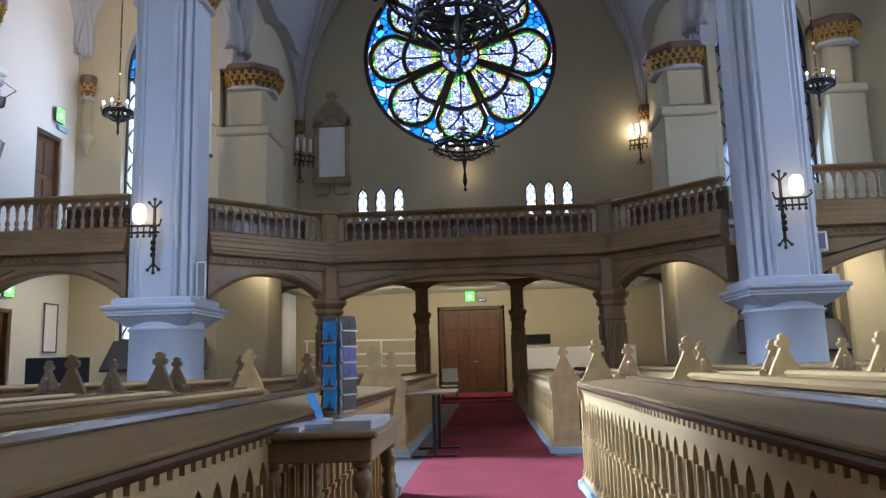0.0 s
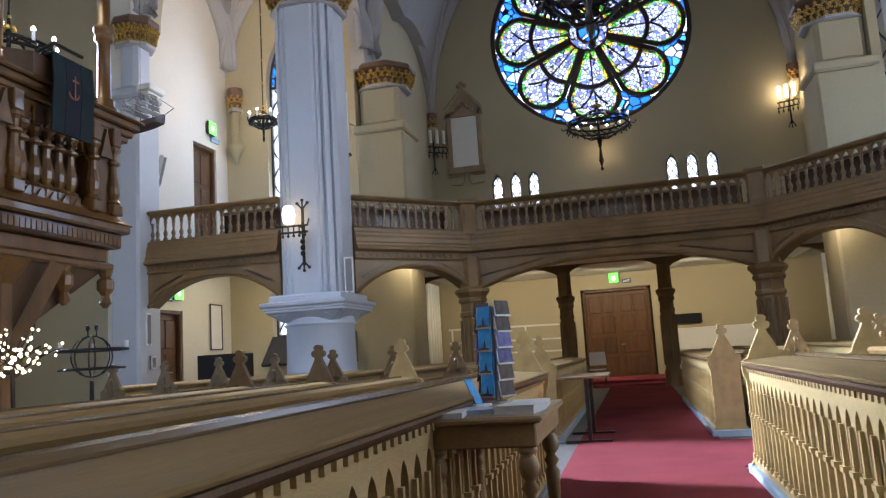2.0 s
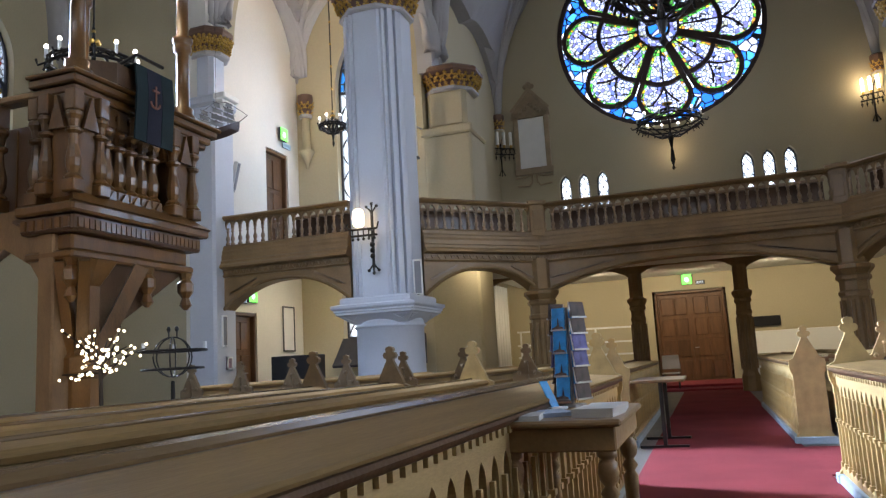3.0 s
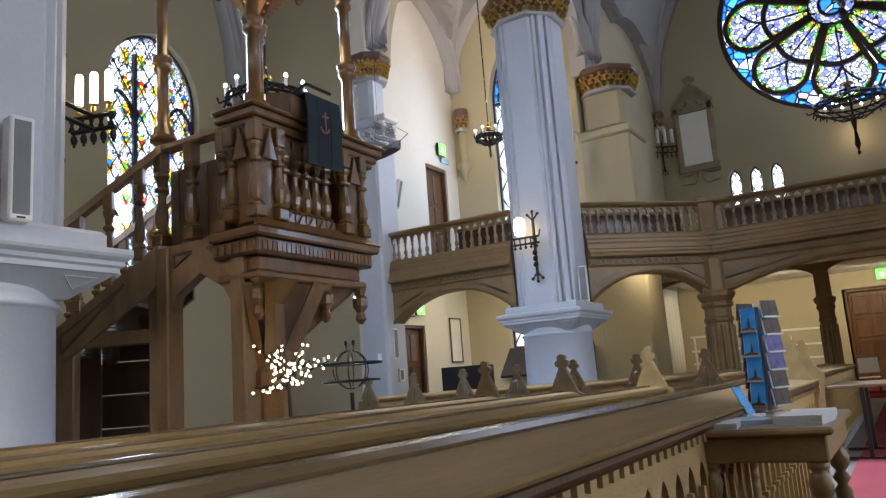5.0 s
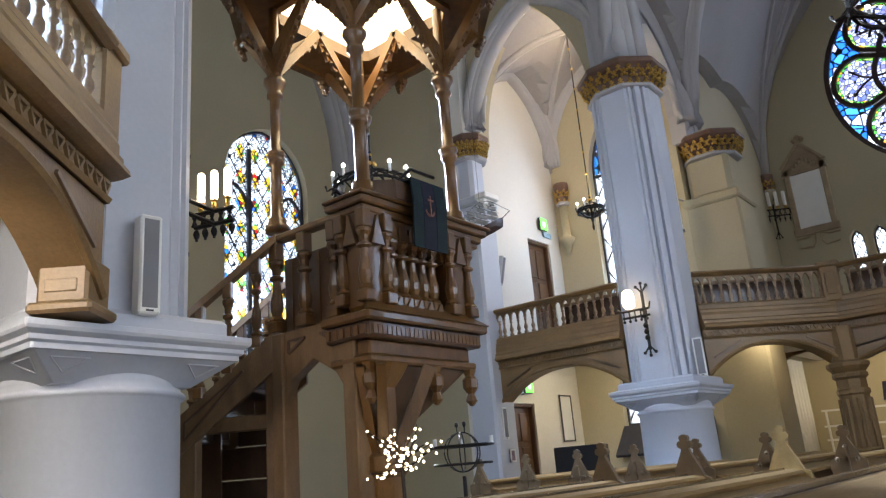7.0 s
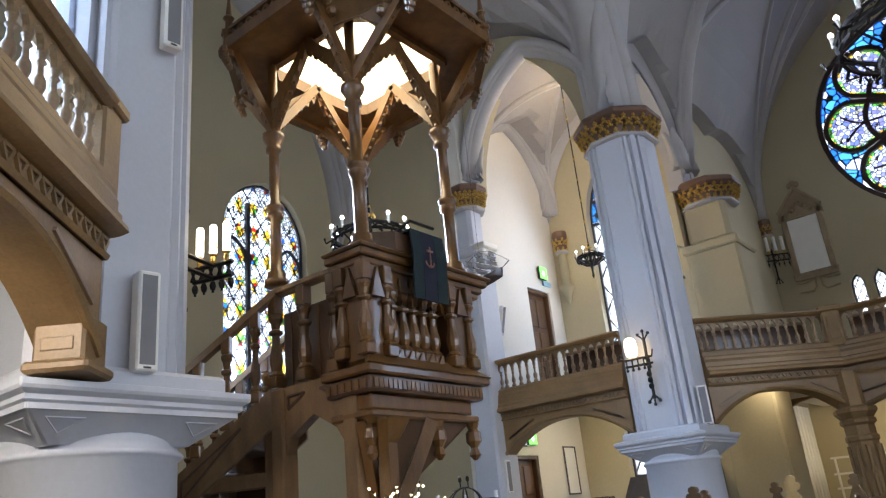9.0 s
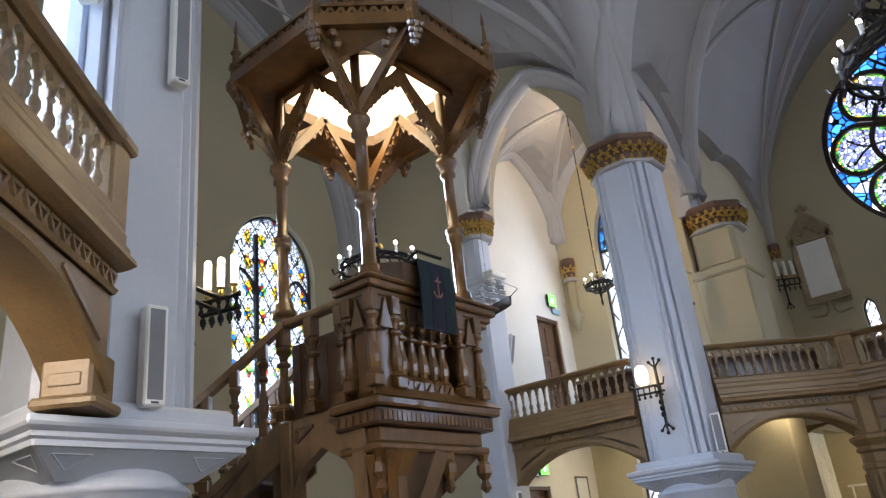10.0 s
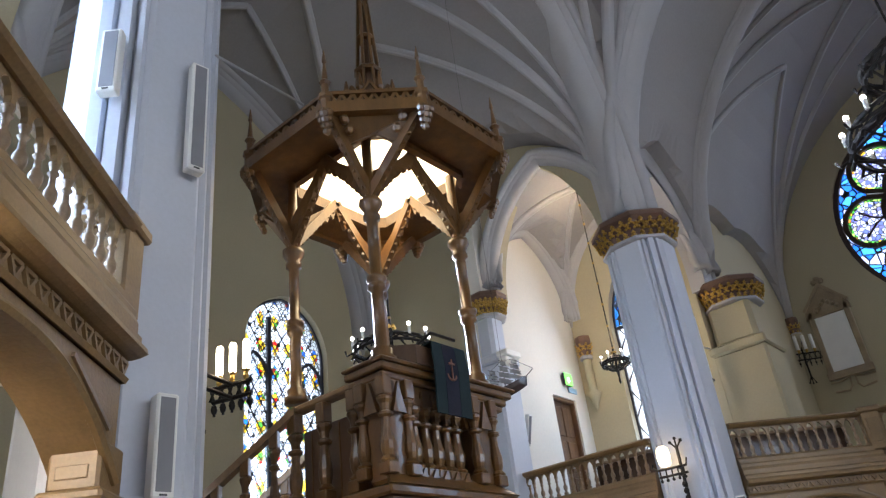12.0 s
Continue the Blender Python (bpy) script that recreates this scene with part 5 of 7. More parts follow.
# ---- sounding canopy over the pulpit ----
CX, CY, CZ = -4.74, 4.88, 5.45
canopy = thing("pulpit_canopy", "eight-sided carved oak canopy with spire on slim posts", "canopy")
t8 = math.pi / 8
oct_ = [(CX + 1.16 * a, CY + 1.16 * b) for a, b in ((1, 0.48), (0.48, 1), (-0.48, 1), (-1, 0.48), (-1, -0.48), (-0.48, -1), (0.48, -1), (1, -0.48))]
inner = [(CX + 0.66 * a, CY + 0.66 * b) for a, b in ((1, 0.8), (0.8, 1), (-0.8, 1), (-1, 0.8), (-1, -0.8), (-0.8, -1), (0.8, -1), (1, -0.8))]
for k in range(8):
    a, b, c, d = oct_[k], oct_[(k + 1) % 8], inner[(k + 1) % 8], inner[k]
    part("underside_board", slab(bmesh.new(), [(*a, CZ), (*b, CZ), (*c, CZ + 0.03), (*d, CZ + 0.03)], (0, 0, 0.03)), PULPIT, canopy)
    part("rim_moulding", beam(bmesh.new(), (*a, CZ + 0.02), (*b, CZ + 0.02), 0.10, 0.12), PULPIT, canopy)
    part("rim_moulding", beam(bmesh.new(), (*a, CZ + 0.19), (*b, CZ + 0.19), 0.06, 0.035), PULPIT, canopy)
    part("roof_board", slab(bmesh.new(), [(*a, CZ + 0.1), (*b, CZ + 0.1), (CX + 0.28 * math.cos(t8 + (k + 1) * math.pi / 4), CY + 0.28 * math.sin(t8 + (k + 1) * math.pi / 4), CZ + 0.42), (CX + 0.28 * math.cos(t8 + k * math.pi / 4), CY + 0.28 * math.sin(t8 + k * math.pi / 4), CZ + 0.42)], (0, 0, 0.03)), PULPIT, canopy)
    # pierced cresting: a zigzag between the rails
    bm = bmesh.new()
    m = 9
    A, B = Vector((*a, CZ + 0.08)), Vector((*b, CZ + 0.08))
    for i in range(m):
        p, q, r = A.lerp(B, i / m), A.lerp(B, (i + 0.5) / m) + Vector((0, 0, 0.10)), A.lerp(B, (i + 1) / m)
        beam(bm, p, q, 0.03, 0.03)
        beam(bm, q, r, 0.03, 0.03)
    tagged(part("cresting", bm, PULPIT, canopy), kind="stuff")
    # corner pinnacle and pendant leaf
    part("pinnacle", lathe(bmesh.new(), [(0.05, -0.1), (0.055, 0.12), (0.07, 0.14), (0.07, 0.18), (0.035, 0.2), (0.035, 0.3), (0.055, 0.33), (0.03, 0.36), (0.012, 0.56), (0.022, 0.58), (0.004, 0.72)], 8, (*a, CZ)), PULPIT, canopy)
    bm = bmesh.new()
    v = Vector((a[0] - CX, a[1] - CY, 0)).normalized()
    side_ = Vector((-v.y, v.x, 0))
    for i in range(4):
        for e in (-1, 0, 1):
            q = Vector((a[0], a[1], CZ - 0.05 - 0.05 * i)) + v * (0.05 - 0.02 * i) + side_ * (e * (0.05 - 0.01 * i))
            ball(bm, q, 0.036 - 0.004 * i + (0.01 if e == 0 else 0), 6, 1.3)
    tagged(part("carved_pendant", bm, PULPIT, canopy), kind="stuff")
    # inner raised ceiling: the board itself glows in place of lamplight falling on it
part("light_panel", slab(bmesh.new(), [(*p, CZ + 0.10) for p in inner], (0, 0, 0.03)), PANELGLOW, canopy, "canopy ceiling board, glowing as if lit by lamps")
for k in range(8):
    part("ceiling_frame", beam(bmesh.new(), (*inner[k], CZ + 0.04), (*inner[(k + 1) % 8], CZ + 0.04), 0.07, 0.14), PULPIT, canopy)
# posts with rings
posts = [(-5.24, 4.18), (-4.15, 4.15), (-4.15, 5.32), (-5.24, 5.32)]
ZP = 4.55
prof = [(0.11, 0), (0.11, 0.05), (0.085, 0.07), (0.085, 0.12), (0.055, 0.14), (0.05, 0.62), (0.075, 0.64), (0.075, 0.69), (0.055, 0.7), (0.085, 0.72), (0.085, 0.76), (0.05, 0.78), (0.048, ZP - PT - 0.06), (0.075, ZP - PT - 0.04), (0.075, ZP - PT), (0.06, ZP - PT + 0.02), (0.105, ZP - PT + 0.1), (0.105, ZP - PT + 0.14), (0.05, ZP - PT + 0.16), (0.045, CZ - PT)]
cc = Vector((sum(p[0] for p in posts) / 4, sum(p[1] for p in posts) / 4, 0))
for i, (x, y) in enumerate(posts):
    po = part("post", lathe(bmesh.new(), prof, 10, (x, y, PT - 0.02)), PULPIT, canopy, "", True)
    # ribbed fan of braces with crockets, from the post to the rim and to the neighbours
    ends = []
    for j in (1, -1):
        nx, ny = posts[(i + j) % 4]
        mid = Vector(((x + nx) / 2, (y + ny) / 2, CZ - 0.02))
        ends.append((mid, 1))
    out = Vector((x, y, 0)) - cc
    out.normalize()
    near = sorted(oct_, key=lambda v: math.hypot(v[0] - x, v[1] - y))[:2]
    for v in near:
        ends.append((Vector((v[0], v[1], CZ - 0.02)).lerp(Vector((x, y, CZ - 0.02)), 0.1), 0))
    # pierced board between the two outer braces
    A, B = ends[-2][0], ends[-1][0]
    s = Vector((x, y, ZP + 0.18))
    tri = [A, B, s.lerp(B, 0.62), (A + B) / 2 - Vector((0, 0, 0.22)), s.lerp(A, 0.62)]
    part("pierced_board", slab(bmesh.new(), tri, -out * 0.03), PULPIT, canopy)
    bm = bmesh.new()
    for v in (A, B):
        for t in (0.72, 0.9):
            q = s.lerp(v, t).lerp((A + B) / 2, 0.25)
            ball(bm, q + out * 0.02, 0.05, 6)
    part("carved_leaves", bm, PULPIT, canopy)
    for e, kind_ in ends:
        s = Vector((x, y, ZP + 0.18))
        bm = bmesh.new()
        beam(bm, s, e, 0.07, 0.085)
        br = part("brace", bm, PULPIT, canopy)
        bm = bmesh.new()
        for t in range(9):
            q = s.lerp(e, (t + 0.7) / 9.6)
            ball(bm, q + Vector((0, 0, -0.06)), 0.028, 5)
        tagged(part("crocket", bm, PULPIT, br), kind="stuff")
    for j in (1,):
        nx, ny = posts[(i + j) % 4]
        # saw-toothed arch boards between the posts
        A, B = Vector((x, y, 0)), Vector((nx, ny, 0))
        for half in (0, 1):
            P, Q = (A, B) if half == 0 else (B, A)
            s, e = Vector((P.x, P.y, ZP + 0.3)), Vector(((A.x + B.x) / 2, (A.y + B.y) / 2, CZ - 0.12))
            m = 7
            pts = []
            for t in range(m):
                q0, q1 = s.lerp(e, t / m), s.lerp(e, (t + 0.5) / m)
                pts += [q0, q1 + Vector((0, 0, -0.075))]
            pts += [e, e + Vector((0, 0, 0.1)), s + Vector((0, 0, 0.12))]
            nrm = (B - A).cross(Vector((0, 0, 1))).normalized() * 0.04
            part("toothed_arch", slab(bmesh.new(), pts, nrm), PULPIT, canopy)
# spire over the canopy
part("lantern", lathe(bmesh.new(), [(0.36, 0.36), (0.36, 0.45), (0.28, 0.5), (0.28, 0.62), (0.33, 0.66), (0.33, 0.72), (0.24, 0.76)], 8, (CX, CY, CZ), t8), PULPIT, canopy)
for k in range(8):
    t = t8 + k * math.pi / 4
    x, y = CX + 0.27 * math.cos(t), CY + 0.27 * math.sin(t)
    part("lantern_shaft", lathe(bmesh.new(), [(0.03, 0.7), (0.03, 1.05), (0.05, 1.08), (0.01, 1.3)], 6, (x, y, CZ)), PULPIT, canopy)
    u = t + math.pi / 8
    g = Vector((-math.sin(u), math.cos(u), 0))
    c = Vector((CX + 0.27 * math.cos(u), CY + 0.27 * math.sin(u), CZ + 0.98))
    part("lantern_gable", strip(bmesh.new(), [c - g * 0.1, c + Vector((0, 0, 0.17)), c + g * 0.1, c - g * 0.1], 0.03, lambda *v: v, (math.cos(u), math.sin(u), 0)), PULPIT, canopy)
    part("spire_rib", beam(bmesh.new(), (CX + 0.16 * math.cos(t), CY + 0.16 * math.sin(t), CZ + 1.0), (CX + 0.03 * math.cos(t), CY + 0.03 * math.sin(t), CZ + 3.0), 0.03, 0.03), PULPIT, canopy)
for z, r in ((1.0, 0.19), (1.5, 0.145), (2.0, 0.10), (2.5, 0.065), (2.95, 0.05)):
    part("spire_collar", lathe(bmesh.new(), [(r, z - 0.03), (r * 1.15, z), (r, z + 0.03)], 8, (CX, CY, CZ), t8), PULPIT, canopy)
part("spire_core", lathe(bmesh.new(), [(0.2, 0.7), (0.17, 1.0), (0.08, 1.05), (0.02, 3.0)], 8, (CX, CY, CZ), t8), PULDARK, canopy)
part("stay_rod", tube(bmesh.new(), [(CX + 0.3, CY - 1.2, CZ + 0.22), (-4.9, 3.05, CZ + 0.75)], 0.012, 6), STEEL, canopy, "thin steel stay to the column")

# ---- things on the pulpit ----
lect = thing("book_rest", "sloping dark oak book rest on the parapet", "lectern")
part("slope", slab(bmesh.new(), [(PX1 + 0.12, 4.4, PT), (PX1 - 0.3, 4.4, PT), (PX1 - 0.3, 4.4, PT + 0.28), (PX1 + 0.12, 4.4, PT + 0.16)], (0, 0.62, 0)), PULDARK, lect)
part("lamp_bar", tube(bmesh.new(), [(PX1 + 0.0, 4.55, PT + 0.22), (PX1 + 0.12, 4.6, PT + 0.30), (PX1 + 0.12, 4.9, PT + 0.30)], 0.015), BLACK, lect)
ban = thing("antependium", "dark green and blue velvet hanging with a gold anchor", "cloth")
for y0, y1, m, nm in ((4.510, 4.630, TEAL, "side_stripe"), (4.634, 4.790, NAVY, "centre_stripe"), (4.794, 4.930, TEAL, "side_stripe")):
    part(nm, slab(bmesh.new(), [(PX1 + 0.19, y0, PT + 0.19), (PX1 + 0.21, y0, PT - 0.02), (PX1 + 0.19, y0, PT - 0.40), (PX1 + 0.175, y0, PT - 0.40), (PX1 + 0.195, y0, PT - 0.02), (PX1 + 0.175, y0, PT + 0.19)], (0, y1 - y0, 0)), m, ban)
part("top_fold", slab(bmesh.new(), [(PX1 - 0.05, 4.510, PT + 0.18), (PX1 + 0.19, 4.510, PT + 0.19), (PX1 + 0.19, 4.510, PT + 0.175), (PX1 - 0.05, 4.510, PT + 0.165)], (0, 0.42, 0)), TEAL, ban)
bm = bmesh.new()
xa = PX1 + 0.215
beam(bm, (xa, 4.710, PT + 0.06), (xa, 4.710, PT - 0.12), 0.012, 0.008, up=(1, 0, 0))
beam(bm, (xa, 4.675, PT + 0.02), (xa, 4.745, PT + 0.02), 0.016, 0.012, up=(1, 0, 0))
pts = [(xa - 0.008, 4.710 + 0.05 * math.cos(a), PT - 0.07 + 0.045 * math.sin(a)) for a in [math.pi + math.pi * i / 10 for i in range(11)]]
tube(bm, pts, 0.009, 5)
part("anchor", bm, EMBROID, ban, "gold embroidered anchor")

# ---- doors, signs, boards ----


def panelled_door(name, w, h, leaves, label, m, rows=3):
    """A framed door seen from its front, standing on its own foot, in the xz plane."""
    d = thing(name, label, "door", kind="structure")
    d.matrix_world = m
    for s in (-1, 1):
        part("jamb", box(bmesh.new(), s * (w / 2 + 0.05) - 0.07, s * (w / 2 + 0.05) + 0.07, -0.06, 0.2, 0, h + 0.1, 0.015), DOOR, d)
    part("lintel", box(bmesh.new(), -w / 2 - 0.12, w / 2 + 0.12, -0.06, 0.2, h - 0.02, h + 0.1, 0.015), DOOR, d)
    lw = w / leaves
    part("backing", box(bmesh.new(), -w / 2, w / 2, 0.1, 0.14, 0, h), DOOR, d)
    for k in range(leaves):
        x0 = -w / 2 + k * lw
        leaf = part("leaf", box(bmesh.new(), x0 + 0.004, x0 + lw - 0.004, 0.05, 0.1, 0, h - 0.02), DOOR, d)
        zs = [0.12 + (h - 0.2) * i / rows for i in range(rows + 1)]
        for a, b in zip(zs, zs[1:]):
            for q in range(2):
                c0, c1 = x0 + 0.1 + q * (lw - 0.14) / 2, x0 + 0.06 + (q + 1) * (lw - 0.14) / 2
                bm = box(bmesh.new(), c0, c1, 0.03, 0.055, a + 0.05, b - 0.05, 0.018)
                part("panel", bm, DOOR, leaf)
    part("handle", tube(bmesh.new(), [(0.05, 0.03, 1.05), (0.05, -0.03, 1.05), (0.16, -0.03, 1.05)], 0.012), STEEL, d)
    return d


face_e = Matrix.Rotation(math.pi / 2, 4, "Z")      # turns a front at -y to face +x
panelled_door("door_main", 1.86, 2.66, 2, "double panelled oak door closed under the exit sign", pose(-0.48, 23.66, 0.02), 4)
panelled_door("door_aisle", 0.84, 2.22, 1, "brown panelled door closed under the gallery", Matrix.Translation((-9.0, 13.4, 0)) @ face_e, 3)
panelled_door("door_gallery", 0.90, 2.55, 1, "brown panelled gallery door closed", Matrix.Translation((-9.0, 14.785, 3.4)) @ face_e, 3)


def exit_sign(m, label):
    s = thing("exit_sign", label, "sign", group="exit signs")
    s.matrix_world = m
    part("housing", box(bmesh.new(), -0.15, 0.15, 0.0, 0.06, -0.15, 0.15, 0.01), BLACK, s)
    part("lit_face", box(bmesh.new(), -0.14, 0.14, -0.008, 0.0, -0.14, 0.14), EXITGREEN, s, "glowing green face")
    part("arrow", slab(bmesh.new(), [(-0.05, -0.012, 0.05), (0.05, -0.012, 0.05), (0.05, -0.012, -0.02), (0.08, -0.012, -0.02), (0.0, -0.012, -0.09), (-0.08, -0.012, -0.02), (-0.05, -0.012, -0.02)], (0, 0.003, 0)), SIGNWHITE, s)
    return s


exit_sign(pose(-0.49, 23.5, 3.06), "lit green exit sign above the main door")
exit_sign(Matrix.Translation((-8.8, 13.55, 2.62)) @ face_e, "lit green exit sign above the aisle door")
exit_sign(Matrix.Translation((-8.8, 14.95, 6.42)) @ face_e, "lit green exit sign above the gallery door")


def board(name, m, w, h, mat_, label, category, edge=None, depth=0.03):
    b = thing(name, label, category)
    b.matrix_world = m
    part("face", box(bmesh.new(), -w / 2, w / 2, 0, depth * 0.6, -h / 2, h / 2), mat_, b)
    e = edge or mat_
    for a in ((-w / 2, -w / 2 + 0.03, -h / 2, h / 2), (w / 2 - 0.03, w / 2, -h / 2, h / 2), (-w / 2, w / 2, -h / 2, -h / 2 + 0.03), (-w / 2, w / 2, h / 2 - 0.03, h / 2)):
        part("edge", box(bmesh.new(), a[0], a[1], -depth * 0.4, depth * 0.2, a[2], a[3]), e, b)
    return b


RED = mat("red_enamel", (0.45, 0.02, 0.03), 0.4, var=0.05, bump=0)
POSTER = mat("poster_print", (0.35, 0.22, 0.25), 0.6, var=0.4, scale=12, bump=0)
DGREY = mat("dark_grey_metal", (0.06, 0.06, 0.065), 0.5, var=0.1)
board("notice_board", Matrix.Translation((-8.86, 15.05, 1.97)) @ face_e, 0.5, 1.0, WHITE, "white framed board on the aisle wall", "board", DGREY)
board("fire_sign", Matrix.Translation((-8.86, 12.72, 1.72)) @ face_e, 0.16, 0.34, RED, "small red fire notice on the wall", "sign", WHITE)
board("poster", Matrix.Translation((-8.62, 12.45, 1.25)) @ face_e, 0.18, 0.24, POSTER, "small printed poster on the pilaster", "poster", WHITE)
t2 = board("text_sign", Matrix.Translation((-8.86, 13.3, 2.5)) @ face_e, 0.2, 0.12, DGREY, "small dark exit plate beside the green sign", "sign")
t3 = board("text_sign", pose(-0.12, 23.56, 2.95), 0.26, 0.12, DGREY, "small dark exit plate beside the green sign", "sign")
EXIT_TXT = bpy.data.curves.new("exit_text", "FONT")
EXIT_TXT.body, EXIT_TXT.size, EXIT_TXT.align_x, EXIT_TXT.extrude = "EXIT", 0.1, "CENTER", 0.002
EXIT_TXT.materials.append(SIGNWHITE)
for par in (t2, t3):
    tx = new("lettering", EXIT_TXT)
    tx.parent = par
    tx.matrix_basis = pose(0, -0.018, -0.035, 90, 0, 0)
board("gallery_plate", Matrix.Translation((-8.86, 15.15, 6.2)) @ face_e, 0.34, 0.12, mat("pale_blue_plate", (0.4, 0.6, 0.75), 0.4, bump=0), "small pale blue plate under the exit sign", "sign")

# hymn board with carved gable on the end wall
TAN = mat("tan_oak", (0.34, 0.26, 0.16), 0.5, var=0.15)
hb = thing("hymn_board", "white hymn board in a gabled carved oak frame", "board", loc=(-4.76, 23.55, 7.87))
part("face", box(bmesh.new(), -0.42, 0.42, -0.05, 0.0, -0.82, 0.82), WHITE, hb, "blank white face")
for s in (-1, 1):
    part("stile", box(bmesh.new(), s * 0.5 - 0.08, s * 0.5 + 0.08, -0.09, 0.02, -0.95, 1.05, 0.02), TAN, hb)
part("bottom_rail", box(bmesh.new(), -0.62, 0.62, -0.09, 0.02, -1.05, -0.83, 0.02), TAN, hb)
part("gable", slab(bmesh.new(), [(-0.64, -0.09, 0.84), (0.64, -0.09, 0.84), (0.6, -0.09, 1.1), (0, -0.09, 1.78), (-0.6, -0.09, 1.1)], (0, 0.1, 0)), TAN, hb)
part("gable_moulding", strip(bmesh.new(), [(-0.62, 1.08), (0, 1.78), (0.62, 1.08)], 0.08, lambda u, z: (u, -0.1, z), (0, 1, 0)), TAN, hb)
bm = bmesh.new()
for k in range(7):
    ball(bm, (-0.3 + 0.1 * k, -0.11, 1.0 + 0.09 * (3 - abs(3 - k))), 0.07, 6)
part("carving", bm, TAN, hb)
bm = bmesh.new()
for u, z in ((0, 1.95), (-0.1, 1.88), (0.1, 1.88), (0, 1.82)):
    ball(bm, (u, -0.04, z), 0.09, 7)
part("finial", bm, TAN, hb)
for s in (-1, 1):
    part("scroll_bracket", tube(bmesh.new(), [(s * 0.07, -0.04, -1.05), (s * 0.08, -0.04, -1.3), (s * 0.18, -0.04, -1.42), (s * 0.4, -0.04, -1.4), (s * 0.55, -0.04, -1.38)], 0.03), TAN, hb)
    part("scroll_bracket", tube(bmesh.new(), [(s * 0.07, -0.04, -1.05), (s * 0.3, -0.04, -1.12), (s * 0.6, -0.04, -1.12)], 0.03), TAN, hb)

# ---- loudspeakers ----


def speaker(m, h, w=0.15, d=0.12, tilt=0.0, label="slim white column loudspeaker on the column"):
    s = thing("loudspeaker", label, "loudspeaker", group="loudspeakers")
    s.matrix_world = m @ pose(0, 0, 0, tilt, 0, 0)
    part("case", box(bmesh.new(), -w / 2, w / 2, 0, d, 0, h, 0.012), WHITE, s)
    part("grille", box(bmesh.new(), -w * 0.34, w * 0.34, -0.004, 0.003, 0.04, h - 0.03), GREYCLOTH, s, "grey mesh grille")
    part("badge", box(bmesh.new(), -0.025, 0.025, -0.006, 0.0, 0.015, 0.027), BLACK, s)
    part("bracket", box(bmesh.new(), -0.02, 0.02, d, d + 0.06, h * 0.3, h * 0.34), STEEL, s)
    return s


def facing(x, y, z, turn):
    return pose(x, y, z, 0, 0, turn)


speaker(facing(-4.72, 2.69, 2.2, 84), 0.68, 0.15, 0.12)
speaker(facing(-4.74, 2.82, 4.74, 84), 1.1, 0.15, 0.1)
speaker(facing(-4.95, 2.12, 5.3, 40), 0.65, 0.16, 0.1)
speaker(facing(-4.70, 12.3, 2.2, 20), 0.63, 0.16, 0.12)
speaker(facing(5.33, 12.25, 2.62, -20), 0.32, 0.2, 0.16, label="short white loudspeaker on the column")
speaker(Matrix.Translation((-8.78, 12.9, 4.66)) @ face_e, 0.62, 0.12, 0.1, 14, "tilted white column loudspeaker on the aisle wall")
speaker(Matrix.Translation((-8.62, 12.32, 1.55)) @ face_e, 0.6, 0.16, 0.1, 0, "white column loudspeaker on the corner pilaster")
pb = thing("white_panel", "tall narrow white panel beside the window", "panel")
part("board", box(bmesh.new(), -5.93, -5.70, 15.3, 15.38, 5.55, 6.95, 0.01), WHITE, pb)
part("lower_edge", box(bmesh.new(), -5.95, -5.68, 15.28, 15.40, 5.50, 5.55), DGREY, pb)
part("stay", tube(bmesh.new(), [(-5.8, 15.38, 6.3), (-5.72, 15.78, 6.3)], 0.02), STEEL, pb)

# ---- wrought-iron lights ----


def tube_lights(par, places, h, lit=True, r=0.028):
    for p in places:
        part("glass_tube", lathe(bmesh.new(), [(r * 0.8, 0), (r, 0.02), (r, h - 0.02), (r * 0.7, h)], 10, p), CANDLE if lit else PALE, par, "lit frosted tube" if lit else "unlit tube", True)
        part("socket", lathe(bmesh.new(), [(r * 0.5, -0.09), (r * 0.8, -0.06), (r * 0.6, -0.02), (r * 1.2, 0)], 8, p), GOLD, par)


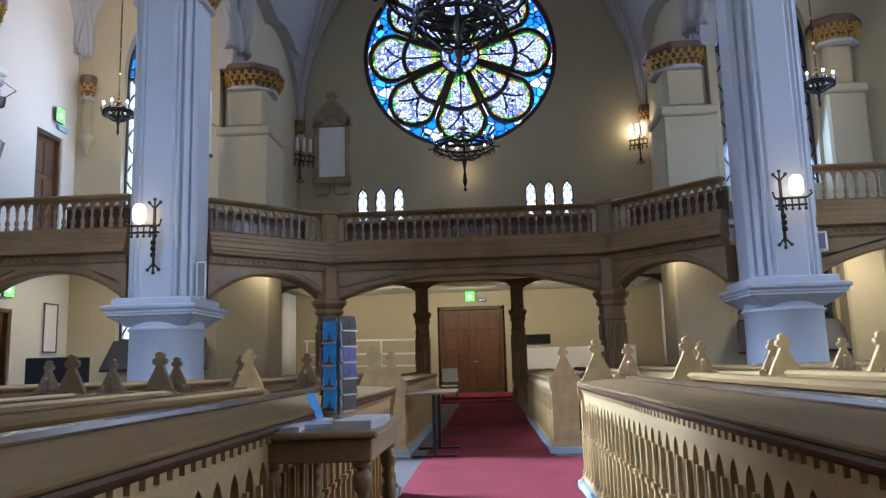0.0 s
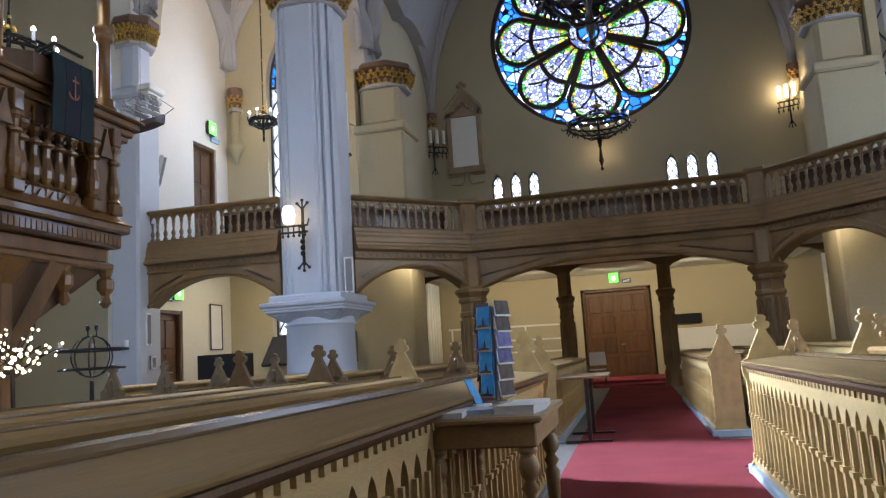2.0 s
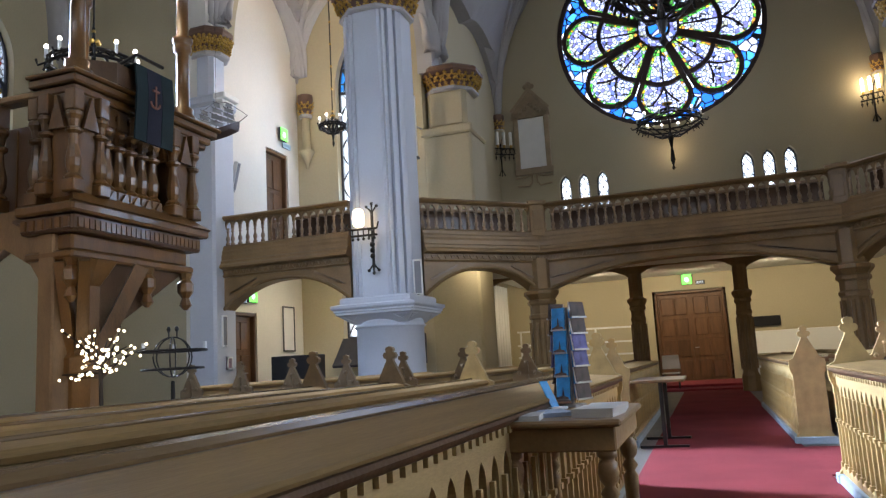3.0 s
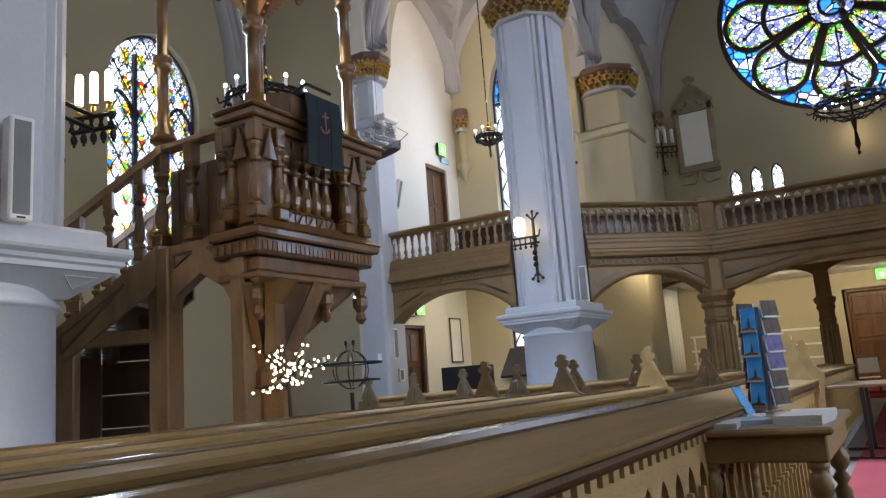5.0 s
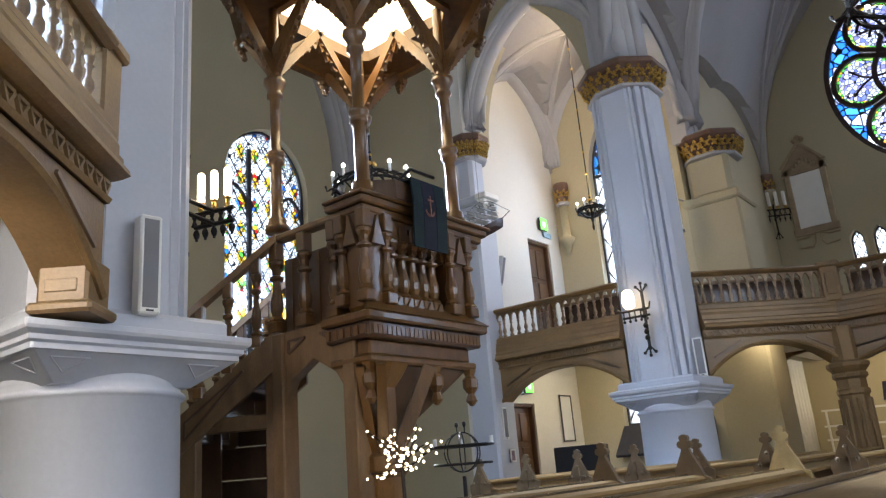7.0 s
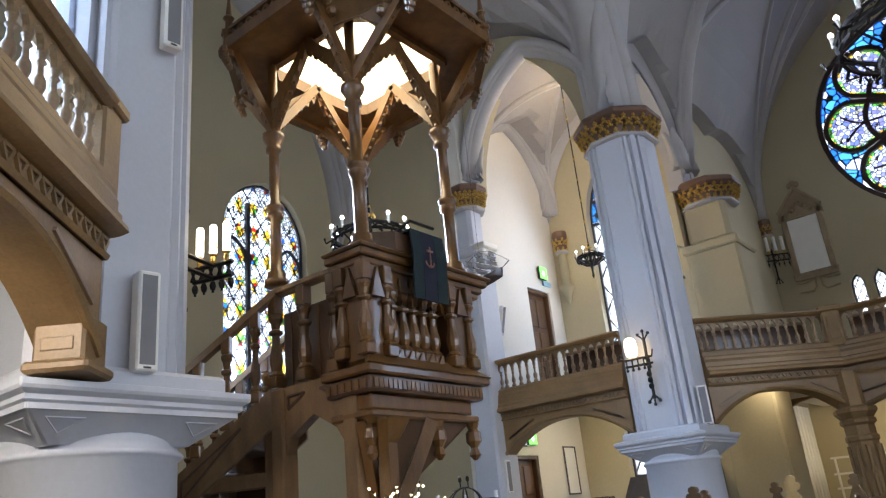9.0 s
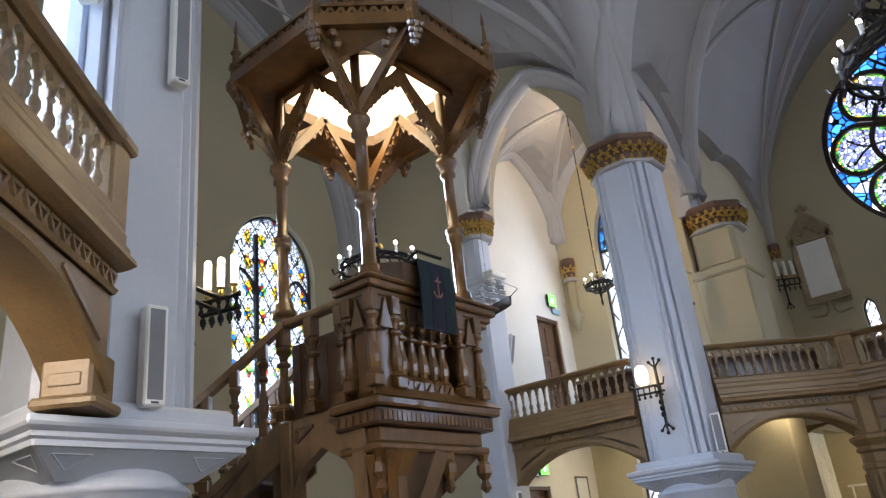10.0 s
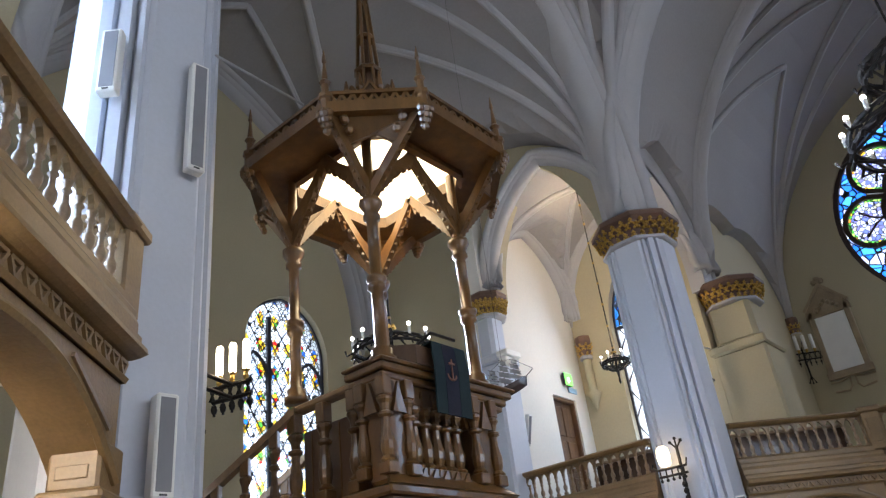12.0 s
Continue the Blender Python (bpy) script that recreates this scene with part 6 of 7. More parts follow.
def wall_bracket(m, w, lit, label, arm=None):
    """Iron bracket with three frosted tubes; sticks out along -y."""
    b = thing("wall_lamp", label, "lamp", group="tube brackets")
    b.matrix_world = m
    arm = arm or w * 0.55
    xs = (-w * 0.38, 0, w * 0.38)
    tube_lights(b, [(x, -arm, 0.1) for x in xs], w * 0.75, lit, w * 0.085)
    bm = bmesh.new()
    for z in (0.0, -0.16 * w / 0.5):
        tube(bm, [(-w * 0.55, -arm, z), (w * 0.55, -arm, z)], 0.02, 6)
        tube(bm, [(0, -arm, z), (0, 0, z)], 0.02, 6)
    for k in range(5):
        x = -w * 0.5 + k * w * 0.25
        tube(bm, [(x, -arm, 0), (x + w * 0.12, -arm, -0.15 * w / 0.5)], 0.012, 5)
        tube(bm, [(x + w * 0.12, -arm, 0), (x, -arm, -0.15 * w / 0.5)], 0.012, 5)
    part("bracket", bm, IRON, b, "latticed iron bracket")
    for k in range(5):
        x = -w * 0.5 + k * w * 0.25
        bm = ball(bmesh.new(), (x, -arm, -0.25 * w / 0.5), 0.03, 6, 1.5)
        part("drop", tube(bm, [(x, -arm, -0.16 * w / 0.5), (x, -arm, -0.33 * w / 0.5)], 0.012, 5), IRON, b)
    bm = bmesh.new()
    tube(bm, [(0, -0.02, 0.7 * w), (0, -0.02, -1.2 * w)], 0.025, 6)
    for z, q in ((0.7 * w, 0.08), (-1.2 * w, 0.1)):
        for a in (-0.7, 0, 0.7):
            s = 1 if z > 0 else -1
            tube(bm, [(0, -0.02, z - s * 0.12), (math.sin(a) * 0.14, -0.02, z + s * math.cos(a) * q)], 0.014, 5)
            ball(bm, (math.sin(a) * 0.14, -0.02, z + s * math.cos(a) * q), 0.028, 5)
    part("back_bar", bm, IRON, b)
    return b


wall_bracket(facing(-5.30, 3.22, 3.33, 198), 0.36, True, "iron bracket with three lit frosted tubes behind the column", 0.48)
wall_bracket(Matrix.Translation((5.02, 23.55, 7.77)) @ Matrix.Rotation(-math.pi / 8, 4, "Z"), 0.52, True, "iron bracket with three lit tubes on the side wall")
wall_bracket(Matrix.Translation((-5.80, 23.45, 7.71)) @ Matrix.Rotation(math.pi / 5, 4, "Z"), 0.6, False, "unlit iron bracket on the side wall")


def column_lamp(m, label):
    """Iron cross bracket carrying one rounded frosted shade, on a column; sticks out along -y."""
    b = thing("column_lamp", label, "lamp", group="column lamps")
    b.matrix_world = m
    part("shade", lathe(bmesh.new(), [(0.05, 0.07), (0.09, 0.10), (0.105, 0.22), (0.09, 0.34), (0.05, 0.38)], 12, (-0.08, -0.24, 0)), SHADEGLOW, b, "lit frosted glass shade")
    bm = bmesh.new()
    tube(bm, [(0.08, -0.03, 0.38), (0.08, -0.03, -0.62)], 0.028, 6)
    for z in (0.03, -0.08):
        tube(bm, [(-0.22, -0.24, z), (0.24, -0.2, z)], 0.02, 6)
        tube(bm, [(0.08, -0.03, z), (0.08, -0.24, z)], 0.02, 6)
    for x in (-0.2, -0.1, 0.0, 0.1, 0.2):
        tube(bm, [(x, -0.23, 0.04), (x, -0.23, -0.12)], 0.012, 5)
        ball(bm, (x, -0.23, -0.14), 0.028, 5)
    for z, s in ((0.34, 1), (-0.55, -1)):
        for a in (-0.8, 0, 0.8):
            e = (0.08 + 0.13 * math.sin(a), -0.03, z + s * 0.16 * math.cos(a))
            tube(bm, [(0.08, -0.03, z), e], 0.016, 5)
            ball(bm, e, 0.032, 5)
    for z in (-0.22, -0.32, -0.42):
        ball(bm, (0.08, -0.06, z), 0.05, 6)
    tube(bm, [(-0.22, -0.24, 0.03), (-0.28, -0.3, 0.08), (-0.24, -0.34, 0.12)], 0.014, 5)
    tube(bm, [(0.24, -0.2, 0.03), (0.27, -0.2, 0.14)], 0.014, 5)
    part("bracket", bm, IRON, b, "black wrought-iron bracket")
    return b


column_lamp(facing(-5.42, 11.93, 3.32, 0), "black iron lamp with lit frosted shade on the column")
column_lamp(facing(4.73, 11.93, 3.36, 0) @ Matrix.Diagonal((-1, 1, 1, 1)), "black iron lamp with lit frosted shade on the column")


def chandelier(x, y, z, R, n, ztop, label, drop=0.9, tiers=1):
    """Iron crown with candle bulbs on a long rod."""
    c = thing("chandelier", label, "chandelier", group="crown chandeliers", loc=(x, y, z))
    k8 = max(0.35, R)
    fat = 1.5 if R > 0.7 else 1.2
    bm = bmesh.new()
    rings = [(R, 0)] + ([(R * 0.55, 0.9 * R), (R * 0.6, -0.42 * R)] if tiers > 1 else [])
    for r, h in rings:
        for dz in (0.0, 0.16 * k8):
            tube(bm, [(r * math.cos(2 * math.pi * i / 24), r * math.sin(2 * math.pi * i / 24), h + dz) for i in range(25)], 0.02 * fat, 5)
        for i in range(24):
            a, b = 2 * math.pi * i / 24, 2 * math.pi * (i + 1) / 24
            tube(bm, [(r * math.cos(a), r * math.sin(a), h), (r * math.cos(b), r * math.sin(b), h + 0.16 * k8)], 0.011 * fat, 4)
            tube(bm, [(r * math.cos(a), r * math.sin(a), h), (r * 1.06 * math.cos(a), r * 1.06 * math.sin(a), h - 0.12 * k8)], 0.014 * fat, 4)
        for i in range(8):
            a = 2 * math.pi * i / 8
            tube(bm, [(r * math.cos(a), r * math.sin(a), h + 0.1 * k8), (0.3 * r * math.cos(a), 0.3 * r * math.sin(a), h + 0.5 * k8), (0, 0, h + 0.6 * k8)], 0.014 * fat, 4)
            tube(bm, [(r * math.cos(a), r * math.sin(a), h), (0.4 * r * math.cos(a), 0.4 * r * math.sin(a), h - 0.35 * k8), (0, 0, h - 0.4 * k8)], 0.014 * fat, 4)
            tube(bm, [(r * math.cos(a), r * math.sin(a), h + 0.05), (r * 1.18 * math.cos(a), r * 1.18 * math.sin(a), h), (r * 1.22 * math.cos(a), r * 1.22 * math.sin(a), h + 0.08)], 0.014 * fat, 4)
    part("crown", bm, IRON, c, "openwork black iron crown")
    bm = bmesh.new()
    lathe(bm, [(0.01, -drop), (0.05 * k8 + 0.01, -drop + 0.06), (0.02, -drop + 0.14), (0.07 * k8 + 0.01, -drop + 0.3), (0.03, -drop * 0.5), (0.10 * k8, -0.38 * k8), (0.03, -0.25 * k8), (0.025, 0.5 * k8), (0.09 * k8, 0.6 * k8), (0.025, 0.7 * k8), (0.02, 1.1 * k8)], 8)
    part("stem", bm, IRON, c)
    bm = bmesh.new()
    for i in range(6):
        a = 2 * math.pi * i / 6
        ball(bm, (0.12 * k8 * math.cos(a), 0.12 * k8 * math.sin(a), 0.72 * k8), 0.045 * k8 + 0.01, 6)
    part("gilt_bosses", bm, GOLD, c)
    part("rod", tube(bmesh.new(), [(0, 0, 1.0 * k8), (0, 0, ztop - z)], 0.014, 6), IRON, c)
    bm = bmesh.new()
    for i in range(int((ztop - z - k8) / 0.5)):
        ball(bm, (0, 0, k8 + 0.5 * i), 0.03, 6)
    tagged(part("rod_knobs", bm, GOLD, c), kind="stuff")
    for i in range(n):
        a = 2 * math.pi * (i + 0.5) / n
        p = (R * 1.02 * math.cos(a), R * 1.02 * math.sin(a), 0.14 * k8)
        part("candle", lathe(bmesh.new(), [(0.014 * (1 + R), 0), (0.014 * (1 + R), 0.13)], 8, p), WHITE, c)
        bm = ball(bmesh.new(), (p[0], p[1], p[2] + 0.15), 0.022 * (1 + 0.5 * R), 8, 1.3)
        part("bulb", bm, BULB, c, "lit candle bulb", True)
    return c


chandelier(-0.22, 8.9, 5.55, 0.88, 16, 16.2, "large black iron crown chandelier with candle bulbs", 1.04, 2)
chandelier(-7.07, 14.0, 6.05, 0.27, 6, 11.6, "small black iron chandelier with lit candle bulbs on a long rod", 0.42)
chandelier(6.38, 14.1, 6.0, 0.27, 6, 11.6, "small black iron chandelier with lit candle bulbs on a long rod", 0.42)
chandelier(-7.4, 7.7, 5.1, 0.55, 10, 15.6, "black iron crown chandelier with lit candle bulbs in the chancel", 0.5)
# candelabrum on the wall under the rose
wc = chandelier(-0.5, 22.7, 7.55, 0.9, 12, 8.6, "black iron candelabrum on the wall under the rose window", 1.35)
part("wall_arm", tube(bmesh.new(), [(0, 0, 0.3), (0, 0.9, 0.3)], 0.04), IRON, wc)

# ---- by the aisle: literature table and card rack ----
TWOOD = mat("table_wood", (0.33, 0.22, 0.11), 0.35, var=0.15, scale=2, fine=30, stretch=(2, 8, 2), coat=0.2)
tb = thing("side_table", "small yellow-brown wooden table with turned legs", "table", loc=(-0.62, 3.16, 0))
part("tabletop", box(bmesh.new(), -0.25, 0.22, -0.42, 0.42, 0.775, 0.80, 0.008), TWOOD, tb)
part("apron", box(bmesh.new(), -0.22, 0.195, -0.39, 0.39, 0.69, 0.775, 0.006), TWOOD, tb)
for x in (-0.18, 0.155):
    for y in (-0.35, 0.35):
        part("leg", lathe(bmesh.new(), [(0.016, 0), (0.021, 0.03), (0.024, 0.3), (0.03, 0.46), (0.032, 0.50), (0.018, 0.52), (0.034, 0.545), (0.018, 0.57), (0.032, 0.59), (0.038, 0.62), (0.032, 0.65), (0.02, 0.66), (0.034, 0.67), (0.034, 0.69)], 14, (x, y, 0)), TWOOD, tb, "", True)
BLUECARD = mat("blue_sky_postcard", (0.06, 0.38, 0.85), 0.25, var=0.15, scale=9, fine=40, bump=0, dark=(0.04, 0.22, 0.55))
DARKCARD = mat("dark_postcard", (0.07, 0.045, 0.04), 0.6, var=0.45, scale=14, fine=40, bump=0)
VIOLETCARD = mat("violet_postcard", (0.12, 0.12, 0.36), 0.6, var=0.4, scale=14, fine=40, bump=0)


def stack(x, y, w, d, n, label, mat_, turn=0):
    s = thing("leaflets", label, "paper", group="leaflets on the table", loc=(x, y, 0.80))
    s.rotation_euler.z = turn
    for k in range(n):
        o = part("sheet", box(bmesh.new(), -w / 2, w / 2, -d / 2, d / 2, 0.004 * k, 0.004 * k + 0.003), mat_, s)
        o.rotation_euler.z = 0.05 * math.sin(3.1 * k)
    return s


stack(-0.77, 2.86, 0.15, 0.21, 5, "low stack of white leaflets on the table", PAPER, 0.1)
stack(-0.70, 3.02, 0.15, 0.21, 4, "low stack of pale blue leaflets on the table", mat("pale_blue_paper", (0.45, 0.55, 0.75), 0.6, bump=0), 0.5)
stack(-0.50, 2.95, 0.15, 0.22, 8, "stack of white leaflets on the table", PAPER, -0.1)
stack(-0.50, 3.22, 0.15, 0.22, 6, "stack of white leaflets on the table", PAPER, 0.05)
lh = thing("leaflet_holder", "clear stand with a blue leaflet on the table", "holder", loc=(-0.73, 3.32, 0.80))
lh.rotation_euler.z = math.radians(62)
part("leaflet", slab(bmesh.new(), [(-0.025, 0, 0.01), (0.025, 0, 0.01), (0.025, 0.06, 0.12), (-0.025, 0.06, 0.12)], (0, 0.004, 0)), BLUECARD, lh)
part("foot", box(bmesh.new(), -0.055, 0.055, -0.02, 0.08, 0, 0.012), PAPER, lh)
rk = thing("card_rack", "revolving wire rack full of blue and dark postcards", "rack", loc=(-0.69, 3.52, 0.80))
part("pole", lathe(bmesh.new(), [(0.06, 0), (0.06, 0.01), (0.008, 0.012), (0.008, 0.44)], 10), STEEL, rk)
for side in range(4):
    a = math.radians(-28 + 90 * side)
    tall = side % 2 == 0
    w, h, n = (0.072, 0.10, 4) if tall else (0.10, 0.07, 6)
    for k in range(n):
        m = Matrix.Rotation(a, 4, "Z") @ Matrix.Translation((0, -0.055, 0.03 + (h + 0.002) * k))
        pk = part("pocket", box(bmesh.new(), -w / 2 - 0.003, w / 2 + 0.003, -0.018, -0.016, -0.002, 0.006), STEEL, rk, "wire pocket")
        pk.matrix_basis = m
        c = slab(bmesh.new(), [(-w / 2, -0.014, 0.0), (w / 2, -0.014, 0.0), (w / 2, -0.004, h), (-w / 2, -0.004, h)], (0, 0.006, 0))
        o = part("postcard", c, BLUECARD if tall else (VIOLETCARD if k in (2, 3) else DARKCARD), rk, "blue postcard of a church" if tall else "dark postcard of an interior")
        o.matrix_basis = m
        if tall:
            part("printed_tower", slab(bmesh.new(), [(-w * 0.45, -0.0155, 0.004), (w * 0.45, -0.0155, 0.004), (w * 0.4, -0.0145, 0.014), (w * 0.12, -0.014, 0.018), (w * 0.03, -0.0105, 0.055), (-w * 0.04, -0.014, 0.02), (-w * 0.45, -0.0145, 0.012)], (0, -0.0015, 0)), DARKCARD, o)
        part("card_edge", slab(bmesh.new(), [(-w / 2 - 0.003, -0.012, 0.0), (-w / 2, -0.012, 0.0), (-w / 2, -0.002, h), (-w / 2 - 0.003, -0.002, h)], (0, 0.006, 0)), PAPER, o)

# folding table and chairs farther down the aisle
ft = thing("folding_table", "brown-topped table with black metal legs beside the pews", "table", loc=(-0.62, 9.05, 0))
part("tabletop", box(bmesh.new(), -0.3, 0.25, -0.55, 0.55, 0.69, 0.72, 0.006), PULLIGHT, ft)
for y in (-0.42, 0.42):
    part("leg", beam(bmesh.new(), (0, y, 0.02), (0, y, 0.69), 0.04, 0.05), BLACK, ft)
    part("foot", beam(bmesh.new(), (-0.26, y, 0.02), (0.24, y, 0.02), 0.05, 0.03), BLACK, ft)
ch = thing("chair", "pale stacking chair with dark legs near the door", "chair", loc=(-1.05, 20.6, 0.0))
part("seat", box(bmesh.new(), -0.22, 0.22, -0.22, 0.22, 0.43, 0.46, 0.015), PALE, ch)
part("backrest", slab(bmesh.new(), [(-0.21, 0.18, 0.55), (-0.21, 0.26, 0.88), (-0.19, 0.26, 0.9), (-0.17, 0.18, 0.55)], (0.40, 0, 0)), PALE, ch)
for x in (-0.19, 0.19):
    for y in (-0.19, 0.19):
        part("leg", beam(bmesh.new(), (x, y, 0), (x * 0.95, y * 0.95, 0.44), 0.025, 0.025), BLACK, ch)

# two steps before the main door
for k in range(2):
    struct("step_%d" % (k + 1), box(bmesh.new(), -1.75 - 0.0, 0.78, 19.95 + 0.8 * k, 23.6, 0.0 if k == 0 else 0.07, 0.06 + 0.07 * k, 0.01), CARPET, "low red carpeted step before the door")
# handrails of the ramp
rp = thing("ramp_railing", "white metal ramp railing against the entrance wall", "railing")
for z in (1.0, 1.35, 1.75):
    part("rail", beam(bmesh.new(), (-5.4, 22.3, z + 0.05), (-1.9, 22.3, z), 0.05, 0.05), WHITE, rp)
for x in (-5.3, -4.2, -3.1, -1.95):
    part("baluster", beam(bmesh.new(), (x, 22.3, 0.0), (x, 22.3, 1.78), 0.045, 0.045), WHITE, rp)
bn = thing("bench", "long pale bench against the entrance wall", "bench")
part("backrest", box(bmesh.new(), 1.1, 4.4, 23.1, 23.16, 0.8, 1.42, 0.01), PALE, bn)
part("seat", box(bmesh.new(), 1.1, 4.4, 22.6, 23.1, 0.42, 0.47, 0.01), PALE, bn)
for x in (1.15, 2.7, 4.3):
    part("leg", box(bmesh.new(), x - 0.03, x + 0.03, 22.65, 23.1, 0, 0.42), PALE, bn)
nb = board("display_panel", pose(1.55, 23.55, 1.7), 0.75, 0.28, BLACK, "black display panel on the entrance wall", "display")

# tall niche on the side wall under the gallery
for x, s, nm in ((XL2 + 0.01, 1, "west"), (XR2 - 0.01, -1, "east")):
    ni = thing("niche_panel", "arched pale niche panel with moulded jambs under the gallery", "niche")
    lp = lancet(20.2, 1.9, 1.3, 2.3, 0.75, 7)
    NICHE = SHAFT
    part("panel", slab(bmesh.new(), [(x + 0.01 * s, u, z) for u, z in lp], (0.03 * s, 0, 0)), NICHE, ni)
    part("surround", strip(bmesh.new(), lp + [lp[0]], 0.12, lambda u, z: (x + 0.05 * s, u, z), (1, 0, 0)), PALE, ni)
    for k in range(5):
        y = 21.6 + 0.3 * k
        part("jamb_roll", tube(bmesh.new(), [(x + 0.06 * s, y, 0), (x + 0.06 * s, y, 3.2)], 0.1, 8), PALE, ni, "", True)
    cb = thing("bracket", "dark carved wooden bracket under the gallery", "bracket")
    part("curved_brace", slab(bmesh.new(), [(x, 18.4, z) for z in (3.2,)] + [(x + 0.05 * s, 18.4, 2.3), (x + 0.2 * s, 18.4, 2.5), (x + 0.3 * s, 18.4, 2.9), (x + 0.55 * s, 18.4, 3.2)], (0, 0.12, 0)), GALWOOD, cb)

# ---- left of the aisle ----
tv = thing("black_cabinet", "low black cabinet behind the pews", "cabinet", loc=(-6.85, 11.9, 0))
part("body", box(bmesh.new(), -0.42, 0.42, -0.2, 0.2, 0.1, 1.3, 0.01), BLACK, tv)
part("plinth", box(bmesh.new(), -0.4, 0.4, -0.18, 0.18, 0, 0.1), DGREY, tv)
BARK = mat("dark_bark", (0.03, 0.02, 0.015), 0.8, var=0.2)
TREEBULB = glow("fairy_light", (1.0, 0.86, 0.55), 5)
lt = thing("light_tree", "small bare tree with warm fairy lights", "decoration", loc=(-3.84, 4.08, 0))
rng = random.Random(7)
bm = bmesh.new()
tube(bm, [(0, 0, 0), (0.01, 0, 0.6), (-0.01, 0, 1.17)], 0.014, 6)
lights = []
for k in range(18):
    a = 2.4 * k
    z0 = 1.08 + 0.02 * (k % 4)
    L = rng.uniform(0.24, 0.36)
    up = rng.uniform(0.0, 0.9) if k % 3 else 1.5
    p = Vector((0, 0, z0))
    d = Vector((math.cos(a), math.sin(a), up)).normalized()
    pts = [p]
    for i in range(5):
        p = p + d * L / 5
        d = (d + Vector((rng.uniform(-0.3, 0.3), rng.uniform(-0.3, 0.3), rng.uniform(-0.25, 0.2)))).normalized()
        pts.append(p.copy())
        for _ in range(1):
            lights.append(p + Vector([rng.uniform(-0.035, 0.035) for _ in range(3)]))
    tube(bm, pts, 0.005, 4)
tagged(part("branchwork", bm, BARK, lt), kind="stuff")
part("base", lathe(bmesh.new(), [(0.12, 0), (0.12, 0.02), (0.03, 0.04)], 12), BLACK, lt)
b0 = None
for q in lights:
    if b0 is None:
        b0 = part("light_bulb", ball(bmesh.new(), (0, 0, 0), 0.0095, 6), TREEBULB, lt)
        b0.location = q
    else:
        again(b0, Matrix.Translation(q))
gc = thing("globe_candelabrum", "black iron globe candle holder on a stand", "candle holder", loc=(-5.23, 6.54, 0))
bm = bmesh.new()
for a in (0, 1.05, 2.1):
    tube(bm, [(0.20 * math.cos(t) * math.cos(a), 0.20 * math.cos(t) * math.sin(a), 1.24 + 0.20 * math.sin(t)) for t in [2 * math.pi * i / 24 for i in range(25)]], 0.008, 5)
part("globe", bm, IRON, gc)
for z, r in ((1.12, 0.3), (1.3, 0.33)):
    part("candle_ring", tube(bmesh.new(), [(r * math.cos(t), r * math.sin(t), z) for t in [2 * math.pi * i / 20 for i in range(21)]], 0.012, 5), IRON, gc)
part("stand", lathe(bmesh.new(), [(0.2, 0), (0.2, 0.02), (0.03, 0.06), (0.02, 1.0)], 10), IRON, gc)
for a in (0.3, 2.2, 4.4):
    part("candle", lathe(bmesh.new(), [(0.02, 1.31), (0.02, 1.38)], 8, (0.33 * math.cos(a), 0.33 * math.sin(a), 0)), PAPER, gc)
for s in (-0.05, 0.05):
    bm = ball(bmesh.new(), (s, 0, 1.52), 0.022, 6, 1.5)
    tube(bm, [(s, 0, 1.44), (s, 0, 1.52)], 0.008, 5)
    part("top_knob", bm, IRON, gc)

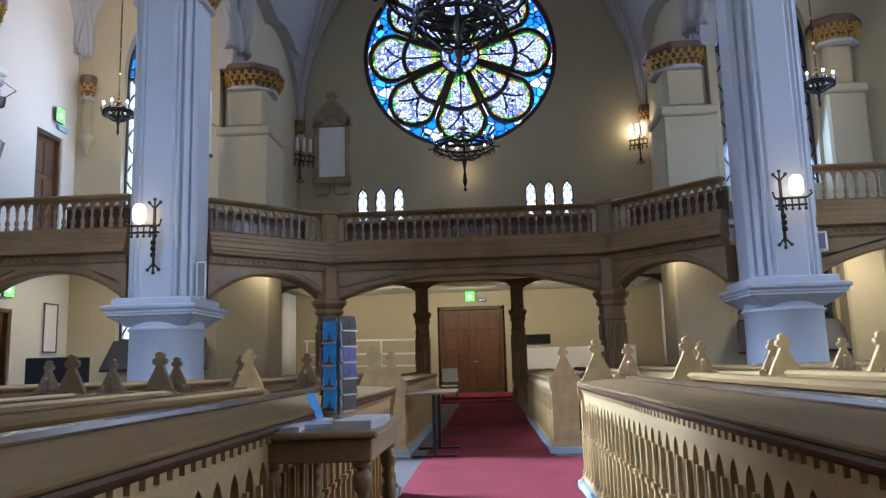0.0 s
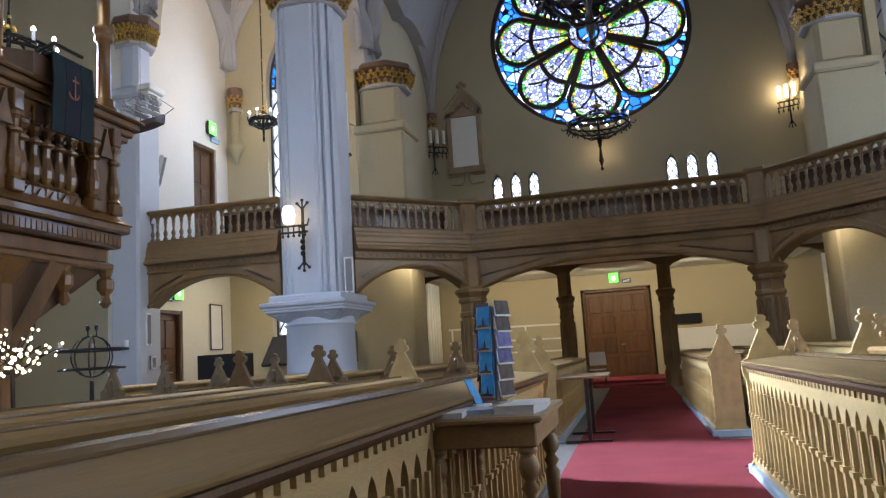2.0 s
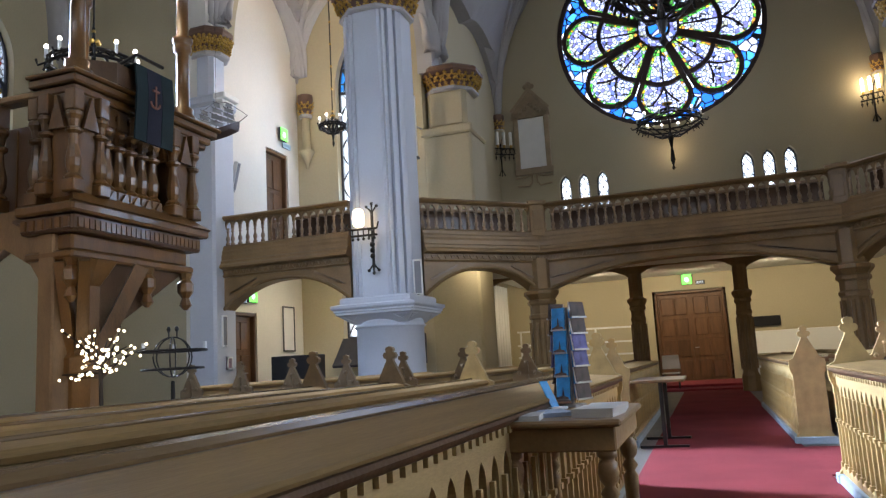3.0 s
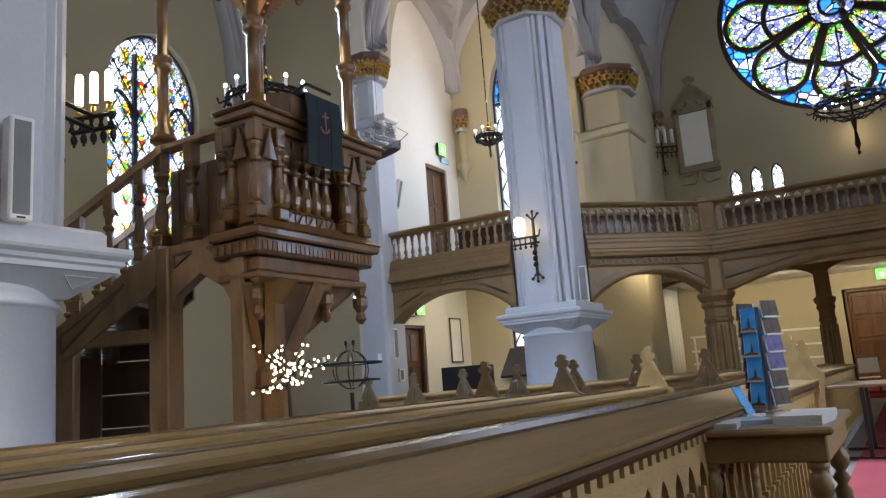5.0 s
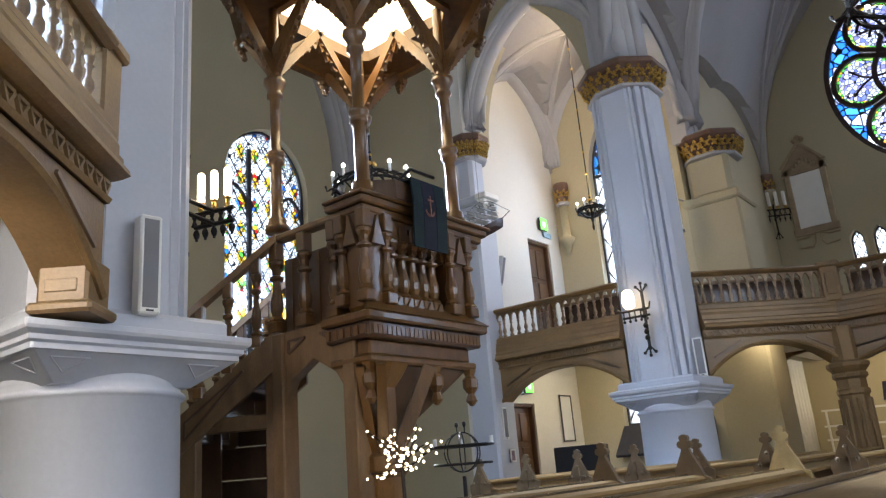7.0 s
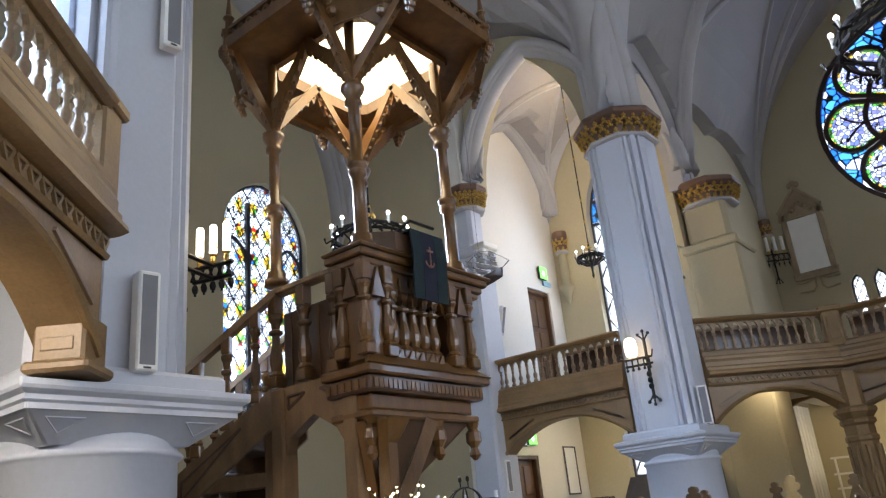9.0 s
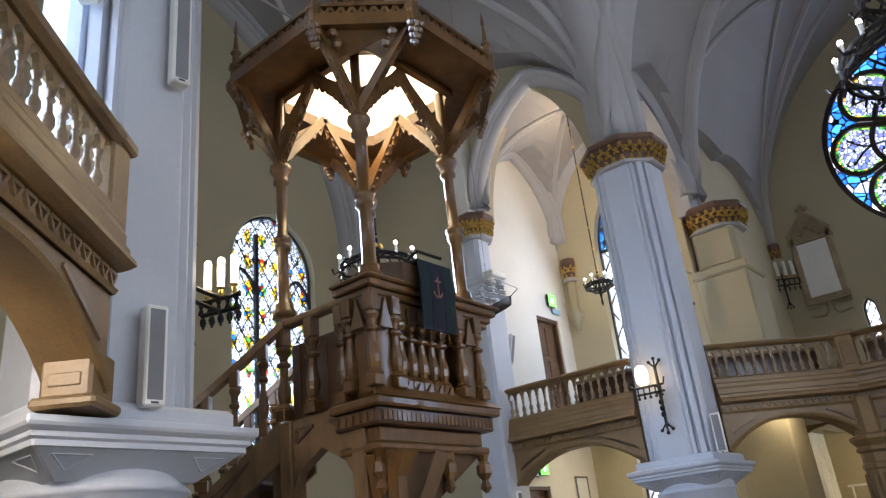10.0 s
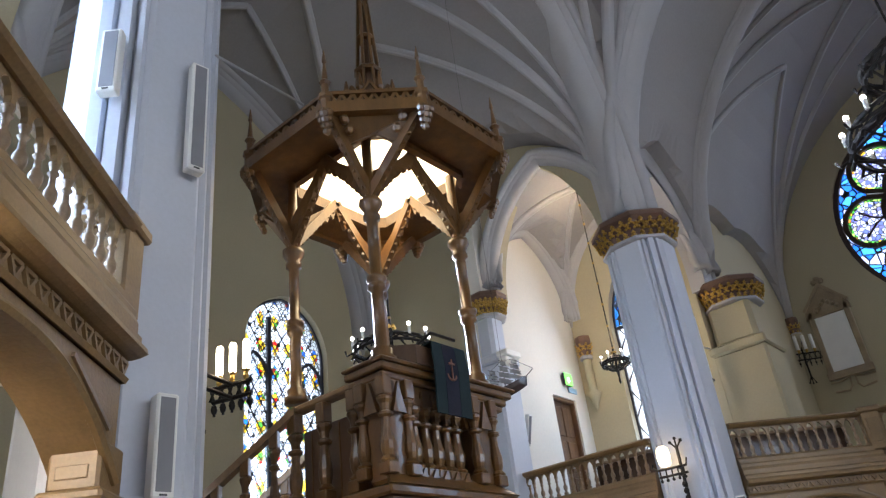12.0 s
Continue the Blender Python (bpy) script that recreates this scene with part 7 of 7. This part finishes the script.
# votive ship
SAIL = mat("grey_sailcloth", (0.30, 0.30, 0.30), 0.8, var=0.1)
HULL = mat("dark_hull", (0.05, 0.03, 0.025), 0.3, var=0.15, coat=0.3)
sh = thing("model_ship", "hanging model of a full-rigged sailing ship", "model ship", loc=(-6.42, 9.0, 4.42))
sh.rotation_euler.z = math.radians(-8)
bm = bmesh.new()
rows = []
for i in range(9):
    u = -0.42 + 0.84 * i / 8
    w = 0.075 * (1 - abs(u / 0.46) ** 3)
    lift = 0.05 * (u / 0.42) ** 2
    rows.append([bm.verts.new((u, s * w * q, z + lift)) for s, q, z in ((-1, 1, 0.07), (-1, 0.8, 0.0), (0, 0, -0.07), (1, 0.8, 0.0), (1, 1, 0.07))])
for a, b in zip(rows, rows[1:]):
    for k in range(4):
        bm.faces.new((a[k], a[k + 1], b[k + 1], b[k]))
    bm.faces.new((a[4], a[0], b[0], b[4]))
part("hull", bm, HULL, sh)
for k, (u, h) in enumerate(((-0.24, 0.42), (0.0, 0.5), (0.22, 0.44))):
    mast = part("mast", tube(bmesh.new(), [(u, 0, 0.05), (u, 0, h)], 0.007, 5), HULL, sh)
    for j in range(4):
        z = 0.13 + (h - 0.13) * j / 4
        w = 0.15 - 0.028 * j
        bm = bmesh.new()
        slab(bm, [(u + 0.02 + 0.03 * math.sin(math.pi * i / 4), -w + 2 * w * i / 4, z) for i in range(5)] + [(u + 0.012, w * 0.82 - 2 * w * 0.82 * i / 4, z + (h - 0.13) / 4 * 0.82) for i in range(5)], (0.004, 0, 0))
        part("sail", bm, SAIL, mast)
        part("yard", tube(bmesh.new(), [(u + 0.012, -w * 1.1, z + (h - 0.13) / 4 * 0.84), (u + 0.012, w * 1.1, z + (h - 0.13) / 4 * 0.84)], 0.005, 4), HULL, mast)
part("bowsprit", tube(bmesh.new(), [(0.4, 0, 0.1), (0.58, 0, 0.18)], 0.006, 5), HULL, sh)
part("rigging", tube(bmesh.new(), [(0.58, 0, 0.18), (0.22, 0, 0.44), (0.0, 0, 0.5), (-0.24, 0, 0.42), (-0.42, 0, 0.1)], 0.003, 4), HULL, sh)
part("wire", tube(bmesh.new(), [(0, 0, 0.5), (0, 0, 11.5)], 0.003, 4), IRON, sh)
CORB = thing("wall_bracket_shelf", "pale stone corbels on the pilaster under its capital", "corbel")
part("corbel", box(bmesh.new(), -8.62, -8.35, 12.0, 12.5, 6.3, 6.42, 0.02), PALE, CORB)
part("corbel", box(bmesh.new(), -8.62, -8.42, 12.05, 12.45, 6.18, 6.30, 0.02), PALE, CORB)
